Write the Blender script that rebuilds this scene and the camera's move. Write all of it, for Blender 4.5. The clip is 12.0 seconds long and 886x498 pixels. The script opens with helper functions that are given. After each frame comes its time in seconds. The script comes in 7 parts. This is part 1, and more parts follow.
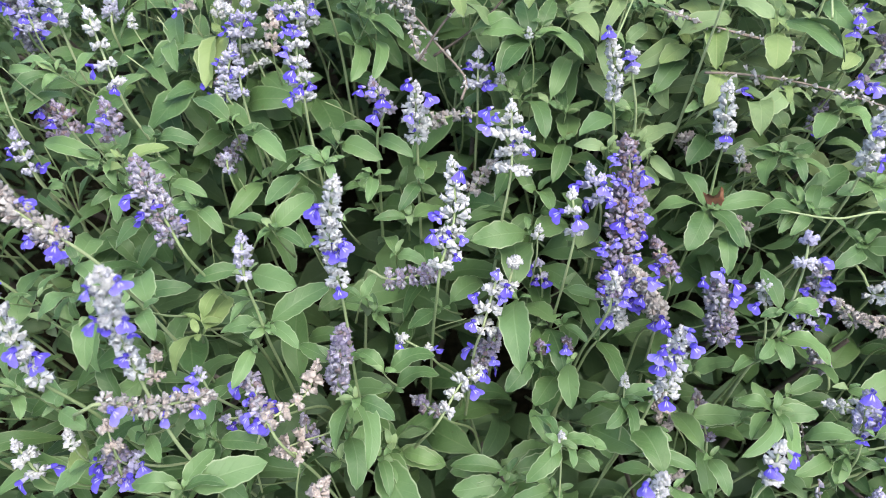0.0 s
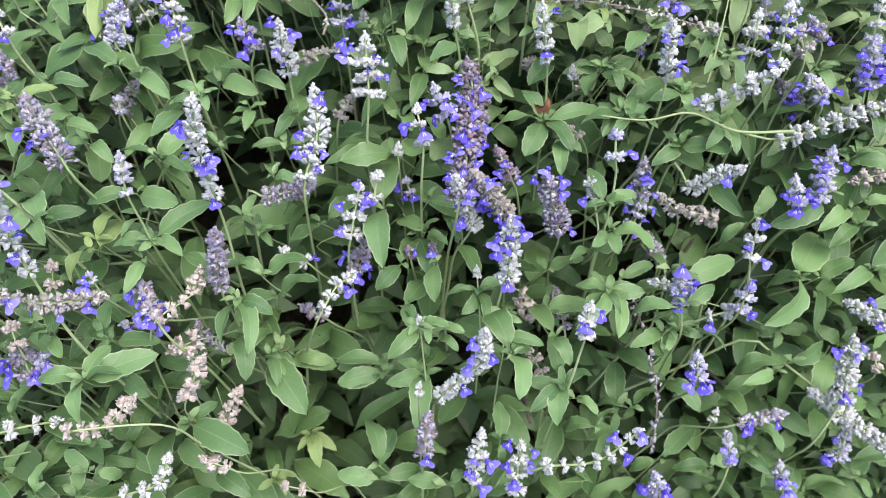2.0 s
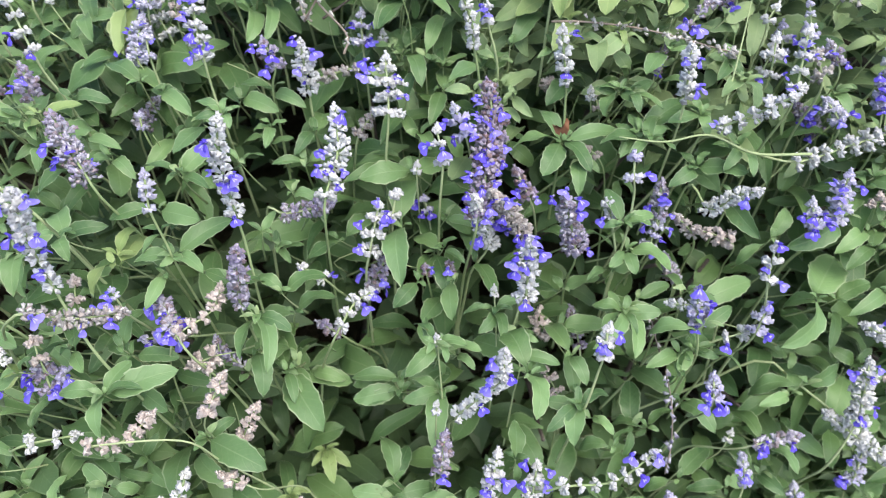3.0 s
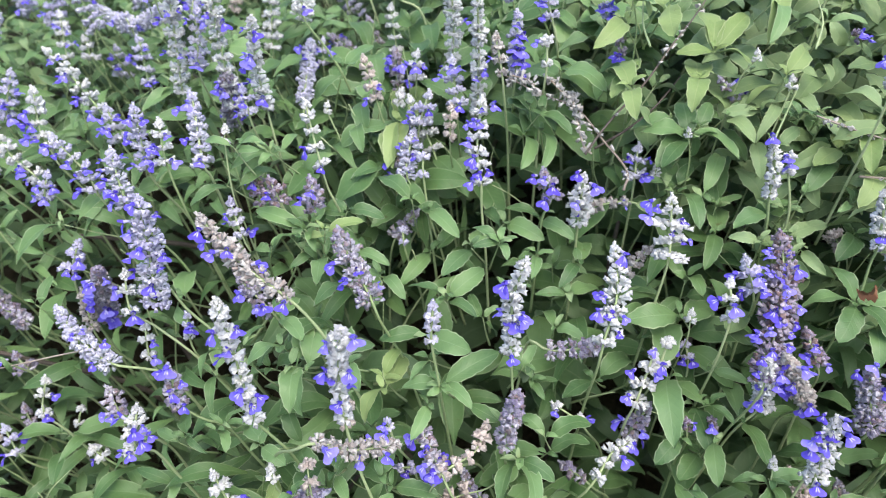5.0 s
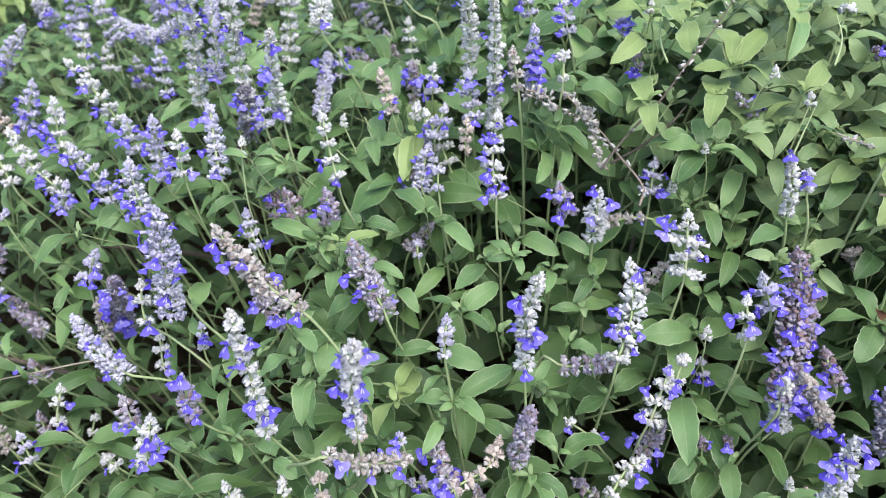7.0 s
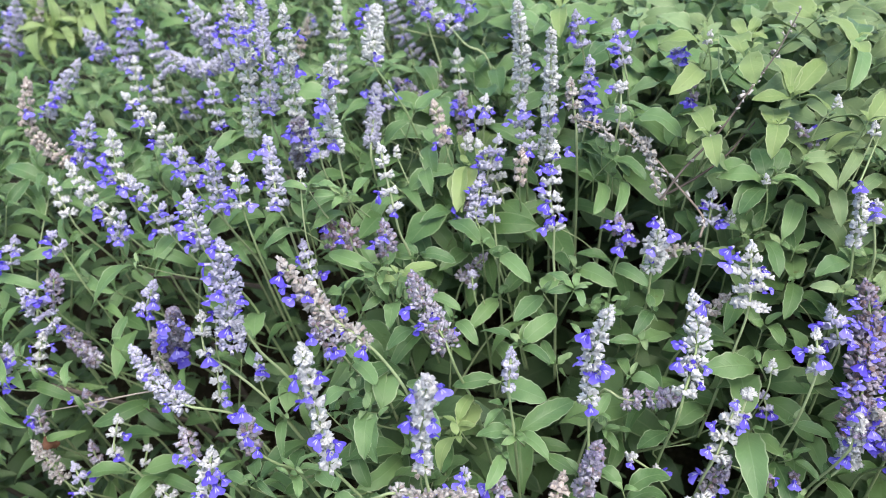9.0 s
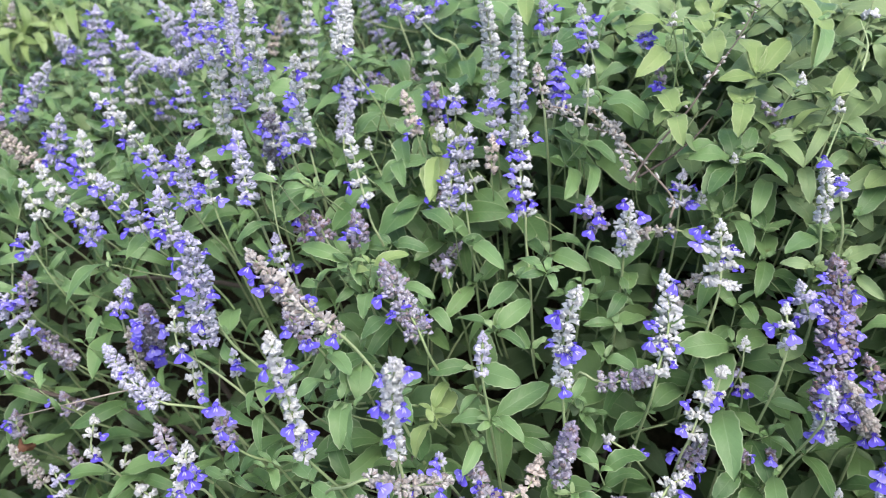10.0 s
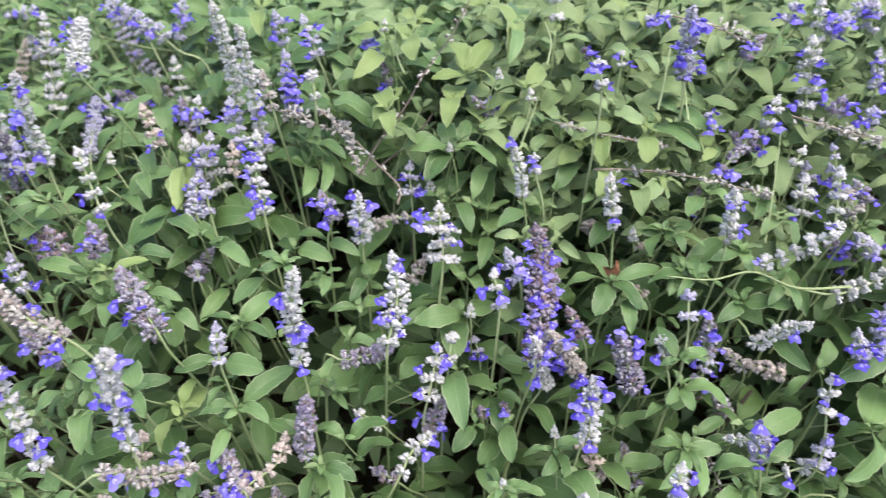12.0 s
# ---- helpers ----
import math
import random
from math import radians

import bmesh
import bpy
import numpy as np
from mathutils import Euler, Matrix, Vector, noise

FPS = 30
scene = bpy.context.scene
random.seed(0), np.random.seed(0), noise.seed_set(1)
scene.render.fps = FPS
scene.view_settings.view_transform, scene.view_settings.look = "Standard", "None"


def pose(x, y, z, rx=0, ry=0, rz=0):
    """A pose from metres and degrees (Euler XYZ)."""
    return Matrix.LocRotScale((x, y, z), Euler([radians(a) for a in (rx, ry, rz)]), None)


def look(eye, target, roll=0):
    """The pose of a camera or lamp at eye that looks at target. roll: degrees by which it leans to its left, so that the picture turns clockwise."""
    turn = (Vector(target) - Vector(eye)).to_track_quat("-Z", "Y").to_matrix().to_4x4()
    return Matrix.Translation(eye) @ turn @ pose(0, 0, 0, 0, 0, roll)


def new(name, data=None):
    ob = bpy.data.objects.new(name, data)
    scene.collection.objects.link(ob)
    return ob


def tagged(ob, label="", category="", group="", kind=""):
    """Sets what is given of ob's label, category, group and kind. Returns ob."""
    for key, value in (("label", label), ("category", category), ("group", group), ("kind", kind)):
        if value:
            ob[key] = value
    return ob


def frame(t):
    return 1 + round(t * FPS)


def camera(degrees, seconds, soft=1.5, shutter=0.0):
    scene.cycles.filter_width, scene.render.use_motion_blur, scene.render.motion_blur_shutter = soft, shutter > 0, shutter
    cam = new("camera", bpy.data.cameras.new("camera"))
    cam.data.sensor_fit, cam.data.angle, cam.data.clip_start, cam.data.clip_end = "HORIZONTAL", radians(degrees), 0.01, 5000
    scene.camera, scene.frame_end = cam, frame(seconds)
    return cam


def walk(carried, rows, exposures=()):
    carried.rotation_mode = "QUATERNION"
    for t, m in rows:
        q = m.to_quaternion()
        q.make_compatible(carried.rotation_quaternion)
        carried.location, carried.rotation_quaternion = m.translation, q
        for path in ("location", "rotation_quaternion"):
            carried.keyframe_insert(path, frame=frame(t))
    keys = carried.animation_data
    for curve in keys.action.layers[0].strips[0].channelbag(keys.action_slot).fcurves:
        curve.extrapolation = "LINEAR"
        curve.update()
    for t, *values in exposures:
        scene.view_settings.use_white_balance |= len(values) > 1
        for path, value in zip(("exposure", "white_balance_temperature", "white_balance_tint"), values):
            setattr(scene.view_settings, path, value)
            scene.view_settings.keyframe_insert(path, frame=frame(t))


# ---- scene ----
cam = camera(60.4, 12.0, soft=0.75, shutter=0.25)
PATH = [
    (0, 0.0000, 0.0000, 1.0000, 55.000, -0.000, 0.000),
    (0.5, -0.0012, -0.0244, 1.0162, 55.480, 0.258, 0.002),
    (0.8, 0.0078, -0.0401, 1.0161, 55.242, 0.472, -0.405),
    (1, 0.0225, -0.0578, 1.0096, 54.960, 0.549, -1.117),
    (1.5, 0.0548, -0.0816, 1.0023, 53.975, 0.847, -2.765),
    (2, 0.0656, -0.0844, 0.9984, 53.554, 1.155, -4.017),
    (2.5, 0.0655, -0.0857, 0.9994, 53.606, 1.100, -4.393),
    (3, 0.0567, -0.0832, 1.0044, 54.426, 0.884, -3.340),
    (3.2, 0.0491, -0.0786, 1.0086, 55.065, 0.794, -2.524),
    (3.5, 0.0357, -0.0717, 1.0155, 55.948, 0.677, -0.986),
    (3.7, 0.0226, -0.0628, 1.0237, 56.453, 0.600, 0.224),
    (5.3, -0.0562, -0.0397, 1.0332, 60.321, 0.645, 8.053),
    (5.5, -0.0556, -0.0381, 1.0302, 60.431, 0.713, 8.383),
    (6, -0.0528, -0.0375, 1.0288, 60.395, 0.673, 8.605),
    (6.5, -0.0471, -0.0395, 1.0297, 60.460, 0.554, 8.469),
    (7, -0.0525, -0.0404, 1.0342, 60.773, 0.500, 8.409),
    (8.8, -0.0783, -0.0411, 1.0383, 62.626, 1.011, 9.738),
    (9, -0.0790, -0.0409, 1.0375, 62.698, 1.263, 9.796),
    (9.5, -0.0757, -0.0409, 1.0338, 62.784, 1.865, 9.576),
    (10, -0.0653, -0.0431, 1.0287, 62.773, 2.507, 8.393),
    (10.2, -0.0552, -0.0460, 1.0267, 62.806, 2.750, 7.517),
    (10.5, -0.0390, -0.0526, 1.0266, 62.829, 2.925, 5.937),
    (11, -0.0231, -0.0658, 1.0278, 63.066, 2.900, 2.854),
    (11.2, -0.0200, -0.0721, 1.0276, 63.236, 2.661, 1.197),
    (11.5, -0.0174, -0.0808, 1.0294, 63.416, 2.474, -0.879),
    (11.8, -0.0049, -0.0839, 1.0279, 63.734, 2.223, -3.057),
    (12, 0.0072, -0.0852, 1.0219, 63.995, 1.842, -4.973),
]
LIGHT_METER = ((0.0, 1.15, 6480, 11), (2.5, 1.17, 6480, 12), (6.0, 1.12, 6430, 11), (9.5, 1.06, 6460, 12), (10.5, 1.08, 6570, 13), (12.0, 1.10, 6710, 14))
cam.data.dof.use_dof = True
cam.data.dof.focus_distance = 0.47
cam.data.dof.aperture_fstop = 10.0
walk(cam, [(t, pose(*place)) for t, *place in PATH], LIGHT_METER)

# ---- light ----
world = bpy.data.worlds.new("sky")
scene.world = world
world.use_nodes = True
wt = world.node_tree
sky = wt.nodes.new("ShaderNodeTexSky")
sky.sky_type = "NISHITA"
sky.sun_disc = False
sky.sun_elevation = radians(59)
sky.sun_rotation = radians(150)
sky.dust_density = 3.0
wt.links.new(sky.outputs["Color"], wt.nodes["Background"].inputs["Color"])
wt.nodes["Background"].inputs["Strength"].default_value = 0.15

sun_data = bpy.data.lights.new("sun", "SUN")
sun_data.energy = 1.0
sun_data.angle = radians(60)
sun_data.color = (1.0, 0.96, 0.90)
sun = new("sun", sun_data)
sun.matrix_world = look((0.7, -0.7, 3.0), (0.0, 0.5, 0.7))


# ---- materials ----
def material(name):
    m = bpy.data.materials.new(name)
    m.use_nodes = True
    return m, m.node_tree.nodes, m.node_tree.links, m.node_tree.nodes["Principled BSDF"]


def node(nodes, kind, **values):
    n = nodes.new(kind)
    for key, value in values.items():
        n.inputs[key].default_value = value
    return n


def maths(nodes, links, op, a, b=None, clamp=False):
    n = nodes.new("ShaderNodeMath")
    n.operation, n.use_clamp = op, clamp
    for i, v in enumerate((a, b)):
        if v is None:
            continue
        if isinstance(v, (int, float)):
            n.inputs[i].default_value = v
        else:
            links.new(v, n.inputs[i])
    return n.outputs[0]


def mix(nodes, links, fac, a, b, blend="MIX"):
    n = nodes.new("ShaderNodeMix")
    n.data_type, n.blend_type = "RGBA", blend
    for i, v in ((0, fac), (6, a), (7, b)):
        if isinstance(v, (int, float)):
            n.inputs[i].default_value = v
        elif isinstance(v, tuple):
            n.inputs[i].default_value = (*v, 1.0)
        else:
            links.new(v, n.inputs[i])
    return n.outputs[2]


def ramp(nodes, links, fac, stops):
    n = nodes.new("ShaderNodeValToRGB")
    while len(n.color_ramp.elements) < len(stops):
        n.color_ramp.elements.new(0.5)
    for e, (p, c) in zip(n.color_ramp.elements, stops):
        e.position, e.color = p, (*c, 1.0)
    links.new(fac, n.inputs[0])
    return n.outputs[0]


def leaf_material(name, dark, light, rim, rib, through_light, rough, joined=False):
    m, nodes, links, bsdf = material(name)
    uv = nodes.new("ShaderNodeTexCoord")
    split = nodes.new("ShaderNodeSeparateXYZ")
    links.new(uv.outputs["UV"], split.inputs[0])
    across = maths(nodes, links, "ABSOLUTE", maths(nodes, links, "SUBTRACT", split.outputs[0], 0.5))
    if joined:
        chance = nodes.new("ShaderNodeNewGeometry").outputs["Random Per Island"]
    else:
        chance = nodes.new("ShaderNodeObjectInfo").outputs["Random"]
    blotch = node(nodes, "ShaderNodeTexNoise", Scale=28.0, Detail=4.0)
    fine = node(nodes, "ShaderNodeTexNoise", Scale=420.0, Detail=3.0)
    place = nodes.new("ShaderNodeNewGeometry")
    links.new(place.outputs["Position"], blotch.inputs["Vector"])
    links.new(place.outputs["Position"], fine.inputs["Vector"])
    tone = maths(nodes, links, "ADD", maths(nodes, links, "MULTIPLY", chance, 0.70), maths(nodes, links, "MULTIPLY", blotch.outputs["Fac"], 0.40))
    col = ramp(nodes, links, tone, ((0.16, dark), (0.92, light)))
    col = mix(nodes, links, maths(nodes, links, "MULTIPLY", fine.outputs["Fac"], 0.35), col, light)
    # some leaves lean to yellow
    warm = maths(nodes, links, "POWER", maths(nodes, links, "FRACT", maths(nodes, links, "MULTIPLY", chance, 7.13)), 2.5)
    col = mix(nodes, links, maths(nodes, links, "MULTIPLY", warm, 0.14), col, (0.25, 0.42, 0.09))
    # a fresher, yellower green about the foot of the blade, and a fainter outer half on some leaves
    foot = maths(nodes, links, "POWER", maths(nodes, links, "SUBTRACT", 1.0, split.outputs[1], clamp=True), 2.2)
    col = mix(nodes, links, maths(nodes, links, "MULTIPLY", maths(nodes, links, "MULTIPLY", foot, blotch.outputs["Fac"]), 0.32), col, (0.27, 0.39, 0.13))
    # side veins run forward from the midrib
    wave = maths(nodes, links, "SINE", maths(nodes, links, "MULTIPLY", maths(nodes, links, "SUBTRACT", split.outputs[1], maths(nodes, links, "MULTIPLY", across, 0.42)), 52.0))
    vein = maths(nodes, links, "POWER", maths(nodes, links, "MAXIMUM", wave, 0.0), 9.0)
    col = mix(nodes, links, maths(nodes, links, "MULTIPLY", vein, 0.06), col, rib)
    mid = maths(nodes, links, "SUBTRACT", 1.0, maths(nodes, links, "MULTIPLY", across, 26.0), clamp=True)
    col = mix(nodes, links, maths(nodes, links, "MULTIPLY", mid, 0.32), col, rib)
    edge = maths(nodes, links, "MULTIPLY", maths(nodes, links, "SUBTRACT", across, 0.44), 20.0, clamp=True)
    col = mix(nodes, links, maths(nodes, links, "MULTIPLY", edge, 0.55), col, rim)
    # a few brown specks
    speck = node(nodes, "ShaderNodeTexNoise", Scale=150.0, Detail=2.0)
    links.new(place.outputs["Position"], speck.inputs["Vector"])
    spot = maths(nodes, links, "MULTIPLY", maths(nodes, links, "SUBTRACT", speck.outputs["Fac"], 0.70), 9.0, clamp=True)
    col = mix(nodes, links, maths(nodes, links, "MULTIPLY", spot, 0.6), col, (0.12, 0.08, 0.03))
    links.new(col, bsdf.inputs["Base Color"])
    bsdf.inputs["Roughness"].default_value = rough
    bsdf.inputs["Specular IOR Level"].default_value = 0.38
    bump = node(nodes, "ShaderNodeBump", Strength=0.28, Distance=0.0008)
    height = maths(nodes, links, "ADD", maths(nodes, links, "MULTIPLY", vein, -0.45), maths(nodes, links, "MULTIPLY", fine.outputs["Fac"], 0.7))
    links.new(maths(nodes, links, "SUBTRACT", height, maths(nodes, links, "MULTIPLY", mid, 0.7)), bump.inputs["Height"])
    links.new(bump.outputs[0], bsdf.inputs["Normal"])
    glow = nodes.new("ShaderNodeBsdfTranslucent")
    links.new(mix(nodes, links, 0.5, col, (0.22, 0.34, 0.12)), glow.inputs["Color"])
    both = node(nodes, "ShaderNodeMixShader", Fac=through_light)
    links.new(bsdf.outputs[0], both.inputs[1])
    links.new(glow.outputs[0], both.inputs[2])
    links.new(both.outputs[0], nodes["Material Output"].inputs["Surface"])
    return m


LEAF_TOP = leaf_material("leaf_top", (0.044, 0.114, 0.040), (0.220, 0.375, 0.148), (0.58, 0.67, 0.42), (0.36, 0.49, 0.25), 0.25, 0.38)
LEAF_UNDER = leaf_material("leaf_underside", (0.19, 0.27, 0.16), (0.32, 0.40, 0.25), (0.38, 0.46, 0.28), (0.42, 0.50, 0.31), 0.30, 0.75)
# young green, lightened further to stand in for light and haze up the slope
YOUNG_LIT_TOP = leaf_material("young_lit_leaf_top", (0.160, 0.280, 0.116), (0.345, 0.480, 0.225), (0.62, 0.69, 0.44), (0.46, 0.57, 0.29), 0.28, 0.50)
LIME_TOP = leaf_material("lime_leaf_top", (0.195, 0.305, 0.095), (0.350, 0.470, 0.180), (0.62, 0.69, 0.40), (0.52, 0.60, 0.26), 0.30, 0.48)
JOINED_TOP = leaf_material("joined_leaf_top", (0.046, 0.118, 0.040), (0.168, 0.300, 0.106), (0.40, 0.51, 0.26), (0.30, 0.42, 0.20), 0.22, 0.46, True)
# the joined leaves darkened: shade inside the planting is put into the colour
SHADED_TOP = leaf_material("shaded_leaf_top", (0.040, 0.090, 0.036), (0.122, 0.212, 0.086), (0.20, 0.29, 0.13), (0.17, 0.27, 0.12), 0.18, 0.46, True)
SHADED_UNDER = leaf_material("shaded_leaf_underside", (0.10, 0.16, 0.08), (0.19, 0.26, 0.14), (0.20, 0.27, 0.14), (0.22, 0.29, 0.16), 0.18, 0.75, True)
# young green for joined leaves, brighter light again put into its colour
JOINED_YOUNG_LIT = leaf_material("joined_young_lit_leaf", (0.140, 0.232, 0.094), (0.310, 0.420, 0.192), (0.48, 0.57, 0.29), (0.40, 0.50, 0.24), 0.28, 0.50, True)
JOINED_UNDER = leaf_material("joined_leaf_underside", (0.17, 0.25, 0.14), (0.28, 0.36, 0.22), (0.34, 0.43, 0.24), (0.38, 0.47, 0.28), 0.22, 0.75, True)


def plain_material(name, low, high, rough, scale=300.0, islands=True, sheen=0.0, bump_depth=0.0006, through_light=0.0):
    m, nodes, links, bsdf = material(name)
    info = nodes.new("ShaderNodeNewGeometry")
    own = nodes.new("ShaderNodeObjectInfo")
    grain = node(nodes, "ShaderNodeTexNoise", Scale=scale, Detail=5.0)
    links.new(info.outputs["Position"], grain.inputs["Vector"])
    chance = info.outputs["Random Per Island"] if islands else own.outputs["Random"]
    tone = maths(nodes, links, "ADD", maths(nodes, links, "MULTIPLY", chance, 0.55), maths(nodes, links, "MULTIPLY", grain.outputs["Fac"], 0.45))
    col = ramp(nodes, links, tone, ((0.15, low), (0.85, high)))
    links.new(col, bsdf.inputs["Base Color"])
    bsdf.inputs["Roughness"].default_value = rough
    bsdf.inputs["Specular IOR Level"].default_value = 0.25
    bsdf.inputs["Sheen Weight"].default_value = sheen
    bump = node(nodes, "ShaderNodeBump", Strength=0.4, Distance=bump_depth)
    links.new(grain.outputs["Fac"], bump.inputs["Height"])
    links.new(bump.outputs[0], bsdf.inputs["Normal"])
    if through_light:
        glow = nodes.new("ShaderNodeBsdfTranslucent")
        links.new(col, glow.inputs["Color"])
        both = node(nodes, "ShaderNodeMixShader", Fac=through_light)
        links.new(bsdf.outputs[0], both.inputs[1])
        links.new(glow.outputs[0], both.inputs[2])
        links.new(both.outputs[0], nodes["Material Output"].inputs["Surface"])
    return m


def calyx_material(name, low, high, tip, amount, withered=0.0):
    """Felted calyx cloth, tinged towards the lips."""
    m, nodes, links, bsdf = material(name)
    info = nodes.new("ShaderNodeNewGeometry")
    uv = nodes.new("ShaderNodeTexCoord")
    split = nodes.new("ShaderNodeSeparateXYZ")
    links.new(uv.outputs["UV"], split.inputs[0])
    own = nodes.new("ShaderNodeObjectInfo").outputs["Random"]
    grain = node(nodes, "ShaderNodeTexNoise", Scale=1400.0, Detail=4.0)
    links.new(info.outputs["Position"], grain.inputs["Vector"])
    tone = maths(nodes, links, "ADD", maths(nodes, links, "MULTIPLY", info.outputs["Random Per Island"], 0.55), maths(nodes, links, "MULTIPLY", grain.outputs["Fac"], 0.45))
    col = ramp(nodes, links, tone, ((0.15, low), (0.80, high)))
    much = maths(nodes, links, "MULTIPLY", maths(nodes, links, "MULTIPLY", split.outputs[1], split.outputs[1]), maths(nodes, links, "ADD", maths(nodes, links, "MULTIPLY", own, amount), amount * 0.4))
    col = mix(nodes, links, much, col, tip)
    if withered:
        # single calyces dried to brown
        chance = maths(nodes, links, "FRACT", maths(nodes, links, "MULTIPLY", info.outputs["Random Per Island"], 9.7))
        dead = maths(nodes, links, "MULTIPLY", maths(nodes, links, "SUBTRACT", chance, 1.0 - withered), 5.0, clamp=True)
        col = mix(nodes, links, maths(nodes, links, "MULTIPLY", dead, 0.8), col, (0.20, 0.125, 0.095))
    links.new(col, bsdf.inputs["Base Color"])
    bsdf.inputs["Roughness"].default_value = 0.92
    bsdf.inputs["Specular IOR Level"].default_value = 0.15
    bsdf.inputs["Sheen Weight"].default_value = 0.25
    bump = node(nodes, "ShaderNodeBump", Strength=0.6, Distance=0.0005)
    links.new(grain.outputs["Fac"], bump.inputs["Height"])
    links.new(bump.outputs[0], bsdf.inputs["Normal"])
    return m


CALYX = {
    "white": calyx_material("calyx_white_felt", (0.55, 0.57, 0.52), (0.80, 0.81, 0.77), (0.58, 0.58, 0.74), 0.30),
    "lilac": calyx_material("calyx_lilac_felt", (0.47, 0.48, 0.53), (0.75, 0.76, 0.80), (0.40, 0.37, 0.68), 0.6, 0.05),
    "grey": calyx_material("calyx_faded_violet", (0.27, 0.26, 0.31), (0.72, 0.72, 0.74), (0.22, 0.17, 0.36), 0.6, 0.20),
    "dry": calyx_material("calyx_dry_buff", (0.27, 0.25, 0.24), (0.70, 0.68, 0.64), (0.50, 0.47, 0.44), 0.5, 0.16),
    "pink": calyx_material("calyx_dry_pinkish", (0.38, 0.31, 0.27), (0.76, 0.70, 0.64), (0.62, 0.54, 0.48), 0.5, 0.08),
    "dark": calyx_material("calyx_dark_violet", (0.19, 0.16, 0.19), (0.58, 0.55, 0.57), (0.24, 0.18, 0.36), 0.6, 0.28),
}
STEM = plain_material("stem_green", (0.25, 0.34, 0.15), (0.45, 0.53, 0.29), 0.7, 500, islands=False)
STALK = plain_material("stalk_green", (0.22, 0.31, 0.13), (0.45, 0.53, 0.28), 0.7, 500)
TWIG = plain_material("twig_dry", (0.085, 0.068, 0.055), (0.27, 0.235, 0.20), 0.85, 500, islands=False)
PALE_TWIG = plain_material("twig_bleached", (0.20, 0.165, 0.13), (0.46, 0.40, 0.33), 0.85, 500, islands=False)
DRY_LEAF = plain_material("dry_leaf_brown", (0.085, 0.040, 0.022), (0.26, 0.125, 0.065), 0.7, 200, islands=False)


def corolla_material():
    m, nodes, links, bsdf = material("corolla_violet_blue")
    uv = nodes.new("ShaderNodeTexCoord")
    split = nodes.new("ShaderNodeSeparateXYZ")
    links.new(uv.outputs["UV"], split.inputs[0])
    own = nodes.new("ShaderNodeObjectInfo").outputs["Random"]
    grain = node(nodes, "ShaderNodeTexNoise", Scale=5.0, Detail=3.0)
    links.new(uv.outputs["Object"], grain.inputs["Vector"])
    lift = maths(nodes, links, "MULTIPLY", split.outputs[1], 0.22)
    tone = maths(nodes, links, "ADD", maths(nodes, links, "ADD", maths(nodes, links, "MULTIPLY", own, 0.55), maths(nodes, links, "MULTIPLY", grain.outputs["Fac"], 0.40)), lift)
    col = ramp(nodes, links, tone, ((0.22, (0.075, 0.045, 0.43)), (0.58, (0.15, 0.115, 0.72)), (0.98, (0.31, 0.28, 0.86))))
    # two pale streaks at the throat of the lower lip
    across = maths(nodes, links, "ABSOLUTE", maths(nodes, links, "SUBTRACT", split.outputs[0], 0.5))
    beside = maths(nodes, links, "ABSOLUTE", maths(nodes, links, "SUBTRACT", across, 0.085))
    streak = maths(nodes, links, "SUBTRACT", 1.0, maths(nodes, links, "MULTIPLY", beside, 12.0), clamp=True)
    near = maths(nodes, links, "MULTIPLY", maths(nodes, links, "SUBTRACT", 0.68, split.outputs[1]), 5.0, clamp=True)
    col = mix(nodes, links, maths(nodes, links, "MULTIPLY", maths(nodes, links, "MULTIPLY", streak, near), 0.9), col, (0.75, 0.74, 0.86))
    # the tube is nearly white
    tube_part = maths(nodes, links, "MULTIPLY", maths(nodes, links, "SUBTRACT", across, 0.8), 4.0, clamp=True)
    col = mix(nodes, links, maths(nodes, links, "MULTIPLY", tube_part, 0.8), col, (0.66, 0.64, 0.80))
    links.new(col, bsdf.inputs["Base Color"])
    bsdf.inputs["Roughness"].default_value = 0.6
    bsdf.inputs["Specular IOR Level"].default_value = 0.2
    glow = nodes.new("ShaderNodeBsdfTranslucent")
    links.new(col, glow.inputs["Color"])
    both = node(nodes, "ShaderNodeMixShader", Fac=0.2)
    links.new(bsdf.outputs[0], both.inputs[1])
    links.new(glow.outputs[0], both.inputs[2])
    links.new(both.outputs[0], nodes["Material Output"].inputs["Surface"])
    return m


COROLLA = corolla_material()


def soil_material():
    m, nodes, links, bsdf = material("soil_and_litter")
    coord = nodes.new("ShaderNodeNewGeometry")
    a = node(nodes, "ShaderNodeTexNoise", Scale=6.0, Detail=6.0)
    b = node(nodes, "ShaderNodeTexNoise", Scale=90.0, Detail=6.0)
    for n in (a, b):
        links.new(coord.outputs["Position"], n.inputs["Vector"])
    col = ramp(nodes, links, b.outputs["Fac"], ((0.3, (0.014, 0.010, 0.007)), (0.75, (0.055, 0.040, 0.027))))
    col = mix(nodes, links, maths(nodes, links, "MULTIPLY", a.outputs["Fac"], 0.5), col, (0.05, 0.06, 0.025))
    links.new(col, bsdf.inputs["Base Color"])
    bsdf.inputs["Roughness"].default_value = 0.95
    bsdf.inputs["Specular IOR Level"].default_value = 0.1
    bump = node(nodes, "ShaderNodeBump", Strength=0.8, Distance=0.02)
    links.new(b.outputs["Fac"], bump.inputs["Height"])
    links.new(bump.outputs[0], bsdf.inputs["Normal"])
    return m


SOIL = soil_material()


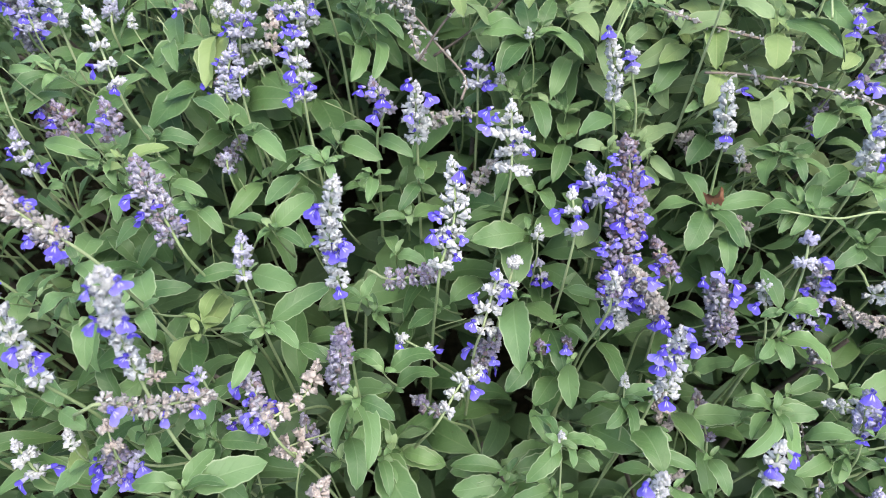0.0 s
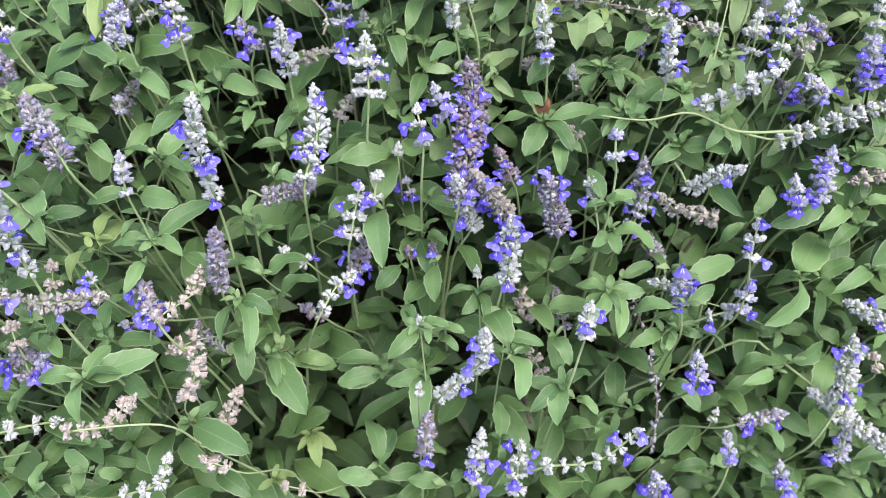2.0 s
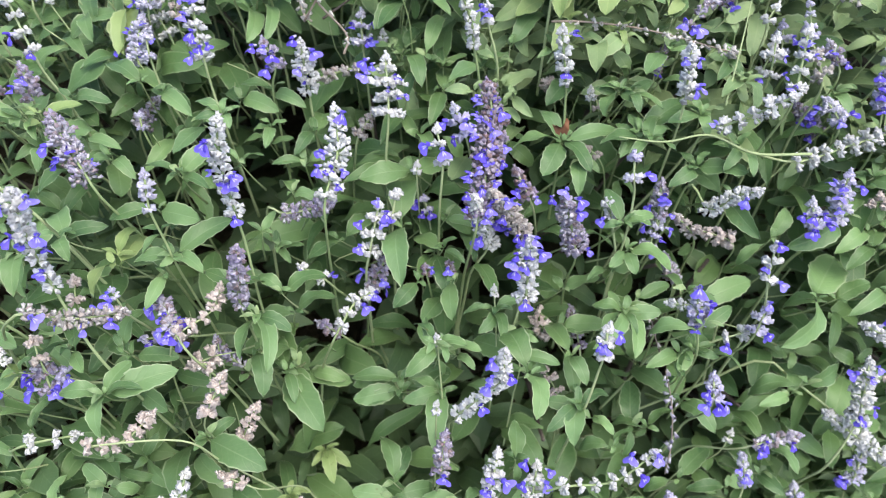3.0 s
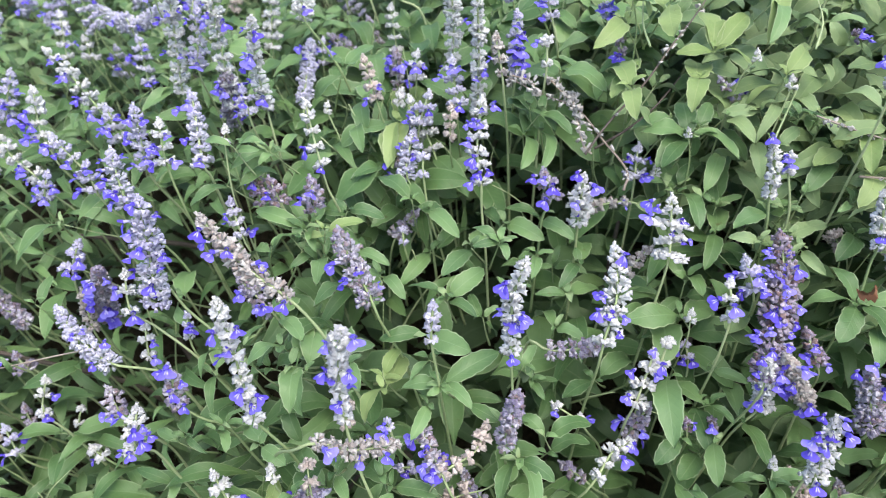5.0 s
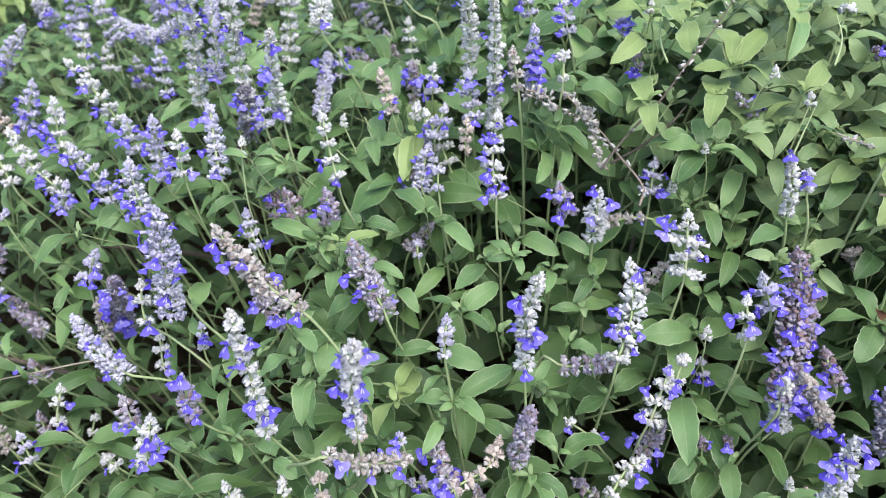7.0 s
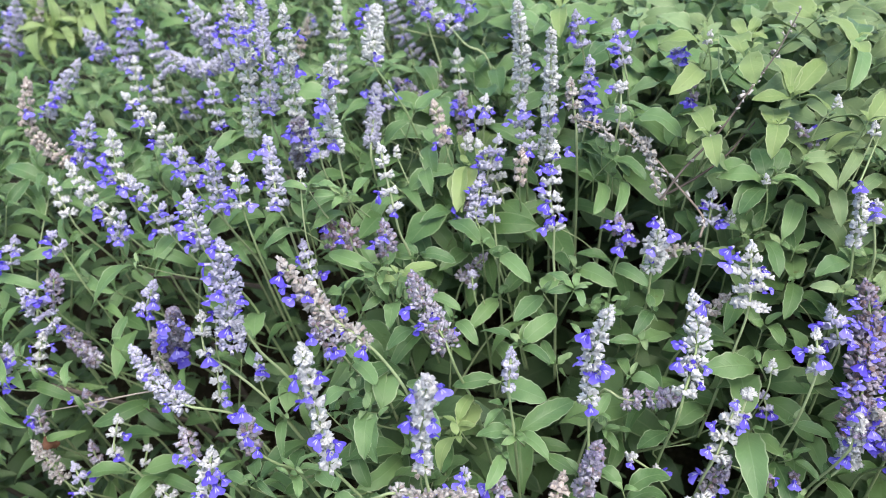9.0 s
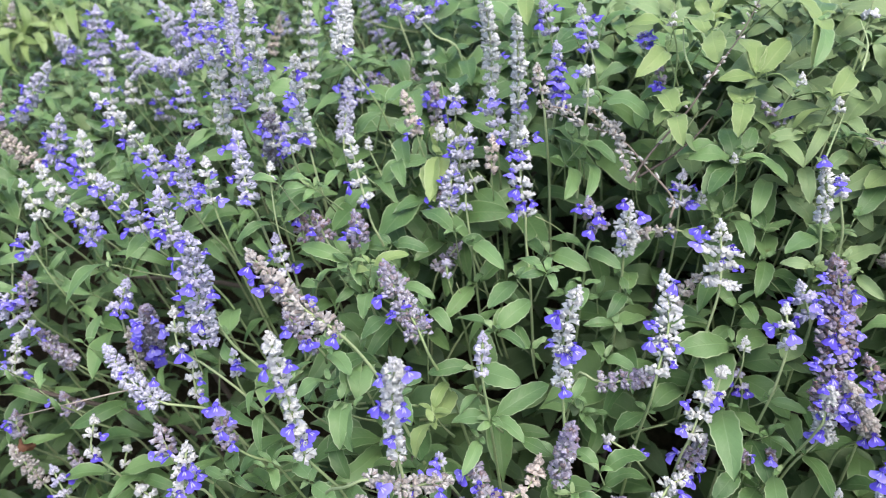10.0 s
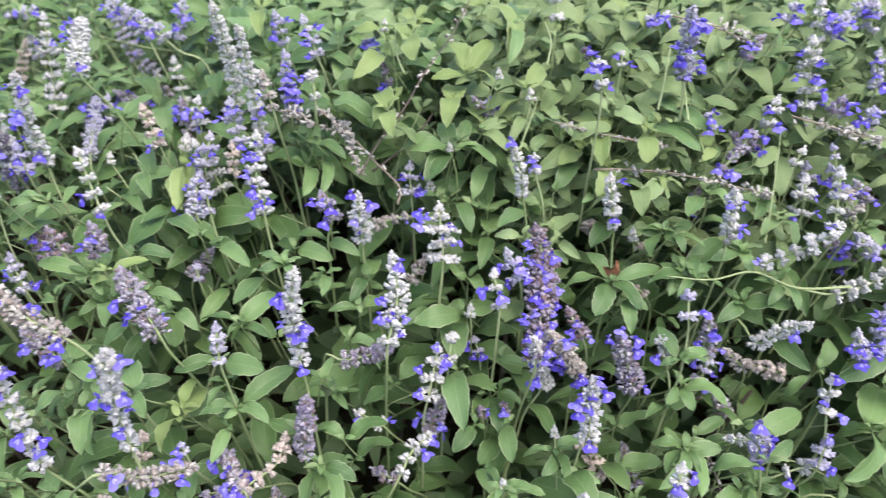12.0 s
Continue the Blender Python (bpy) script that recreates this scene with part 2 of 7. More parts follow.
# ---- mesh helpers ----
def mesh_from(name, verts, faces, uvs=None, slots=None, materials=()):
    me = bpy.data.meshes.new(name)
    me.from_pydata([tuple(v) for v in verts], [], faces)
    for m in materials:
        me.materials.append(m)
    if slots:
        me.polygons.foreach_set("material_index", slots)
    if uvs:
        layer = me.uv_layers.new(name="UVMap")
        for loop in me.loops:
            layer.data[loop.index].uv = uvs[loop.vertex_index]
    me.polygons.foreach_set("use_smooth", [True] * len(me.polygons))
    me.update()
    return me


def part(name, me, parent, m=None, label=""):
    """One mesh object under a thing."""
    ob = new(name, me)
    ob.parent = parent
    if m is not None:
        ob.matrix_basis = m
    if label:
        ob["label"] = label
    return ob


def root(name, place, label, category, group):
    ob = new(name)
    ob.empty_display_size = 0.01
    ob.location = place
    return tagged(ob, label, category, group)


def curve_through(points, steps):
    """A smooth line through the points, as an even list of vectors."""
    pts = [Vector(p) for p in points]
    if len(pts) == 2:
        return [pts[0].lerp(pts[1], i / steps) for i in range(steps + 1)]
    full = [2 * pts[0] - pts[1], *pts, 2 * pts[-1] - pts[-2]]
    fine = []
    for i in range(1, len(full) - 2):
        a, b, c, d = full[i - 1:i + 3]
        for j in range(12):
            t = j / 12
            fine.append(0.5 * (2 * b + (c - a) * t + (2 * a - 5 * b + 4 * c - d) * t * t + (3 * b - a - 3 * c + d) * t ** 3))
    fine.append(pts[-1])
    length = [0.0]
    for a, b in zip(fine, fine[1:]):
        length.append(length[-1] + (b - a).length)
    out, k = [], 0
    for i in range(steps + 1):
        s = length[-1] * i / steps
        while k < len(fine) - 2 and length[k + 1] < s:
            k += 1
        gap = max(length[k + 1] - length[k], 1e-9)
        out.append(fine[k].lerp(fine[k + 1], min(1.0, (s - length[k]) / gap)))
    return out


def tube(name, line, radii, mat, sides=6):
    """A tapering square-shouldered stem along a line of vectors."""
    verts, faces = [], []
    side = Vector((1, 0, 0))
    for i, p in enumerate(line):
        along = (line[min(i + 1, len(line) - 1)] - line[max(i - 1, 0)]).normalized()
        side = (side - along * side.dot(along)).normalized()
        other = along.cross(side)
        for k in range(sides):
            a = 2 * math.pi * k / sides
            verts.append(p + radii[i] * (math.cos(a) * side + math.sin(a) * other))
    n = len(line)
    for i in range(n - 1):
        for k in range(sides):
            j = (k + 1) % sides
            faces.append((i * sides + k, i * sides + j, (i + 1) * sides + j, (i + 1) * sides + k))
    faces.append(tuple(range(sides - 1, -1, -1)))
    faces.append(tuple((n - 1) * sides + k for k in range(sides)))
    return mesh_from(name, verts, faces, materials=(mat,))


def leaf_arrays(ratio, droop, fold, twist, teeth, wave, rows=12, cols=4):
    """A toothed, folded, drooping leaf of length 1 along +Y: an upper and a lower skin joined at the rim."""
    verts, faces, uvs, slots = [], [], [], []

    def spot(s, c):
        # a short stalk, a blade widest below its middle, a pointed tip
        b = min(1.0, max(0.0, (s - 0.10) / 0.90))
        swell = math.sin(math.pi * b ** 0.88)
        half = 0.53 * ratio * max(swell, 0.0) ** 0.53 * (1.0 - 0.12 * b ** 4) + 0.013 * (1 - s)
        if abs(c) == 1 and teeth:
            half *= 1.0 + teeth * (1 if round(s * rows) % 2 else -1)
        x = c * half
        # the blade arches between its foot and its tip
        z = droop * (s - s * s) + fold * abs(x) + wave * math.sin(s * 11 + 2 * c) * abs(c) * 0.03
        y = s
        a = twist * s
        return Vector((x * math.cos(a) - (z * math.sin(a) if s else 0), y, z * math.cos(a) + x * math.sin(a)))

    top, low = {}, {}
    for i in range(rows + 1):
        s = i / rows
        for j in range(cols + 1):
            c = 2 * j / cols - 1
            p = spot(s, c)
            top[i, j] = len(verts)
            verts.append(p)
            uvs.append((0.5 + c / 2, s))
            # the skins meet at the rim, each with its own shading there
            low[i, j] = len(verts)
            verts.append(p - Vector((0, 0, 0.0 if j in (0, cols) else 0.012 if j == cols // 2 else 0.006)))
            uvs.append((0.5 + c / 2, s))
    for i in range(rows):
        for j in range(cols):
            faces.append((top[i, j], top[i, j + 1], top[i + 1, j + 1], top[i + 1, j]))
            slots.append(0)
            faces.append((low[i, j], low[i + 1, j], low[i + 1, j + 1], low[i, j + 1]))
            slots.append(1)
    return verts, faces, uvs, slots


LEAF_SHAPES = (
    (0.35, 0.45, 0.14, 0.15, 0.045, 0.8),
    (0.38, 0.75, 0.18, -0.25, 0.045, 1.2),
    (0.30, 0.90, 0.26, 0.30, 0.05, 0.8),
    (0.41, 0.40, 0.08, 0.10, 0.045, 1.4),
    (0.34, 1.05, 0.20, -0.20, 0.05, 1.0),
    (0.29, 0.65, 0.40, 0.05, 0.045, 0.7),
    (0.37, 1.15, 0.12, 0.30, 0.05, 1.5),
    (0.23, 1.00, 0.30, 0.25, 0.03, 0.7),
    (0.18, 1.20, 0.25, -0.30, 0.03, 0.8),
)
BROAD, NARROW = (0, 1, 2, 3, 4, 5, 6), (5, 7, 8, 7, 8, 8)


def leaf_set(name, top):
    return [mesh_from(name, v, f, u, s, (top, LEAF_UNDER)) for v, f, u, s in (leaf_arrays(*shape) for shape in LEAF_SHAPES)]


LEAVES = leaf_set("leaf", LEAF_TOP)
YOUNG_LIT_LEAVES = leaf_set("young_lit_leaf", YOUNG_LIT_TOP)
LIME_LEAVES = leaf_set("lime_leaf", LIME_TOP)
BROWN_LEAF = mesh_from("brown_leaf", *leaf_arrays(0.62, 1.3, 1.1, 1.3, 0.14, 7.0), (DRY_LEAF, DRY_LEAF))


def leaf_pose(base, tip, face, roll=0.0):
    """The pose of a unit leaf that runs from base to tip, its upper side towards face."""
    base, tip = Vector(base), Vector(tip)
    y = (tip - base)
    length = y.length
    y.normalize()
    z = Vector(face)
    z = (z - y * z.dot(y))
    z = z.normalized() if z.length > 1e-6 else y.orthogonal().normalized()
    x = y.cross(z)
    m = Matrix((x, y, z)).transposed().to_4x4()
    return Matrix.Translation(base) @ m @ pose(0, 0, 0, 0, roll, 0) @ Matrix.Diagonal((length, length, length, 1))


def calyx_arrays(verts, faces, uvs, base, out, length, width, rng):
    """A felted cup that flares outwards into three pointed lips."""
    out = Vector(out).normalized()
    side = out.orthogonal().normalized()
    other = out.cross(side)
    start = len(verts)
    n = 6
    spin = rng.uniform(0, 1.2)
    for s, r in ((0.0, 0.50), (0.55, 1.0), (1.0, 1.0)):
        for k in range(n):
            a = 2 * math.pi * k / n + spin
            rim = 0.0
            if s == 1.0:
                # three blunt lips with shallow notches between them
                r = rng.uniform(1.3, 1.65) if k % 2 else rng.uniform(1.05, 1.3)
                rim = length * (rng.uniform(0.0, 0.14) if k % 2 else rng.uniform(-0.16, -0.04))
            verts.append(base + out * (s * length + rim) + (math.cos(a) * side + math.sin(a) * other) * r * width * 0.5)
            uvs.append((k / n, s))
    for i in range(2):
        for k in range(n):
            j = (k + 1) % n
            faces.append((start + i * n + k, start + i * n + j, start + (i + 1) * n + j, start + (i + 1) * n + k))
    # the cup's floor, well down the mouth
    verts.append(base + out * length * 0.5)
    uvs.append((0.5, 0.7))
    for k in range(n):
        faces.append((start + 2 * n + k, start + 2 * n + (k + 1) % n, len(verts) - 1))


PLUMP = {"white": 0.88, "pink": 0.92, "lilac": 0.86}


def whorl_mesh(tone, seed, radius, count, full=1.0):
    """Calyces crowding about a stem that runs along +Z, in metres."""
    rng = random.Random(seed)
    verts, faces, uvs = [], [], []
    for k in range(count):
        a = 2.4 * k + rng.uniform(-0.4, 0.4)
        length, width = full * rng.uniform(0.0034, 0.0048), full * rng.uniform(0.0021, 0.0029)
        reach = max(0.0004, (radius - length * 0.85)) * math.sqrt((k + 0.5) / count) * rng.uniform(0.8, 1.1)
        # pale whorls spread flat like stars, spent ones crowd together
        star = tone in PLUMP
        up = rng.uniform(-0.25, 0.7 if star else 1.0) * (1.3 - reach / radius)
        out = Vector((math.cos(a), math.sin(a), up)) + (0.25 if star else 0.35) * Vector((rng.uniform(-1, 1), rng.uniform(-1, 1), rng.uniform(-1, 1)))
        base = Vector((reach * math.cos(a), reach * math.sin(a), rng.uniform(-0.0030, 0.0022) * (0.6 if star else 1.0)))
        calyx_arrays(verts, faces, uvs, base, out, length, width, rng)
    return mesh_from("whorl", verts, faces, uvs, None, (CALYX[tone],))


def bud_mesh(tone, seed):
    """The closed tip of a spike: small upright buds packed in a knob, of radius 1."""
    rng = random.Random(seed)
    verts, faces, uvs = [], [], []
    for k in range(18):
        a = k * 2.4
        r = 0.66 * math.sqrt(k / 18)
        base = Vector((0.5 * r * math.cos(a), 0.5 * r * math.sin(a), 0.35 - 1.3 * r))
        calyx_arrays(verts, faces, uvs, base, Vector((math.cos(a) * r * 1.8, math.sin(a) * r * 1.8, 1.0)), rng.uniform(0.40, 0.60), rng.uniform(0.24, 0.34), rng)
    return mesh_from("bud_knob", verts, faces, uvs, None, (CALYX[tone],))


def husk_mesh(tone):
    rng = random.Random(3)
    verts, faces, uvs = [], [], []
    calyx_arrays(verts, faces, uvs, Vector(), (0, 0, 1), 1.0, 0.5, rng)
    return mesh_from("husk", verts, faces, uvs, None, (CALYX[tone],))


GIRTHS = ((0.0050, 10), (0.0066, 14), (0.0085, 20), (0.0110, 30))
WHORLS = {tone: [[whorl_mesh(tone, 100 * g + i, r, round(n * 1.5), PLUMP.get(tone, 0.9)) for i in range(4)] for g, (r, n) in enumerate(GIRTHS)] for tone in CALYX}
KNOBS = {tone: bud_mesh(tone, 5) for tone in CALYX}
HUSKS = {tone: husk_mesh(tone) for tone in CALYX}


def corolla_mesh(seed):
    """A two-lipped bloom on a pale tube: +Y points out of the calyx, +Z up. The lower lip hangs as a broad rounded fan with a shallow notch; unit: its width."""
    rng = random.Random(seed)
    verts, faces, uvs = [], [], []
    n = 8
    for s, r, z in ((0.0, 0.10, 0.0), (0.3, 0.13, 0.03), (0.55, 0.19, 0.05)):
        for k in range(n):
            a = 2 * math.pi * k / n
            verts.append(Vector((r * math.cos(a), s, z + r * math.sin(a))))
            uvs.append((2.0, 0.5) if s < 0.5 else (0.95, 0.3))

    def skin(start, rows, cols):
        for i in range(rows):
            for j in range(cols):
                a = start + i * (cols + 1) + j
                faces.append((a, a + 1, a + cols + 2, a + cols + 1))

    for i in range(2):
        for k in range(n):
            j = (k + 1) % n
            faces.append((i * n + k, i * n + j, (i + 1) * n + j, (i + 1) * n + k))
    # lower lip: a fan that opens from the throat, its flanks folding back
    start, rows, cols = len(verts), 6, 12
    hang, lean, ripple = radians(rng.uniform(18, 55)), rng.uniform(-0.12, 0.12), rng.uniform(0, 6)
    reach, flank = rng.uniform(0.66, 0.80), rng.uniform(0.10, 0.32)
    for i in range(rows + 1):
        r = i / rows
        for j in range(cols + 1):
            c = 2 * j / cols - 1
            a = 1.22 * c
            ext = reach * (1 - 0.13 * math.exp(-(c / 0.12) ** 2) - 0.14 * abs(c) ** 3 + 0.03 * math.sin(9 * c + ripple))
            x = ext * r * math.sin(a) * 1.02 + (0.10 * c * (1 - r))
            f = ext * r * math.cos(a) + 0.06 * r
            bend = hang * (0.55 + 0.65 * r)
            y = 0.50 + f * math.cos(bend)
            z = -0.10 - f * math.sin(bend) - flank * (x / 0.6) ** 2 + lean * x + 0.03 * math.sin(6 * c + ripple) * r * r + 0.05 * r * math.exp(-(c / 0.25) ** 2)
            verts.append(Vector((x, y, z)))
            uvs.append((0.5 + c / 2, r))
    skin(start, rows, cols)
    # hooded upper lip of two small lobes
    start, rows, cols = len(verts), 4, 6
    rise = rng.uniform(0.10, 0.30)
    for i in range(rows + 1):
        s = i / rows
        for j in range(cols + 1):
            c = 2 * j / cols - 1
            half = 0.22 * math.sqrt(max(0.08, 1 - 0.8 * s * s))
            verts.append(Vector((half * c, 0.48 + 0.40 * s * (1 - 0.18 * math.exp(-(c / 0.3) ** 2)), 0.18 + rise * s - 0.14 * s * s - 0.15 * c * c)))
            uvs.append((0.97, 0.05))
    skin(start, rows, cols)
    return mesh_from("corolla", verts, faces, uvs, None, (COROLLA,))


COROLLAS = [corolla_mesh(i) for i in range(9)]

SPIKE_LABEL = {
    "white": "woolly white sage flower spike with violet-blue blooms",
    "lilac": "pale lilac sage flower spike with violet-blue blooms",
    "grey": "faded grey-violet sage flower spike with few blooms remaining",
    "dry": "spent buff-grey sage flower spike with dry calyces",
    "pink": "withered pinkish-brown sage flower spike",
    "dark": "dense dark violet sage flower spike in full bloom",
}
count_of = {"spike": 0, "shoot": 0}


# flowers and outer leaves stay clear to the camera; filling leaves before them are dropped
# mean place of the camera along its path
VIEW_FROM = Vector((-0.01, -0.05, 1.02))
kept_clear = []


def keep_in_view(p, r):
    way = Vector(p) - VIEW_FROM
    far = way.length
    kept_clear.append((*(way / far), far, r / far))


def blocks_view(p, slack):
    """Whether a leaf part at p would hide a flower or an outer leaf from the camera."""
    way = p - VIEW_FROM
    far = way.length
    gap = np.sqrt(np.maximum(0.0, 2.0 - 2.0 * (KEPT_CLEAR[:, :3] @ np.array(way / far))))
    return bool(np.any((gap < KEPT_CLEAR[:, 4] + slack / far) & (far < KEPT_CLEAR[:, 3] - 0.004)))


def bloom(whorls, shift, p, out, rng):
    """One corolla at p, looking out of the nearest whorl."""
    b = 0.0082 * rng.uniform(0.65, 1.2)
    q = leaf_pose((0, 0, 0), out, (0, 0, 1))
    place = shift @ p
    whorl = min(whorls, key=lambda w: (w.matrix_basis.translation - place).length)
    part("corolla", rng.choice(COROLLAS), whorl, whorl.matrix_basis.inverted() @ shift @ Matrix.Translation(p) @ q @ pose(0, 0, 0, rng.uniform(-8, 30), rng.uniform(-28, 28), 0) @ Matrix.Diagonal((b, b, b, 1)))


def spike(tone, blue, width, line, stem=(), blooms=()):
    """A flower spike: line runs from its tip to its lowest whorl, stem goes on from there to where it vanishes among the leaves."""
    count_of["spike"] += 1
    rng = random.Random(count_of["spike"])
    tip, low = Vector(line[0]), Vector(line[-1])
    length = sum((Vector(a) - Vector(b)).length for a, b in zip(line, line[1:]))
    bud = length < 0.011 and blue == 0
    if not stem:
        way = ((low - tip).normalized() + Vector((rng.uniform(-0.2, 0.2), 0.7, -0.9))).normalized()
        stem = [low + way * 0.02, low + way * 0.05 + Vector((0, 0.025, -0.02))]
    # the stem dives on into the leaves
    last = Vector(stem[-1])
    dive = Vector((0.3 * (last.x - low.x), 0.018, -0.045))
    stem = [*stem, last + dive, last + 2.6 * dive]
    foot = Vector(stem[-1])
    label = "small knob of white sage buds on a thin stem" if bud else (SPIKE_LABEL[tone] if blue else SPIKE_LABEL[tone].replace(" with violet-blue blooms", " still in bud"))
    thing = root("sage_flower_spike", foot, label, "flower spike", "sage flower spikes")
    shift = Matrix.Translation(-foot)
    axis = curve_through([*line, *stem], 28)
    thick = 0.0010 if bud or tone == "pink" else 0.0014
    part("stem", tube("stem", [p - foot for p in axis], [thick * (0.55 + 0.35 * i / 28) for i in range(29)], STEM), thing)
    flower_line = curve_through(line, 40)
    radius = width * 0.5
    for k in range(0, 41, 5 if length > 0.03 else 10):
        keep_in_view(flower_line[k], radius + 0.002)
    girth = min(range(4), key=lambda g: abs(GIRTHS[g][0] - radius))
    gap = {"white": 0.0094, "pink": 0.0072, "lilac": 0.0078, "dry": 0.0068, "grey": 0.0064}.get(tone, 0.0058)
    n = max(1, round((length - 0.003) / gap))
    whorls = []
    for i in range(n + 1):
        s = (i / n) ** 1.2
        k = min(40, round(s * 40))
        p = flower_line[k]
        along = (flower_line[max(k - 1, 0)] - flower_line[min(k + 1, 40)]).normalized()
        turn = along.to_track_quat("Z", "Y").to_matrix().to_4x4()
        size = rng.uniform(0.85, 1.15)
        m = shift @ Matrix.Translation(p) @ turn @ pose(0, 0, 0, rng.uniform(-14, 14), rng.uniform(-14, 14), rng.uniform(0, 360))
        if i == 0:
            knob = radius if bud else min(radius, 0.0062) * 0.9
            knob_part = part("bud_knob", KNOBS[tone], thing, m @ Matrix.Diagonal((knob, knob, knob * 1.15, 1)))
        if i or (n == 1 and not bud):
            # the spike narrows towards its tip
            g = max(0, girth - (1 if s < 0.3 else 0) - (1 if s < 0.12 else 0))
            size *= radius / GIRTHS[girth][0] if g == girth else 1.0
            whorls.append(part("whorl", rng.choice(WHORLS[tone][g]), thing, m @ Matrix.Diagonal((size, size, size, 1))))
        if i == 0 and n > 1:
            continue
        for _ in range(1 if blooms else 4):
            if rng.random() > (0.6 if tone == "dark" else 0.68) * blue * (1.2 if tone in ("white", "lilac") else 1.0):
                continue
            # blooms look out to either flank and are turned towards the camera
            a = rng.choice((-2.5, -math.pi / 2, -0.65)) + rng.gauss(0, 0.45)
            out = Vector((math.cos(a), math.sin(a), 0.05)).normalized()
            out = (out - along * out.dot(along) * 0.5).normalized()
            bloom(whorls or [knob_part], shift, p + out * radius * 0.7, out, rng)
    for spot in blooms:
        spot = Vector(spot)
        near = min(flower_line, key=lambda q: (q - spot).length)
        out = spot - near
        if out.length > radius + 0.004:
            spot = near + out.normalized() * (radius + 0.004)
        out = Vector((out.x, -0.003 - 1.1 * abs(out.x), 0.0)).normalized()
        bloom(whorls or [knob_part], shift, spot - out * 0.008 + Vector((0, -0.002, 0.004)), out, rng)
    return thing


def leaves_for(x, young, rng, long=False):
    if young == 2 and x < -0.3:
        return LIME_LEAVES[rng.choice((7, 8, 8))]
    if long:
        return (LIME_LEAVES if young == 2 else YOUNG_LIT_LEAVES if young else LEAVES)[rng.choice((5, 7, 8) if x < -0.24 else (0, 2, 5, 7))]
    return (LIME_LEAVES if young == 2 else YOUNG_LIT_LEAVES if young else LEAVES)[rng.choice(NARROW if x < -0.24 and rng.random() < 0.8 else BROAD)]


def shoot(centre, tips, young=False):
    """A leafy shoot: leaves run from the growing point at centre out to their tips, opposite one another."""
    count_of["shoot"] += 1
    rng = random.Random(5000 + count_of["shoot"])
    ways = [Vector(t) - Vector(centre) for t in tips]
    c = Vector(centre)
    # shoots high on the right take the lightened leaves, for the brighter light there
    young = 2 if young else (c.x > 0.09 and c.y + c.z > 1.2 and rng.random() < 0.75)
    foot = c + Vector((rng.uniform(-0.015, 0.015), 0.045, -0.05)) - 0.35 * sum(ways, Vector()) / len(ways)
    thing = root("sage_shoot", foot, "bright yellow-green sage shoot with paired toothed leaves" if young == 2 else "light green young sage shoot with paired leaves, lightened for brighter light" if young else "green sage shoot with paired toothed leaves", "plant shoot", "leafy sage shoots")
    axis = curve_through([c, c.lerp(foot, 0.5) + Vector((0, -0.004, 0.002)), foot], 8)
    part("stem", tube("stem", [p - foot for p in axis], [0.0003 + 0.00009 * i for i in range(9)], STEM), thing)
    shift = Matrix.Translation(-foot)
    for way in ways:
        base = c.lerp(foot, rng.uniform(0.0, 0.10))
        face = Vector((rng.uniform(-0.5, 0.5), rng.uniform(-0.6, 0.0), 0.9))
        for k in (0.35, 0.7):
            keep_in_view(c + way * k, 0.15 * way.length)
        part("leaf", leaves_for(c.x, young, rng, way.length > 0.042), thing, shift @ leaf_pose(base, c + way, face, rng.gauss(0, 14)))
    if len(ways) == 1:
        # the partner of a lone leaf turns back into the planting
        away = -0.8 * ways[0] + Vector((rng.uniform(-0.01, 0.01), 0.022, -0.012))
        base = c.lerp(foot, 0.15)
        part("leaf", leaves_for(c.x, young, rng), thing, shift @ leaf_pose(base, base + away, (0, -0.3, 1), rng.uniform(-24, 24)))
    if young == 2 and c.x < -0.4:
        # a feathery tuft of narrow leaves
        for k in range(14):
            b = 2.4 * k
            out = Vector((math.cos(b), 0.6 * math.sin(b) - 0.3, rng.uniform(-0.3, 0.7))).normalized() * rng.uniform(0.03, 0.06)
            base = c.lerp(foot, rng.uniform(0.0, 0.5))
            part("leaf", leaves_for(c.x, young, rng), thing, shift @ leaf_pose(base, base + out, (0, -0.3, 1), rng.gauss(0, 20)))
    # the youngest leaves, still small and upright
    a = rng.uniform(0, 2 * math.pi)
    for k in range(2 if len(ways) < 3 else 4):
        b = a + k * math.pi * (1 if k < 2 else 1.5)
        out = Vector((math.cos(b), math.sin(b) - 0.2, rng.uniform(0.2, 0.9))).normalized() * rng.uniform(0.008, 0.015)
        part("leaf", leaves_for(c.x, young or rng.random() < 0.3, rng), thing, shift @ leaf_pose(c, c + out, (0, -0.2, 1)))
    return thing


TWIG_LABEL = {"dark": "thin dark bare sage twig with a few seed husks", "pale": "thin pale dry sage twig with withered husks", "green": "long bare green sage stem"}


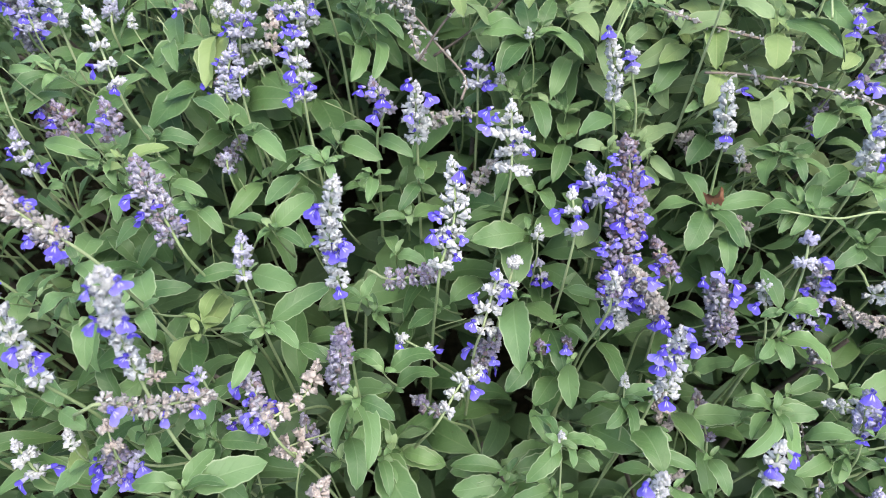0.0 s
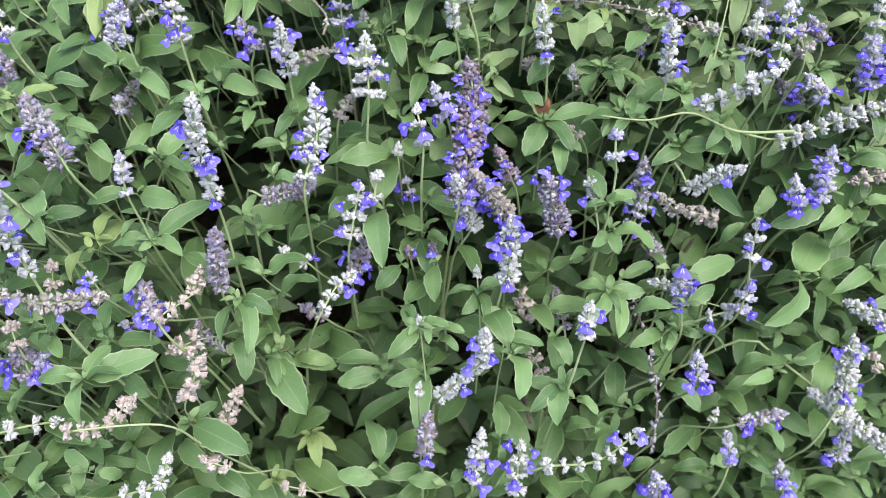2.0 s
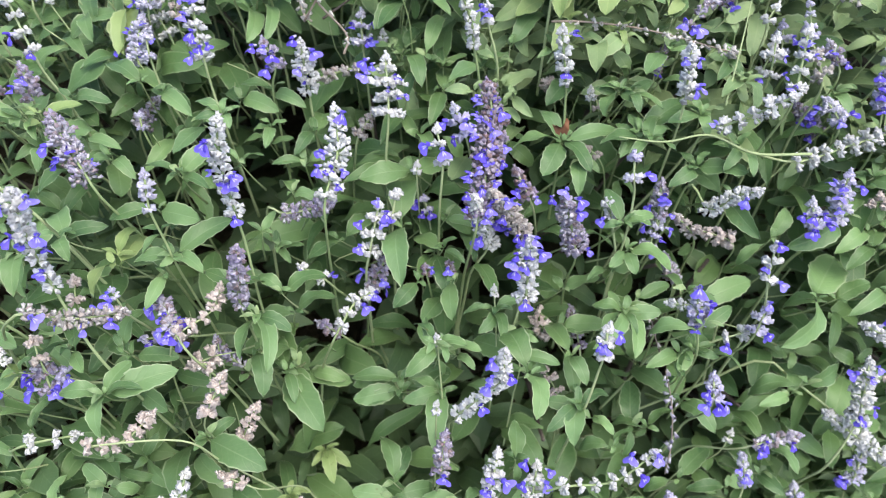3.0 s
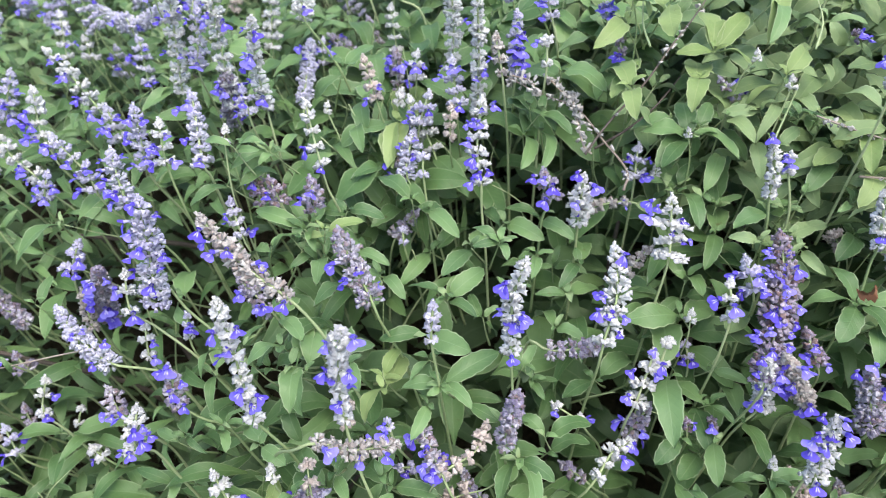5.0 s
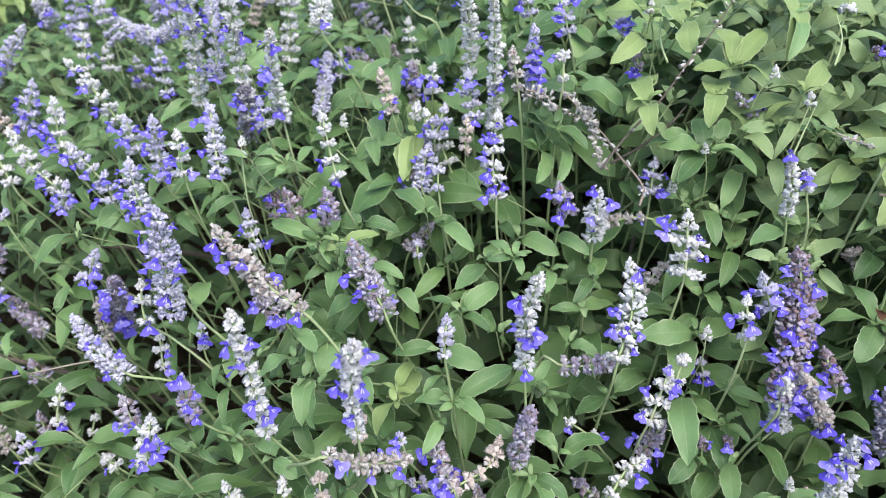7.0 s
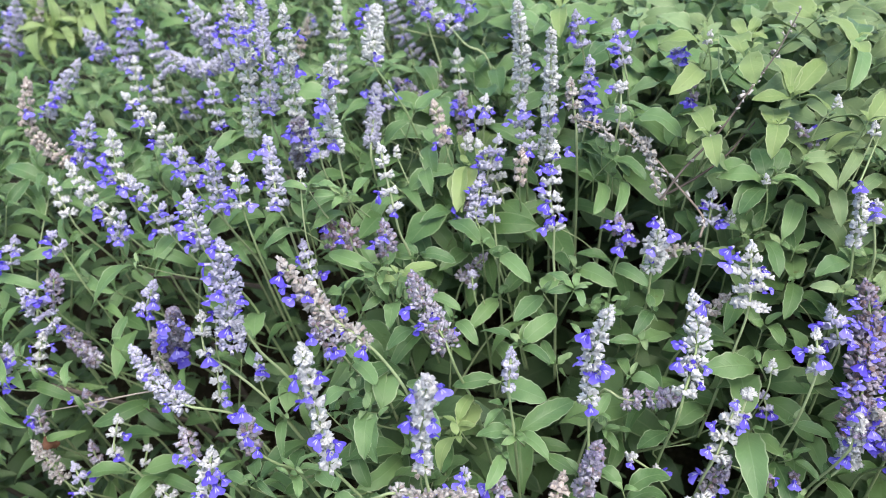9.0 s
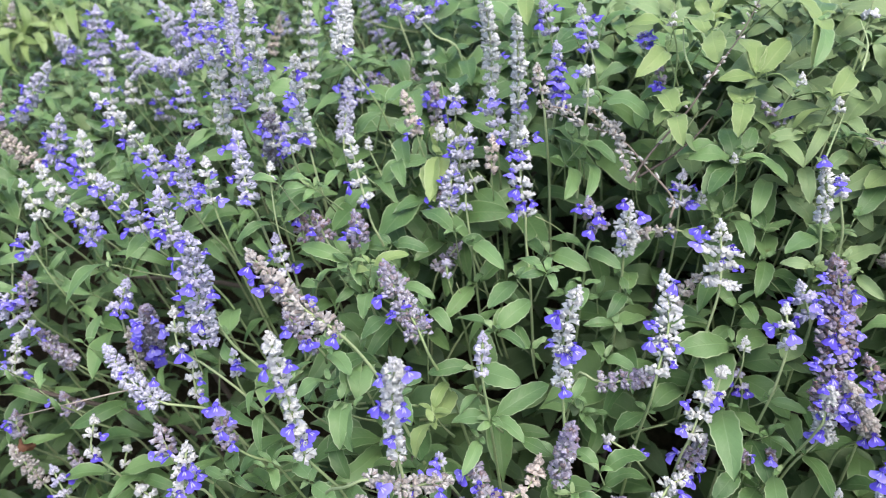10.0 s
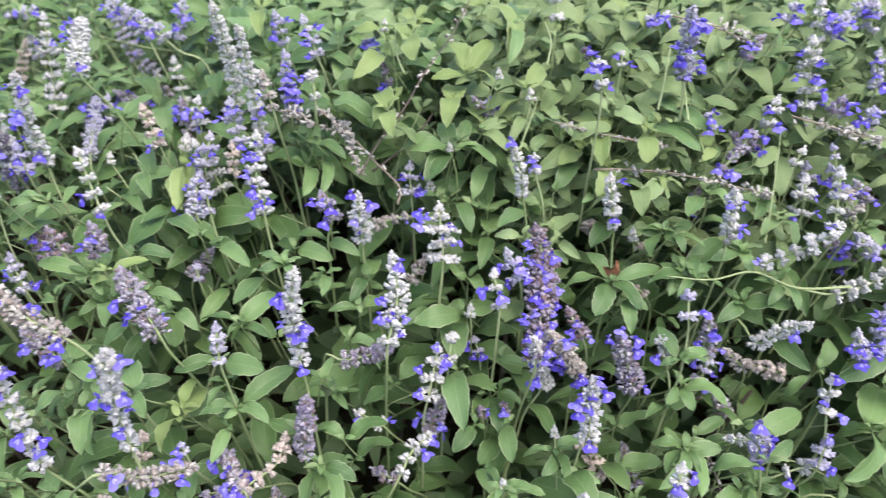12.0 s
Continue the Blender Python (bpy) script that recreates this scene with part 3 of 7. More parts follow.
def twig(kind, line, radius, husks=0, tone="dry"):
    """A bare or nearly bare stalk with husks along it."""
    rng = random.Random(int(abs(line[0][0]) * 1e4))
    foot = Vector(line[-1])
    thing = root("sage_twig", foot, TWIG_LABEL[kind], "twig", "bare sage twigs")
    axis = curve_through(line, 30)
    part("stem", tube("stem", [p - foot for p in axis], [radius * (0.5 + 0.5 * i / 30) for i in range(31)], STEM if kind == "green" else TWIG if kind == "dark" else PALE_TWIG), thing)
    for k in range(3 * husks):
        p = axis[1 + int(28 * rng.random() ** 1.5)] + Vector((rng.gauss(0, 0.0016), rng.gauss(0, 0.0016), rng.gauss(0, 0.0016)))
        size = 0.0042 * rng.uniform(0.45, 1.3)
        part("husk", HUSKS[tone], thing, Matrix.Translation(p - foot) @ pose(0, 0, 0, rng.uniform(0, 360), rng.uniform(0, 360), 0) @ Matrix.Diagonal((size, size, size, 1)))
    return thing


def fallen_leaf(place, way, size):
    ob = new("dead_leaf", BROWN_LEAF)
    ob.matrix_basis = leaf_pose(place, Vector(place) + Vector(way).normalized() * size, (0.1, -0.9, 0.4), 10)
    return tagged(ob, "curled rust-brown dead leaf caught among the sage", "dead leaf", "dead leaves")


# ---- the bank that the sage covers ----
ACROSS, UPWARD, INWARD = Vector((1, 0, 0)), Vector((0, 0.5736, 0.8192)), Vector((0, 0.8192, -0.5736))


def bank(x, u, deep=0.0):
    """A place on the sloping face of the planting: x across, u up the slope, deep into the leaves."""
    xc, uc = max(-0.62, min(0.42, x)), max(-0.26, min(0.36, u))
    d = 0.448 + 0.032 * xc + 0.125 * uc + 0.022 * xc * xc - 0.749 * xc * uc + 0.857 * uc * uc
    d = max(0.36, min(0.82, d), (0.08 + 0.8192 * u) / 0.5736) + 0.10 * max(0.0, abs(x) - 0.55)
    return Vector((0, 0, 1)) + ACROSS * x + UPWARD * u + INWARD * (d + deep)


HOLLOWS = ((-0.07, 0.07, 0.055), (-0.42, -0.06, 0.10), (0.17, -0.13, 0.06), (0.03, -0.125, 0.04), (-0.05, -0.125, 0.04), (0.01, -0.19, 0.07), (-0.30, 0.02, 0.05), (0.27, -0.15, 0.09), (0.11, -0.065, 0.05), (-0.08, -0.03, 0.035), (0.30, -0.08, 0.05), (0.30, -0.24, 0.06), (-0.03, -0.175, 0.05), (0.165, -0.105, 0.032), (0.081, -0.093, 0.026), (0.13, -0.01, 0.03), (0.212, -0.11, 0.035), (0.118, -0.169, 0.03), (-0.16, -0.013, 0.024), (-0.144, 0.014, 0.022), (0.012, -0.161, 0.028), (0.0, -0.188, 0.03), (0.186, -0.122, 0.02), (0.224, -0.167, 0.026), (-0.135, -0.047, 0.018), (-0.024, 0.136, 0.025), (-0.028, -0.049, 0.02))


def hollow(x, u):
    """How far, from 0 to 1, the foliage opens into a shaded gap there."""
    return min(1.0, sum(math.exp(-((x - a) ** 2 + (u - b) ** 2) / (2 * r * r)) for a, b, r in HOLLOWS))


def soil_height(x, y):
    """The soil lies flat in front and climbs a planted bank to a terrace."""
    t = max(0.0, min(1.0, (y - 0.46) / 0.42))
    rough = 0.03 * noise.noise(Vector((x * 1.3, y * 1.3, 0.0))) + (0.02 * noise.noise(Vector((x * 9, y * 9, 3.0))) if max(abs(x), abs(y - 0.6)) < 3 else 0.0)
    return 0.55 * t * t * (3 - 2 * t) + rough


def ground():
    bm = bmesh.new()
    near = [-1.8 + 0.06 * k for k in range(61)]
    far = [2.4, 3.2, 4.5, 7.0, 12.0, 25.0, 60.0, 150.0, 400.0]
    lines = [-d for d in reversed(far)] + near + far
    grid = [[bm.verts.new((x, 0.6 + y, soil_height(x, 0.6 + y))) for x in lines] for y in lines]
    for j in range(len(lines) - 1):
        for i in range(len(lines) - 1):
            bm.faces.new((grid[j][i], grid[j][i + 1], grid[j + 1][i + 1], grid[j + 1][i])).smooth = True
    me = bpy.data.meshes.new("ground")
    bm.to_mesh(me)
    bm.free()
    me.materials.append(SOIL)
    return tagged(new("ground", me), "dark crumbly garden soil with plant litter under the sage", "soil", kind="structure")


ground()


def inner_stems():
    """Woody stems that carry the shoots, from the soil up into the leaves."""
    rng = random.Random(77)
    for i in range(110):
        if i < 46:
            top = bank(rng.uniform(-0.8, 0.6), rng.uniform(-0.3, 0.4), rng.uniform(0.11, 0.18))
        else:
            top = bank(rng.uniform(-1.2, 1.0), rng.uniform(0.45, 1.2), rng.uniform(0.08, 0.16))
        base = Vector((top.x * 0.8 + rng.uniform(-0.05, 0.05), top.y + 0.12 + rng.uniform(0, 0.2), 0.0))
        base.z = soil_height(base.x, base.y)
        mid = base.lerp(top, 0.55) + Vector((rng.uniform(-0.04, 0.04), rng.uniform(0, 0.05), 0))
        line = curve_through([base - Vector((0, 0, 0.04)), mid, top], 12)
        ob = new("woody_stem", tube("woody_stem", line, [0.0042 - 0.0002 * k for k in range(13)], TWIG))
        tagged(ob, "thin brown woody sage stem rising from the soil", "plant stem", "woody sage stems")


inner_stems()


def foliage(name, label, amount, near, far, seed, span, mats, rows=6, cols=2, big=1.0, ragged=True):
    """Leaves deep in the planting, too many to count, in one mesh."""
    rng = random.Random(seed)
    shapes = [leaf_arrays(*shape[:4], 0.0, shape[5], rows=rows, cols=cols) for shape in LEAF_SHAPES]
    verts, faces, uvs, slots = [], [], [], []
    for _ in range(amount):
        x, u = rng.uniform(span[0], span[1]), rng.uniform(span[2], span[3])
        if ragged:
            # the planting ends in an uneven, rounded outline
            wide, tall = (span[1] - span[0]) / 2, (span[3] - span[2]) / 2
            edge = abs((x - span[0]) / wide - 1) ** 3 + abs((u - span[2]) / tall - 1) ** 3
            if edge > 1.0 + 0.5 * noise.noise(Vector((x * 6, u * 6, 1.0))):
                continue
        p = bank(x, u, rng.uniform(near, far) + 0.06 * hollow(x, u))
        if p.z < soil_height(p.x, p.y) or rng.random() < (0.75 if near < 0.1 else 0.55 if near < 0.2 else 0.0) * hollow(x, u):
            continue
        a = rng.uniform(0, 2 * math.pi)
        way = Vector((math.cos(a), math.sin(a) - 0.35, rng.uniform(-0.5, 0.35)))
        m = leaf_pose(p, p + way.normalized() * big * rng.uniform(0.035, 0.065) * (0.8 if x < -0.28 else 1.0), (rng.uniform(-0.4, 0.4), -0.5, 1.0), rng.uniform(-20, 20))
        if near < 0.12 and any(blocks_view(m @ Vector((0, k, 0)), 0.005) for k in (0.3, 0.65, 1.0)):
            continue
        v, f, u, s = shapes[rng.choice(NARROW if x < -0.24 else range(9))]
        start = len(verts)
        verts.extend(m @ q for q in v)
        faces.extend(tuple(start + k for k in face) for face in f)
        uvs.extend(u)
        slots.extend(s)
    ob = new(name, mesh_from(name, verts, faces, uvs, slots, mats))
    return tagged(ob, label, "foliage", kind="stuff")


def skirt():
    """The lowest leaves, hanging before the bank down to the soil."""
    rng = random.Random(31)
    shapes = [leaf_arrays(*shape[:4], 0.0, shape[5], rows=5, cols=2) for shape in LEAF_SHAPES]
    verts, faces, uvs, slots = [], [], [], []
    for _ in range(2600):
        x, y = rng.uniform(-1.05, 0.85), rng.uniform(0.16, 0.52)
        if abs((x + 0.1) / 0.95) ** 3 > 0.85 + 0.4 * noise.noise(Vector((x * 6, y * 6, 2.0))):
            continue
        p = Vector((x, y, soil_height(x, y) + 0.02 + rng.random() * max(0.04, 0.62 - 1.1 * y)))
        if rng.random() < 0.8 * hollow(x, (p - Vector((0, 0, 1))).dot(UPWARD)):
            continue
        a = rng.uniform(0, 2 * math.pi)
        way = Vector((math.cos(a), math.sin(a) - 0.35, rng.uniform(-0.4, 0.4))).normalized() * rng.uniform(0.04, 0.075)
        m = leaf_pose(p, p + way, (rng.uniform(-0.4, 0.4), -0.5, 1.0), rng.uniform(-20, 20))
        v, f, u, k = rng.choice(shapes)
        start = len(verts)
        verts.extend(m @ q for q in v)
        faces.extend(tuple(start + n for n in face) for face in f)
        uvs.extend(u)
        slots.extend(k)
    return tagged(new("low_foliage", mesh_from("low_foliage", verts, faces, uvs, slots, (SHADED_TOP, SHADED_UNDER))), "low green sage leaves hanging down to the soil, coloured dark for shade", "foliage", kind="stuff")


skirt()


def stalks():
    """Thin petioles and side stems among the leaves, too many to count, in one mesh."""
    rng = random.Random(21)
    verts, faces = [], []
    for _ in range(150):
        top = bank(rng.uniform(-0.75, 0.55), rng.uniform(-0.3, 0.5), rng.uniform(0.055, 0.09))
        low = top + Vector((rng.gauss(0, 0.03), rng.uniform(0.01, 0.04), -rng.uniform(0.03, 0.075)))
        line = curve_through([top, top.lerp(low, 0.5) + Vector((rng.gauss(0, 0.007), -0.006, 0.005)), low], 6)
        me = tube("stalk", line, [0.0003 + 0.00008 * k for k in range(7)], STEM, 5)
        start = len(verts)
        verts.extend(v.co.copy() for v in me.vertices)
        faces.extend(tuple(start + k for k in p.vertices) for p in me.polygons)
        bpy.data.meshes.remove(me)
    return tagged(new("sage_stalks", mesh_from("sage_stalks", verts, faces, materials=(STALK,))), "thin pale green sage stalks among the leaves", "plant stalks", kind="stuff")


stalks()


def clump(x0, u0, wide, tall, seed):
    """One bushy sage plant's share of the bank: a dozen stems, each with pairs of leaves."""
    rng = random.Random(seed)
    foot = bank(x0 + wide / 2, u0 + tall / 2, 0.16)
    thing = root("sage_plant", foot, "bushy green sage plant with many paired toothed leaves", "plant", "sage plants")
    shift = Matrix.Translation(-foot)
    for i in range(4):
        for j in range(4):
            x = x0 + wide * (i + rng.random()) / 4
            u = u0 + tall * (j + rng.random()) / 4
            gap = hollow(x, u)
            if rng.random() < 0.05 + 0.85 * gap:
                continue
            # leaves high on the slope get the lightened colour, as if better lit
            lit = ((x + 0.35 * u > 0.08 and u > 0.05) or (x < -0.35 and u > 0.28)) and rng.random() < 0.9
            top = bank(x, u, rng.uniform(0.028, 0.085) + 0.09 * gap + 0.28 * max(0.0, -0.04 - u))
            m = Matrix.Translation(top) @ pose(0, 0, 0, 26 + rng.gauss(0, 18), rng.gauss(0, 18), rng.uniform(-40, 40)) @ pose(0, 0, 0, 0, 0, rng.uniform(0, 360))
            line = [m @ Vector((0, 0, 0)), m @ Vector((0, 0, -0.06)), m @ Vector((rng.uniform(-0.02, 0.02), rng.uniform(-0.02, 0.02), -0.13))]
            part("stem", tube("stem", [p - foot for p in curve_through(line, 8)], [0.0004 + 0.00012 * k for k in range(9)], STEM), thing)
            # smaller leaves on the upper slope
            big = rng.uniform(0.85, 1.2) * (0.80 if x > 0.11 and u > 0.02 else 0.72 if x < -0.34 and u > 0.16 else 1.0)
            for level, (depth, size, rise) in enumerate(((0.0, 0.018, 0.8), (0.006, 0.036, 0.30), (0.022, 0.052, -0.02), (0.052, 0.058, -0.2))):
                for side in (0, 180):
                    if level == 3 and rng.random() < 0.4:
                        continue
                    a = radians(90 * level + side + rng.uniform(-20, 20))
                    p = Vector((0, 0, -depth))
                    way = Vector((math.cos(a), math.sin(a), rise + rng.uniform(-0.25, 0.25))).normalized() * size * big * rng.uniform(0.70, 1.05)
                    q = leaf_pose(p, p + way, (0, 0, 1), rng.gauss(0, 24))
                    blade = leaves_for(x, lit, rng)
                    end = m @ (p + 0.7 * way) - Vector((0, 0, 1))
                    if rng.random() < 0.75 * hollow(end.x, end.dot(UPWARD)):
                        continue
                    if not any(blocks_view(m @ q @ Vector((0, k, 0)), 0.006) for k in (0.3, 0.65, 1.0)):
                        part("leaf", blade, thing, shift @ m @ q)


# ---- flower spikes ----
spike('white', 0.35, 0.0129, [(-0.0545, 0.3286, 0.8097), (-0.0604, 0.3382, 0.7781), (-0.0606, 0.3496, 0.7337)], [(-0.0587, 0.3533, 0.7031), (-0.0551, 0.3496, 0.6471)], [(-0.0703, 0.3362, 0.7650), (-0.0614, 0.3386, 0.7587), (-0.0480, 0.3392, 0.7610), (-0.0569, 0.3381, 0.7568), (-0.0665, 0.3303, 0.7896)])
spike('white', 0.5, 0.0115, [(-0.1422, 0.2530, 0.8102), (-0.1490, 0.2635, 0.7718), (-0.1506, 0.2716, 0.7375)], [(-0.1459, 0.2724, 0.7025), (-0.1392, 0.2743, 0.6717)], [(-0.1538, 0.2517, 0.7962), (-0.1340, 0.2528, 0.8008), (-0.1540, 0.2604, 0.7701), (-0.1386, 0.2580, 0.7755), (-0.1528, 0.2655, 0.7453), (-0.1371, 0.2621, 0.7620)])
spike('lilac', 0, 0.0107, [(-0.1088, 0.3398, 0.7691), (-0.1095, 0.3346, 0.7471)], [(-0.1071, 0.3391, 0.7192), (-0.1050, 0.3439, 0.6933)])
spike('grey', 0.25, 0.0206, [(-0.1811, 0.3971, 0.7853), (-0.1673, 0.3760, 0.7729), (-0.1518, 0.3552, 0.7632)])
spike('white', 0.1, 0.0120, [(-0.2142, 0.4570, 0.8530), (-0.2097, 0.4530, 0.8316), (-0.2047, 0.4490, 0.8112)], [(-0.2031, 0.4552, 0.7891), (-0.1963, 0.4609, 0.7650)])
spike('grey', 0.25, 0.0187, [(-0.2096, 0.4373, 0.8030), (-0.2077, 0.4334, 0.7838)], [(-0.2097, 0.4407, 0.7639)])
spike('white', 0.45, 0.0178, [(-0.0923, 0.4868, 0.8487), (-0.0938, 0.4705, 0.8213), (-0.0893, 0.4567, 0.7994)], [(-0.0890, 0.4620, 0.7737), (-0.0861, 0.4656, 0.7417)], [(-0.1010, 0.4641, 0.8219), (-0.0968, 0.4601, 0.8123), (-0.0914, 0.4541, 0.8033), (-0.0823, 0.4545, 0.8051), (-0.0990, 0.4727, 0.8353), (-0.0800, 0.4784, 0.8442), (-0.0945, 0.4726, 0.8346)])
spike('lilac', 0.25, 0.0171, [(-0.1509, 0.5304, 0.8049), (-0.1515, 0.4979, 0.7843)], [(-0.1409, 0.5040, 0.7576), (-0.1280, 0.5070, 0.7186)])
spike('lilac', 0.35, 0.0189, [(-0.1389, 0.5388, 0.8346), (-0.1453, 0.5349, 0.8136)])
spike('pink', 0, 0.0104, [(-0.1184, 0.5186, 0.8320), (-0.1188, 0.5146, 0.8107)])
spike('grey', 0.35, 0.0170, [(-0.0446, 0.4573, 0.8076), (-0.0380, 0.4541, 0.7916)], [(-0.0439, 0.4610, 0.7701)], [(-0.0544, 0.4507, 0.8029), (-0.0462, 0.4505, 0.8021)])
spike('white', 0.4, 0.0188, [(-0.0175, 0.4505, 0.8086), (-0.0175, 0.4645, 0.7683)], [(-0.0175, 0.4702, 0.7391)], [(-0.0079, 0.4496, 0.7995), (-0.0172, 0.4575, 0.7739), (-0.0242, 0.4453, 0.8108)])
spike('lilac', 0.6, 0.0174, [(0.0244, 0.5030, 0.8109), (0.0240, 0.4993, 0.7920)], [(0.0248, 0.5058, 0.7656)])
spike('white', 0.35, 0.0268, [(0.0430, 0.4430, 0.7986), (0.0432, 0.4227, 0.7655)], [(0.0390, 0.4248, 0.7259)], [(0.0215, 0.4354, 0.7964), (0.0197, 0.4309, 0.7870), (0.0513, 0.4277, 0.7847), (0.0462, 0.4250, 0.7782), (0.0302, 0.4335, 0.7934), (0.0533, 0.4211, 0.7723)])
spike('dry', 0.1, 0.0132, [(0.0324, 0.4475, 0.7559), (0.0194, 0.4436, 0.7386)])
spike('white', 0.35, 0.0195, [(0.0056, 0.4159, 0.7732), (0.0072, 0.3897, 0.7526), (-0.0013, 0.3616, 0.7350)], (), [(0.0132, 0.4065, 0.7705), (-0.0080, 0.3716, 0.7463), (0.0036, 0.3716, 0.7463), (0.0102, 0.3598, 0.7384), (-0.0047, 0.3779, 0.7521)])
spike('grey', 0, 0.0153, [(-0.0014, 0.3817, 0.7159), (-0.0336, 0.3837, 0.7078)], [(-0.0491, 0.3955, 0.7056)])
spike('dark', 0.75, 0.0235, [(0.1160, 0.4316, 0.7807), (0.1173, 0.4114, 0.7556), (0.1034, 0.3636, 0.7123)], (), [(0.1070, 0.4211, 0.7663), (0.1227, 0.4219, 0.7699), (0.1170, 0.4002, 0.7541), (0.0970, 0.4064, 0.7545), (0.1081, 0.3916, 0.7431), (0.1181, 0.3925, 0.7468), (0.1270, 0.3920, 0.7450), (0.1246, 0.3842, 0.7377), (0.0948, 0.3763, 0.7306), (0.1029, 0.3776, 0.7360), (0.1124, 0.3846, 0.7395), (0.1062, 0.3689, 0.7255), (0.1178, 0.3698, 0.7290), (0.1186, 0.4142, 0.7621), (0.1029, 0.4138, 0.7603), (0.1125, 0.4072, 0.7581)])
spike('lilac', 0.7, 0.0149, [(0.0903, 0.4099, 0.7725), (0.0969, 0.4059, 0.7548)])
spike('dark', 0.3, 0.0138, [(0.1330, 0.3925, 0.7300), (0.1421, 0.3880, 0.7112)])
spike('dry', 0.2, 0.0166, [(0.1124, 0.3614, 0.7311), (0.1414, 0.3854, 0.6785)])
spike('white', 0.3, 0.0117, [(0.0761, 0.3867, 0.7684), (0.0796, 0.3817, 0.7464)], [(0.0771, 0.3840, 0.7097)], [(0.0805, 0.3773, 0.7517)])
spike('white', 0.4, 0.0165, [(0.0991, 0.3543, 0.7322), (0.1143, 0.3856, 0.6734)], [(0.1006, 0.3901, 0.6416)], [(0.0994, 0.3645, 0.7048), (0.1133, 0.3613, 0.7119), (0.0916, 0.3487, 0.7324), (0.1267, 0.3758, 0.6888)])
spike('white', 0.1, 0.0126, [(0.0455, 0.3935, 0.7139), (0.0424, 0.3897, 0.6985)])
spike('white', 0.4, 0.0179, [(0.0333, 0.3734, 0.7178), (0.0252, 0.3638, 0.6859)], [(0.0207, 0.3692, 0.6608)], [(0.0312, 0.3679, 0.7197), (0.0166, 0.3637, 0.7056), (0.0401, 0.3655, 0.7108), (0.0162, 0.3582, 0.6875)])
spike('grey', 0.4, 0.0159, [(0.0354, 0.3761, 0.6694), (0.0248, 0.3710, 0.6491)])
spike('white', 0.05, 0.0140, [(0.0244, 0.3618, 0.6503), (0.0112, 0.3510, 0.6482), (0.0021, 0.3359, 0.6410)])
spike('white', 0.6, 0.0167, [(0.1332, 0.3220, 0.7170), (0.1333, 0.3251, 0.6695)], [(0.1326, 0.3342, 0.6602), (0.1274, 0.3373, 0.6291)], [(0.1175, 0.3171, 0.7193), (0.1379, 0.3167, 0.7176), (0.1310, 0.3182, 0.7055), (0.1417, 0.3169, 0.7067), (0.1208, 0.3191, 0.6915), (0.1298, 0.3184, 0.6945), (0.1181, 0.3192, 0.6980)])
spike('grey', 0.6, 0.0197, [(0.1625, 0.3586, 0.7269), (0.1734, 0.3596, 0.6839)], (), [(0.1472, 0.3525, 0.7252), (0.1603, 0.3538, 0.7306), (0.1744, 0.3537, 0.7115), (0.1721, 0.3543, 0.6909), (0.1739, 0.3540, 0.7220)])
spike('white', 0.25, 0.0121, [(0.1618, 0.4069, 0.8272), (0.1676, 0.4090, 0.7904)], [(0.1701, 0.4165, 0.7728), (0.1713, 0.4205, 0.7408)], [(0.1736, 0.4021, 0.8207), (0.1667, 0.4034, 0.7950)])
spike('white', 0.2, 0.0111, [(0.0971, 0.4279, 0.8459), (0.1046, 0.4384, 0.8229), (0.1064, 0.4453, 0.8059)], [(0.1112, 0.4502, 0.7753)], [(0.0930, 0.4231, 0.8487)])
spike('white', 0.4, 0.0099, [(0.1164, 0.4509, 0.8306), (0.1167, 0.4489, 0.8204)], [(0.1251, 0.4532, 0.7860)], [(0.1144, 0.4436, 0.8226)])
spike('lilac', 0.3, 0.0123, [(0.2050, 0.3519, 0.7598), (0.2052, 0.3487, 0.7464)], [(0.2094, 0.3550, 0.7275), (0.2088, 0.3576, 0.6949)])
spike('grey', 0, 0.0149, [(-0.0548, 0.3125, 0.7274), (-0.0613, 0.3183, 0.6810)], [(-0.0597, 0.3235, 0.6567)])
spike('pink', 0, 0.0112, [(-0.0734, 0.3224, 0.6906), (-0.0791, 0.3095, 0.6808), (-0.0978, 0.2937, 0.6769)])
spike('grey', 0.6, 0.0114, [(-0.1166, 0.3302, 0.6761), (-0.0996, 0.2953, 0.6775)])
spike('dry', 0.15, 0.0124, [(-0.1266, 0.2919, 0.6988), (-0.1474, 0.2706, 0.7128), (-0.1619, 0.2562, 0.7313)])
spike('white', 0, 0.0094, [(-0.2031, 0.2799, 0.6812), (-0.2018, 0.2782, 0.6749)])
spike('pink', 0, 0.0104, [(-0.1776, 0.2760, 0.6921), (-0.1765, 0.2729, 0.6802)])
spike('grey', 0.6, 0.0160, [(-0.1819, 0.2814, 0.6703), (-0.1798, 0.2765, 0.6524)])
spike('white', 0.5, 0.0148, [(-0.2584, 0.3095, 0.6372), (-0.2497, 0.3047, 0.6196)])
spike('pink', 0, 0.0122, [(-0.1591, 0.3110, 0.7100), (-0.1608, 0.3079, 0.6980)])
spike('pink', 0, 0.0122, [(-0.0923, 0.2967, 0.6474), (-0.0843, 0.2957, 0.6436)], [(-0.0904, 0.2971, 0.6050)])
spike('grey', 0, 0.0162, [(-0.1462, 0.5021, 0.7472), (-0.1607, 0.4980, 0.7284)])
spike('lilac', 0.5, 0.0196, [(-0.2841, 0.5170, 0.8413), (-0.2803, 0.5140, 0.8249)])
spike('dark', 0.3, 0.0165, [(-0.2393, 0.4364, 0.8016), (-0.2332, 0.4335, 0.7877)])
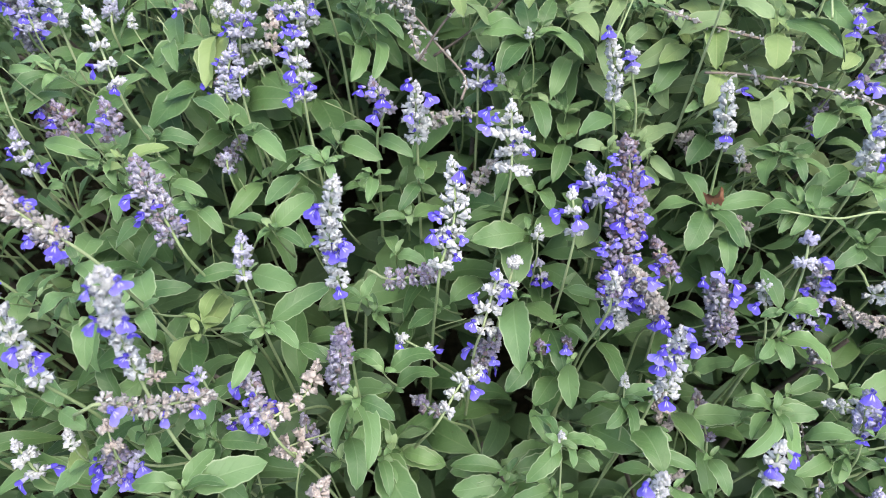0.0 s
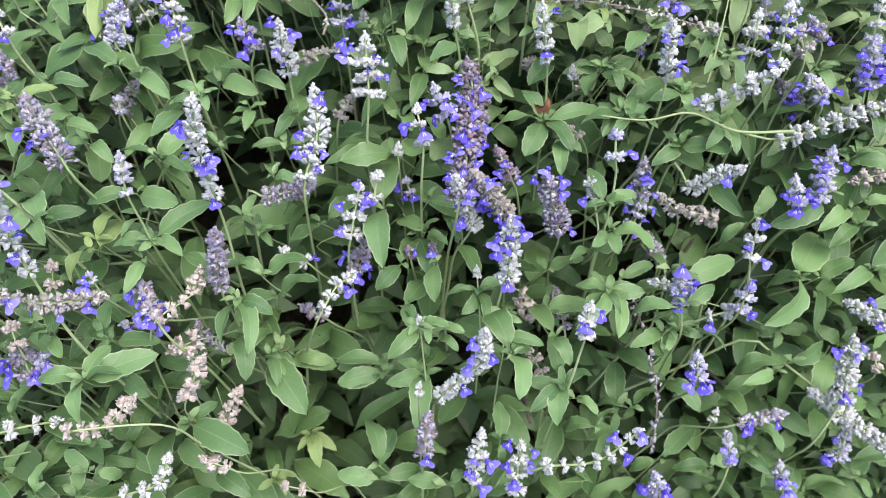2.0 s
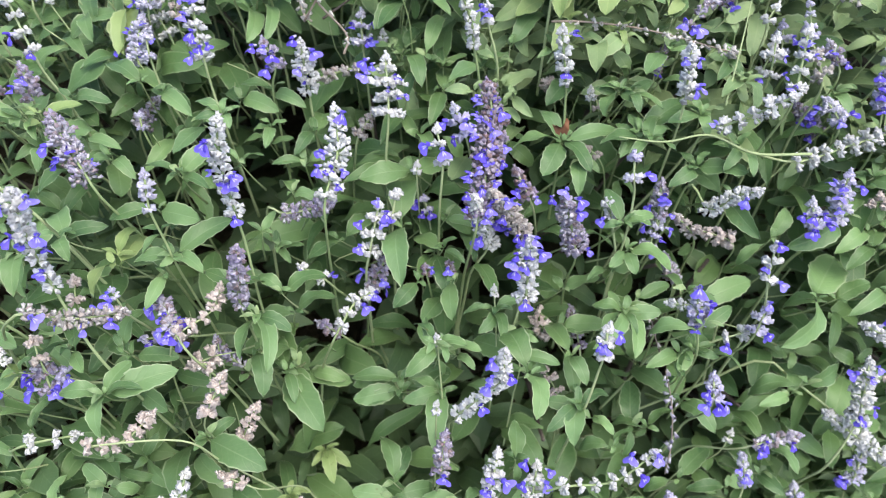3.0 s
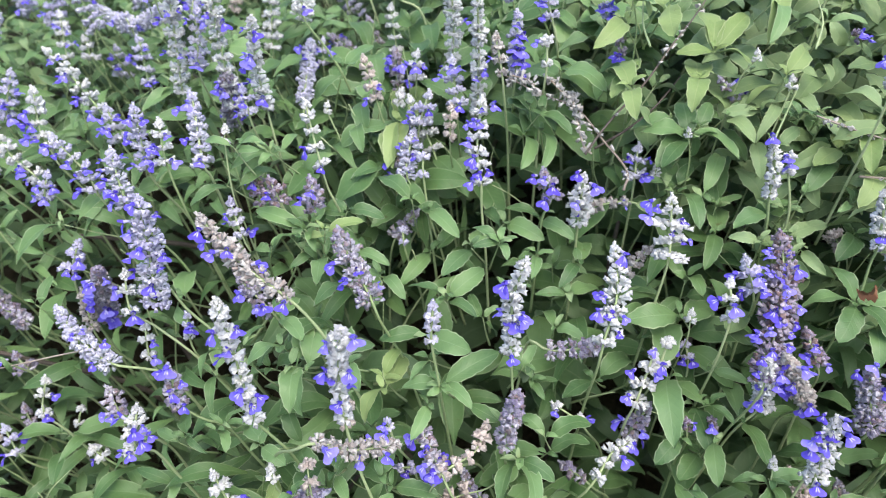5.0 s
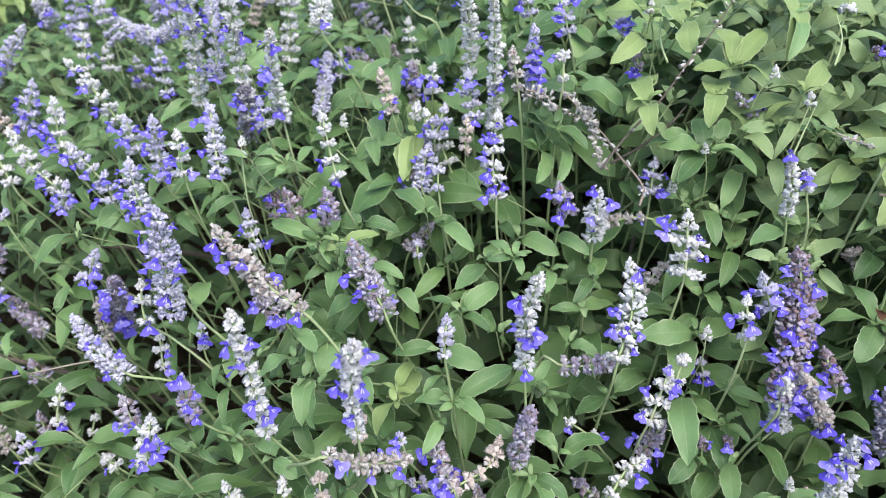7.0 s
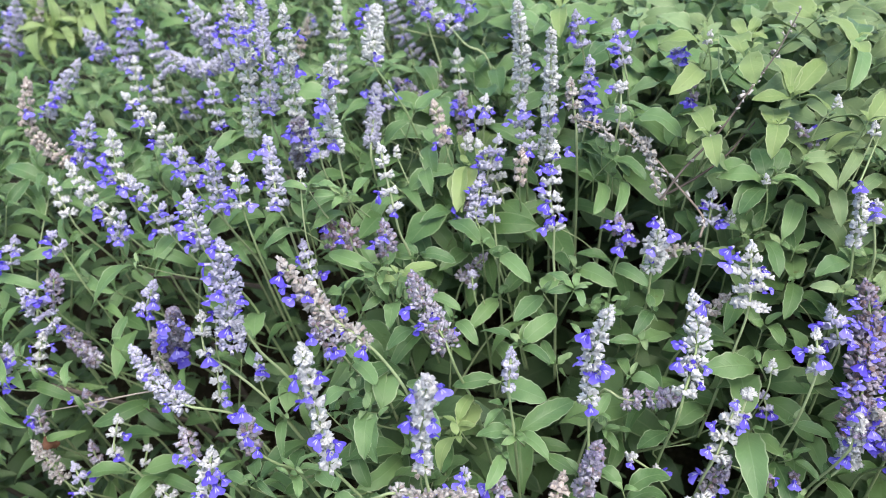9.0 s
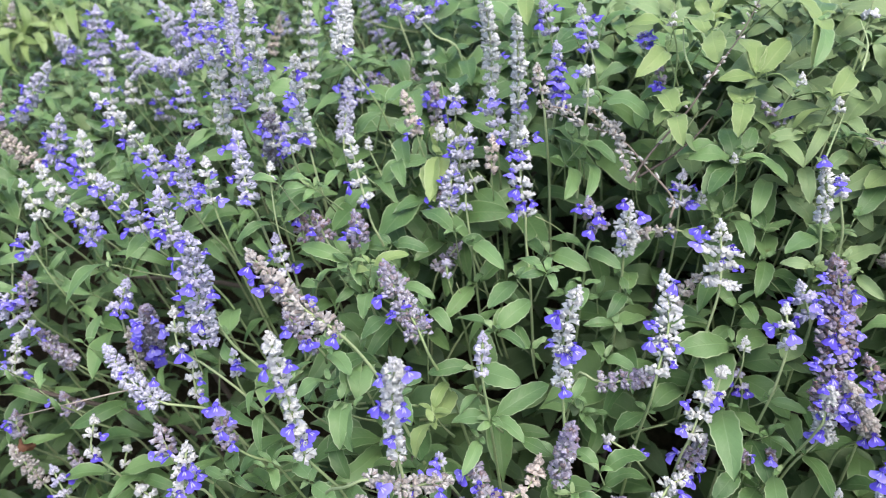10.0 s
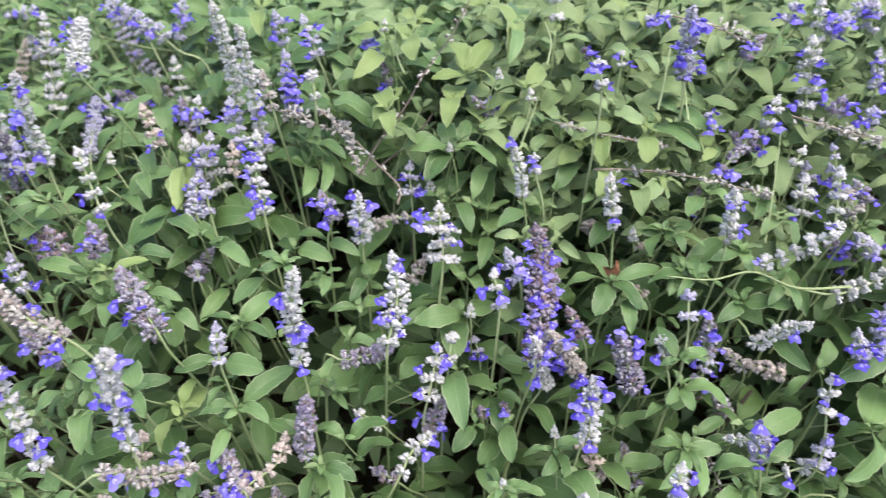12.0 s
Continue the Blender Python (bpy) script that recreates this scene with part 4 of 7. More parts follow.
spike('white', 0.4, 0.0112, [(-0.2140, 0.2726, 0.8086), (-0.2133, 0.2803, 0.7700), (-0.2120, 0.2888, 0.7149)], [(-0.2050, 0.2943, 0.6947), (-0.1973, 0.3002, 0.6758)], [(-0.2037, 0.2739, 0.7855), (-0.2223, 0.2732, 0.7824), (-0.2151, 0.2741, 0.7701), (-0.2158, 0.2810, 0.7358), (-0.2081, 0.2820, 0.7247)])
spike('lilac', 0.4, 0.0207, [(-0.2952, 0.3555, 0.8231), (-0.2956, 0.3548, 0.7865), (-0.2973, 0.3533, 0.7499)], [(-0.2976, 0.3662, 0.7574), (-0.2871, 0.3710, 0.7316), (-0.2714, 0.3760, 0.7075)], [(-0.2996, 0.3505, 0.8175), (-0.2956, 0.3487, 0.7598), (-0.3074, 0.3483, 0.7702), (-0.2762, 0.3504, 0.8108), (-0.2856, 0.3491, 0.7734), (-0.3052, 0.3502, 0.7969), (-0.2767, 0.3498, 0.7822), (-0.3010, 0.3490, 0.7853)])
spike('dry', 0.2, 0.0147, [(-0.2484, 0.3399, 0.8212), (-0.2222, 0.3281, 0.7992), (-0.1930, 0.3179, 0.7842)], [(-0.1820, 0.3235, 0.7650), (-0.1721, 0.3281, 0.7422)])
spike('lilac', 0.2, 0.0167, [(-0.3931, 0.3804, 0.7163), (-0.3690, 0.3615, 0.7067), (-0.3353, 0.3411, 0.7034)], [(-0.3164, 0.3504, 0.6928), (-0.3053, 0.3592, 0.6802)], [(-0.3734, 0.3575, 0.7069), (-0.3622, 0.3551, 0.7121), (-0.3353, 0.3416, 0.7151)])
spike('white', 0.35, 0.0140, [(-0.3238, 0.3660, 0.7601), (-0.3224, 0.3601, 0.7352)], [(-0.3112, 0.3674, 0.7175), (-0.2875, 0.3719, 0.6888)])
spike('grey', 0.6, 0.0187, [(-0.3585, 0.3881, 0.7485), (-0.3913, 0.4321, 0.6779)])
spike('white', 0.4, 0.0122, [(-0.3251, 0.3761, 0.7101), (-0.3243, 0.3709, 0.6886)])
spike('grey', 0.6, 0.0143, [(-0.2781, 0.3191, 0.7176), (-0.2752, 0.3142, 0.6985)], [(-0.2650, 0.3206, 0.6793), (-0.2516, 0.3284, 0.6652)], [(-0.2854, 0.3132, 0.7170), (-0.2765, 0.3100, 0.7044), (-0.2646, 0.3118, 0.7112), (-0.2774, 0.3143, 0.7215)])
spike('grey', 0.4, 0.0145, [(-0.3253, 0.3190, 0.6981), (-0.3202, 0.3156, 0.6847)])
spike('white', 0.5, 0.0173, [(-0.2967, 0.3015, 0.7001), (-0.3002, 0.2949, 0.6745)], [(-0.2924, 0.3033, 0.6622)])
spike('white', 0.3, 0.0117, [(-0.4031, 0.3573, 0.6677), (-0.4078, 0.3509, 0.6426)], [(-0.3989, 0.3576, 0.6176)])
spike('white', 0, 0.0090, [(-0.4140, 0.3966, 0.6039), (-0.4176, 0.3933, 0.5910)])
spike('lilac', 0.6, 0.0202, [(-0.5213, 0.4346, 0.7245), (-0.4966, 0.4283, 0.6972)], [(-0.4972, 0.4371, 0.6800)])
spike('white', 0.3, 0.0133, [(-0.5014, 0.4182, 0.6924), (-0.5078, 0.4116, 0.6653)])
spike('grey', 0.05, 0.0158, [(-0.5084, 0.4529, 0.6774), (-0.4818, 0.4467, 0.6511)])
spike('grey', 0.3, 0.0162, [(-0.4935, 0.4417, 0.7384), (-0.4966, 0.4367, 0.7168)])
spike('lilac', 0.5, 0.0183, [(-0.3883, 0.4156, 0.7520), (-0.3948, 0.4115, 0.7339)], [(-0.3998, 0.4161, 0.7020)])
spike('dry', 0.1, 0.0137, [(-0.3955, 0.4151, 0.7082), (-0.3908, 0.4085, 0.6807)])
spike('pink', 0.1, 0.0156, [(-0.5854, 0.5852, 0.8582), (-0.5903, 0.5778, 0.8166), (-0.5565, 0.5717, 0.7857)])
spike('white', 0.15, 0.0151, [(-0.4975, 0.4990, 0.8126), (-0.4829, 0.4938, 0.7869), (-0.4639, 0.4904, 0.7708)])
spike('white', 0.1, 0.0135, [(-0.5154, 0.4956, 0.7980), (-0.5033, 0.4901, 0.7719)])
spike('white', 0.3, 0.0171, [(-0.4638, 0.5495, 0.8585), (-0.4436, 0.5434, 0.8390), (-0.4210, 0.5354, 0.8141)])
spike('lilac', 0.4, 0.0192, [(-0.4020, 0.5165, 0.8215), (-0.3941, 0.5119, 0.7982)])
spike('lilac', 0.4, 0.0161, [(-0.3581, 0.4375, 0.8185), (-0.3423, 0.4167, 0.7900)])
spike('white', 0.4, 0.0176, [(-0.4635, 0.5168, 0.8348), (-0.4603, 0.5068, 0.8031), (-0.4529, 0.5030, 0.7920)])
spike('lilac', 0.4, 0.0162, [(-0.4145, 0.4571, 0.8198), (-0.3904, 0.4532, 0.7914), (-0.3870, 0.4515, 0.7801)])
spike('lilac', 0.4, 0.0186, [(-0.5130, 0.5616, 0.8344), (-0.5240, 0.5547, 0.7987)])
spike('lilac', 0.3, 0.0163, [(-0.3520, 0.4711, 0.8395), (-0.3504, 0.4693, 0.7931)])
spike('white', 0.5, 0.0153, [(-0.3186, 0.4421, 0.8402), (-0.3164, 0.4368, 0.8137)], [(-0.3102, 0.4392, 0.7755)])
spike('lilac', 0.4, 0.0171, [(-0.3081, 0.4788, 0.8492), (-0.2866, 0.4337, 0.8162)], [(-0.2851, 0.4409, 0.7995)])
spike('white', 0, 0.0096, [(-0.2678, 0.4372, 0.8395), (-0.2687, 0.4356, 0.8315)], [(-0.2697, 0.4376, 0.7902)])
spike('white', 0.3, 0.0180, [(-0.3497, 0.5549, 0.9315), (-0.3581, 0.5702, 0.8749), (-0.3672, 0.5825, 0.8175)])
spike('white', 0.2, 0.0176, [(-0.3093, 0.5433, 0.9333), (-0.3129, 0.5528, 0.8798), (-0.3120, 0.5614, 0.8130)])
spike('white', 0.3, 0.0137, [(-0.2610, 0.4964, 0.9010), (-0.2694, 0.5165, 0.8628), (-0.2730, 0.5349, 0.8235)], [(-0.2694, 0.5386, 0.7867)])
spike('white', 0.1, 0.0194, [(-0.3161, 0.7063, 0.9131), (-0.3183, 0.6920, 0.8269)])
spike('white', 0.2, 0.0212, [(-0.2687, 0.6712, 0.9135), (-0.2552, 0.5997, 0.8832)], [(-0.2382, 0.6041, 0.8524), (-0.2253, 0.6089, 0.8253)])
spike('lilac', 0.3, 0.0196, [(-0.2420, 0.7638, 0.9034), (-0.2392, 0.7613, 0.8867)], [(-0.2236, 0.7636, 0.8330)])
spike('white', 0, 0.0155, [(-0.1936, 0.6774, 0.8707), (-0.1879, 0.6758, 0.8220)])
spike('white', 0.15, 0.0180, [(-0.1300, 0.5882, 0.9314), (-0.1267, 0.6107, 0.8814), (-0.1302, 0.6297, 0.8312)])
spike('white', 0.1, 0.0142, [(-0.0997, 0.5202, 0.9229), (-0.0993, 0.5417, 0.8761), (-0.1011, 0.5656, 0.8147)])
spike('lilac', 0.4, 0.0134, [(-0.0705, 0.5494, 0.8961), (-0.0704, 0.5474, 0.8524)])
spike('dry', 0.2, 0.0117, [(-0.0840, 0.5048, 0.8903), (-0.0789, 0.5006, 0.8668)])
spike('white', 0.4, 0.0155, [(-0.1556, 0.5871, 0.8534), (-0.1554, 0.5838, 0.8346)])
spike('white', 0.25, 0.0202, [(-0.1569, 0.5571, 0.8237), (-0.1364, 0.5415, 0.7878)])
spike('lilac', 0.3, 0.0178, [(-0.1219, 0.5542, 0.8587), (-0.1159, 0.5401, 0.8283)])
spike('grey', 0.3, 0.0131, [(-0.1564, 0.5155, 0.7906), (-0.1608, 0.5122, 0.7744)])
spike('lilac', 0, 0.0100, [(-0.1355, 0.4834, 0.8053), (-0.1353, 0.4808, 0.7925)], [(-0.1327, 0.4848, 0.7567)])
spike('pink', 0.05, 0.0114, [(-0.1928, 0.5524, 0.8580), (-0.1836, 0.5470, 0.8289)])
spike('white', 0, 0.0082, [(-0.2230, 0.5407, 0.8228), (-0.2231, 0.5397, 0.8172)], [(-0.2117, 0.5446, 0.7810)])
spike('lilac', 0.25, 0.0255, [(-0.5815, 0.7666, 0.8956), (-0.5880, 0.7557, 0.8285)])
spike('white', 0.1, 0.0184, [(-0.5286, 0.6765, 0.8577), (-0.5277, 0.6696, 0.8183)])
spike('lilac', 0.2, 0.0230, [(-0.6499, 0.7839, 0.8640), (-0.6322, 0.7798, 0.8388)])
spike('lilac', 0.2, 0.0187, [(-0.5712, 0.6455, 0.8621), (-0.6115, 0.6365, 0.8117)])
spike('lilac', 0.3, 0.0206, [(-0.5188, 0.6974, 0.8819), (-0.5018, 0.6907, 0.8427)])
spike('lilac', 0.15, 0.0187, [(-0.5135, 0.7187, 0.8567), (-0.4645, 0.6935, 0.8453), (-0.4145, 0.6725, 0.8652)])
spike('lilac', 0.2, 0.0272, [(-0.4998, 0.7610, 0.8993), (-0.4783, 0.7540, 0.8551)])
spike('white', 0.1, 0.0189, [(-0.5163, 0.6891, 0.8309), (-0.5120, 0.6860, 0.8137)])
spike('lilac', 0.3, 0.0173, [(-0.4234, 0.6271, 0.8489), (-0.4183, 0.6204, 0.8121)])
spike('lilac', 0.3, 0.0206, [(-0.5210, 0.7514, 0.8042), (-0.5172, 0.7462, 0.7760)])
spike('lilac', 0.4, 0.0272, [(-0.8205, 0.8966, 0.8812), (-0.8383, 0.8863, 0.8163)])
spike('lilac', 0.3, 0.0173, [(-0.3354, 0.5700, 0.8896), (-0.3426, 0.5716, 0.8449)])
spike('grey', 0.3, 0.0199, [(-0.3106, 0.5530, 0.8412), (-0.3283, 0.5973, 0.7830)])
spike('lilac', 0.2, 0.0158, [(-0.2738, 0.6786, 0.8368), (-0.2599, 0.5943, 0.8081)], (), [(-0.2856, 0.6606, 0.8304), (-0.2726, 0.6604, 0.8296)])
spike('lilac', 0.6, 0.0138, [(-0.0532, 0.5550, 0.9222), (-0.0453, 0.5507, 0.8959)])
spike('lilac', 0.4, 0.0161, [(-0.0833, 0.6184, 0.9172), (-0.0776, 0.6148, 0.8949)])
spike('lilac', 0.9, 0.0081, [(-0.0038, 0.5844, 0.8963), (-0.0014, 0.5831, 0.8887)])
spike('white', 0.2, 0.0097, [(-0.0478, 0.5159, 0.8858), (-0.0467, 0.5131, 0.8699)])
spike('grey', 0.7, 0.0094, [(0.0815, 0.5295, 0.8566), (0.0927, 0.5274, 0.8447)])
spike('dark', 0.3, 0.0129, [(-0.2607, 0.4655, 0.7939), (-0.2594, 0.4609, 0.7721)])
spike('lilac', 0.5, 0.0145, [(-0.4973, 0.4559, 0.7674), (-0.4908, 0.4539, 0.7584)], [(-0.4825, 0.4583, 0.7243)])
spike('lilac', 0.4, 0.0152, [(-0.4509, 0.4871, 0.7730), (-0.4556, 0.4834, 0.7560)])
spike('dry', 0, 0.0155, [(-0.5097, 0.3847, 0.6062), (-0.4867, 0.3774, 0.5784)])
spike('lilac', 0.3, 0.0134, [(-0.4598, 0.3645, 0.6065), (-0.4517, 0.3596, 0.5878)])
spike('lilac', 0.5, 0.0115, [(-0.5209, 0.4007, 0.6916), (-0.5284, 0.3936, 0.6623)])
spike('grey', 0, 0.0103, [(-0.4809, 0.4128, 0.5848), (-0.4769, 0.4095, 0.5720)])
spike('grey', 0.2, 0.0112, [(-0.5092, 0.3985, 0.6310), (-0.5083, 0.3948, 0.6161)])
spike('white', 0.2, 0.0112, [(0.2404, 0.3784, 0.8233), (0.2508, 0.4000, 0.7800)], [(0.2523, 0.4063, 0.7565), (0.2529, 0.4138, 0.7383)])
spike('grey', 0.2, 0.0116, [(0.2605, 0.4826, 0.7824), (0.2550, 0.4793, 0.7656)])
spike('white', 0.1, 0.0119, [(0.4098, 0.4294, 0.8153), (0.4072, 0.4241, 0.7885)])
spike('lilac', 0.8, 0.0192, [(0.4068, 0.4192, 0.7882), (0.4066, 0.4131, 0.7583)], [(0.4114, 0.4159, 0.7195)], [(0.3908, 0.4116, 0.7794), (0.3979, 0.4087, 0.7651), (0.4099, 0.4094, 0.7685), (0.4133, 0.4122, 0.7822), (0.4137, 0.4076, 0.7603)])
spike('white', 0.4, 0.0172, [(0.3254, 0.4379, 0.8040), (0.3249, 0.4329, 0.7784)])
spike('white', 0.1, 0.0123, [(0.3223, 0.3917, 0.8260), (0.3167, 0.3778, 0.7930)])
spike('dry', 0.3, 0.0156, [(0.3397, 0.4045, 0.8032), (0.3457, 0.4021, 0.7917)])
spike('grey', 0.6, 0.0148, [(0.3613, 0.4281, 0.8017), (0.3698, 0.4257, 0.7896)])
spike('white', 0.05, 0.0141, [(0.3091, 0.3646, 0.7930), (0.2959, 0.3790, 0.7753), (0.2806, 0.3935, 0.7589)], [(0.2690, 0.4024, 0.7484)])
spike('white', 0, 0.0168, [(0.4270, 0.4067, 0.7443), (0.3880, 0.4044, 0.7339), (0.3465, 0.4018, 0.7221)], [(0.3160, 0.4142, 0.7250), (0.2842, 0.4276, 0.7329)])
spike('grey', 0.4, 0.0175, [(0.3689, 0.4621, 0.7384), (0.3862, 0.4576, 0.7173)])
spike('lilac', 0.6, 0.0136, [(0.3628, 0.4145, 0.7644), (0.3736, 0.4118, 0.7516)])
spike('grey', 0.6, 0.0169, [(0.2408, 0.3898, 0.7152), (0.2402, 0.3846, 0.6917)])
spike('lilac', 0.5, 0.0158, [(0.2431, 0.3855, 0.6884), (0.2359, 0.3804, 0.6666)])
spike('white', 0.2, 0.0148, [(0.2959, 0.3535, 0.7281), (0.2875, 0.3674, 0.7159), (0.2779, 0.3830, 0.6951)], [(0.2654, 0.3978, 0.7091)])
spike('dry', 0, 0.0126, [(0.2550, 0.3825, 0.6894), (0.2667, 0.3799, 0.6777)])
spike('pink', 0, 0.0132, [(0.2672, 0.3719, 0.6855), (0.2918, 0.3697, 0.6761)])
spike('lilac', 0.5, 0.0195, [(0.3767, 0.3824, 0.7204), (0.3713, 0.3752, 0.6886)])
spike('lilac', 0.4, 0.0136, [(0.3450, 0.3664, 0.7080), (0.3497, 0.3625, 0.6908)])
spike('pink', 0, 0.0161, [(0.4006, 0.3811, 0.6955), (0.4281, 0.3822, 0.7004)])
spike('pink', 0, 0.0124, [(0.4258, 0.4048, 0.7384), (0.4219, 0.4021, 0.7259)])
spike('white', 0.5, 0.0142, [(0.3013, 0.3228, 0.7015), (0.2993, 0.3174, 0.6792)], [(0.3041, 0.3205, 0.6486)], [(0.3029, 0.3176, 0.7026), (0.2930, 0.3140, 0.6871)])
spike('white', 0.1, 0.0137, [(0.2417, 0.3332, 0.6487), (0.2696, 0.3316, 0.6423)])
spike('lilac', 0.8, 0.0147, [(0.2546, 0.3230, 0.6650), (0.2565, 0.3173, 0.6420)], [(0.2629, 0.3201, 0.6087)], [(0.2525, 0.3180, 0.6677), (0.2581, 0.3136, 0.6503), (0.2655, 0.3153, 0.6570)])
spike('lilac', 0.5, 0.0148, [(0.3046, 0.3179, 0.6507), (0.3001, 0.3141, 0.6357)], (), [(0.3059, 0.3132, 0.6544), (0.3068, 0.3071, 0.6304)])
spike('white', 0.05, 0.0124, [(0.3071, 0.3260, 0.6249), (0.2840, 0.3247, 0.6197)])
spike('white', 0.35, 0.0123, [(0.1739, 0.2627, 0.6907), (0.1720, 0.2579, 0.6716)], [(0.1719, 0.2634, 0.6542), (0.1673, 0.2648, 0.6220)], [(0.1845, 0.2566, 0.6859), (0.1697, 0.2546, 0.6783)])
spike('white', 0.3, 0.0117, [(0.1061, 0.2371, 0.6991), (0.1056, 0.2451, 0.6686), (0.0815, 0.2604, 0.6246)], (), [(0.0953, 0.2377, 0.6874), (0.1133, 0.2382, 0.6731), (0.0997, 0.2483, 0.6315)])
spike('white', 0, 0.0072, [(0.0670, 0.2666, 0.6281), (0.0668, 0.2653, 0.6229)], [(0.0658, 0.2689, 0.5944)])
spike('white', 0.5, 0.0143, [(0.1069, 0.2513, 0.5932), (0.1001, 0.2416, 0.5581)], (), [(0.1000, 0.2406, 0.5747), (0.0959, 0.2382, 0.5662), (0.1154, 0.2396, 0.5712)])
spike('white', 0.6, 0.0160, [(0.1349, 0.2537, 0.5754), (0.1307, 0.2442, 0.5412)], (), [(0.1279, 0.2409, 0.5493), (0.1418, 0.2443, 0.5618), (0.1204, 0.2492, 0.5795), (0.1222, 0.2448, 0.5635), (0.1457, 0.2467, 0.5706)])
spike('white', 0.3, 0.0120, [(0.2106, 0.2420, 0.5956), (0.1844, 0.2366, 0.5759), (0.1496, 0.2362, 0.5745)], (), [(0.1879, 0.2376, 0.5993), (0.2062, 0.2315, 0.5769), (0.2129, 0.2364, 0.5946)])
spike('grey', 0.1, 0.0126, [(0.0714, 0.2524, 0.6128), (0.0682, 0.2454, 0.5872)])
spike('lilac', 0.9, 0.0164, [(0.2677, 0.2962, 0.6082), (0.2690, 0.2920, 0.5922)])
spike('grey', 0.4, 0.0108, [(0.3469, 0.2957, 0.5402), (0.3138, 0.2940, 0.5340)])
spike('lilac', 0.5, 0.0125, [(0.3061, 0.2935, 0.5220), (0.3105, 0.2868, 0.4975)], [(0.3082, 0.2871, 0.4569)], [(0.3079, 0.2829, 0.5047)])
spike('lilac', 0.8, 0.0148, [(0.3738, 0.3133, 0.4525), (0.3789, 0.3075, 0.4321)], [(0.3859, 0.3118, 0.4050)])
spike('lilac', 0.6, 0.0179, [(0.2457, 0.2756, 0.5019), (0.2515, 0.2696, 0.4807)])
spike('white', 0.15, 0.0161, [(0.4026, 0.3425, 0.6084), (0.4358, 0.3376, 0.5892)])
spike('white', 0.5, 0.0191, [(0.4138, 0.3357, 0.5749), (0.4127, 0.3222, 0.5241)], [(0.4018, 0.3196, 0.4717)], [(0.4093, 0.3169, 0.5267), (0.4225, 0.3187, 0.5334), (0.4211, 0.3282, 0.5689), (0.4158, 0.3257, 0.5593)])
spike('white', 0, 0.0187, [(0.3934, 0.3345, 0.5196), (0.4301, 0.3265, 0.4896), (0.4733, 0.3178, 0.4583)], [(0.3718, 0.3512, 0.5383), (0.3432, 0.3665, 0.5525)])
spike('pink', 0, 0.0113, [(0.4378, 0.3368, 0.5527), (0.4422, 0.3339, 0.5421)])
spike('lilac', 0.6, 0.0192, [(0.4359, 0.3292, 0.4750), (0.4326, 0.3215, 0.4469)])
spike('white', 0.1, 0.0112, [(0.1953, 0.3662, 0.7157), (0.1977, 0.3642, 0.7073)], [(0.2062, 0.3665, 0.6680)])
spike('pink', 0, 0.0113, [(-0.0601, 0.2470, 0.6824), (-0.0723, 0.2409, 0.6589)])
spike('pink', 0, 0.0124, [(-0.0556, 0.2829, 0.6171), (-0.0663, 0.2774, 0.5960)])
spike('pink', 0, 0.0111, [(-0.1130, 0.2554, 0.6447), (-0.1284, 0.2406, 0.6371), (-0.1455, 0.2324, 0.6448)], [(-0.0929, 0.2409, 0.6356)])
spike('white', 0.1, 0.0124, [(-0.0971, 0.2412, 0.6030), (-0.1059, 0.2362, 0.5845), (-0.1288, 0.2344, 0.5779)])
spike('pink', 0, 0.0107, [(-0.0784, 0.2505, 0.5889), (-0.0647, 0.2483, 0.5812)])
spike('pink', 0, 0.0084, [(-0.0294, 0.2510, 0.5538), (-0.0180, 0.2499, 0.5500)])
spike('white', 0.1, 0.0127, [(-0.1676, 0.2600, 0.6243), (-0.1887, 0.2481, 0.6323)])
spike('lilac', 0.6, 0.0153, [(0.2259, 0.4493, 0.9325), (0.2343, 0.4734, 0.8831)], [(0.2372, 0.4777, 0.8510)])
spike('white', 0.1, 0.0137, [(0.3616, 0.5207, 0.9223), (0.3599, 0.5163, 0.8943)])
spike('white', 0.4, 0.0178, [(0.3439, 0.4923, 0.8973), (0.3413, 0.4842, 0.8502)], [(0.3381, 0.4883, 0.8138), (0.3286, 0.4807, 0.7304)])
spike('white', 0.4, 0.0137, [(0.3127, 0.4756, 0.8564), (0.3072, 0.4726, 0.8395)], [(0.3058, 0.4763, 0.8005)])
spike('grey', 0.5, 0.0133, [(0.2994, 0.4910, 0.9018), (0.2890, 0.4889, 0.8899)])
spike('white', 0.5, 0.0105, [(0.1596, 0.4425, 0.9000), (0.1617, 0.4403, 0.8864)], [(0.1627, 0.4455, 0.8601)])
spike('white', 0.4, 0.0067, [(0.2024, 0.5274, 0.8886), (0.2025, 0.5260, 0.8797)], [(0.2016, 0.5325, 0.8523)])
spike('white', 0.2, 0.0111, [(0.1601, 0.5842, 0.9247), (0.1601, 0.5821, 0.9109)], [(0.1573, 0.5858, 0.8665)])
spike('grey', 0.5, 0.0150, [(0.3641, 0.4723, 0.8544), (0.3601, 0.4712, 0.8482)])
spike('grey', 0.3, 0.0137, [(0.2912, 0.4657, 0.8333), (0.2825, 0.4642, 0.8251)])
spike('lilac', 0.3, 0.0137, [(0.3495, 0.4793, 0.7986), (0.3510, 0.4755, 0.7800)])
spike('lilac', 0.6, 0.0155, [(0.3841, 0.4611, 0.8474), (0.3824, 0.4599, 0.8411)])
spike('lilac', 0.3, 0.0137, [(0.4069, 0.5200, 0.9182), (0.4044, 0.5173, 0.9010)])
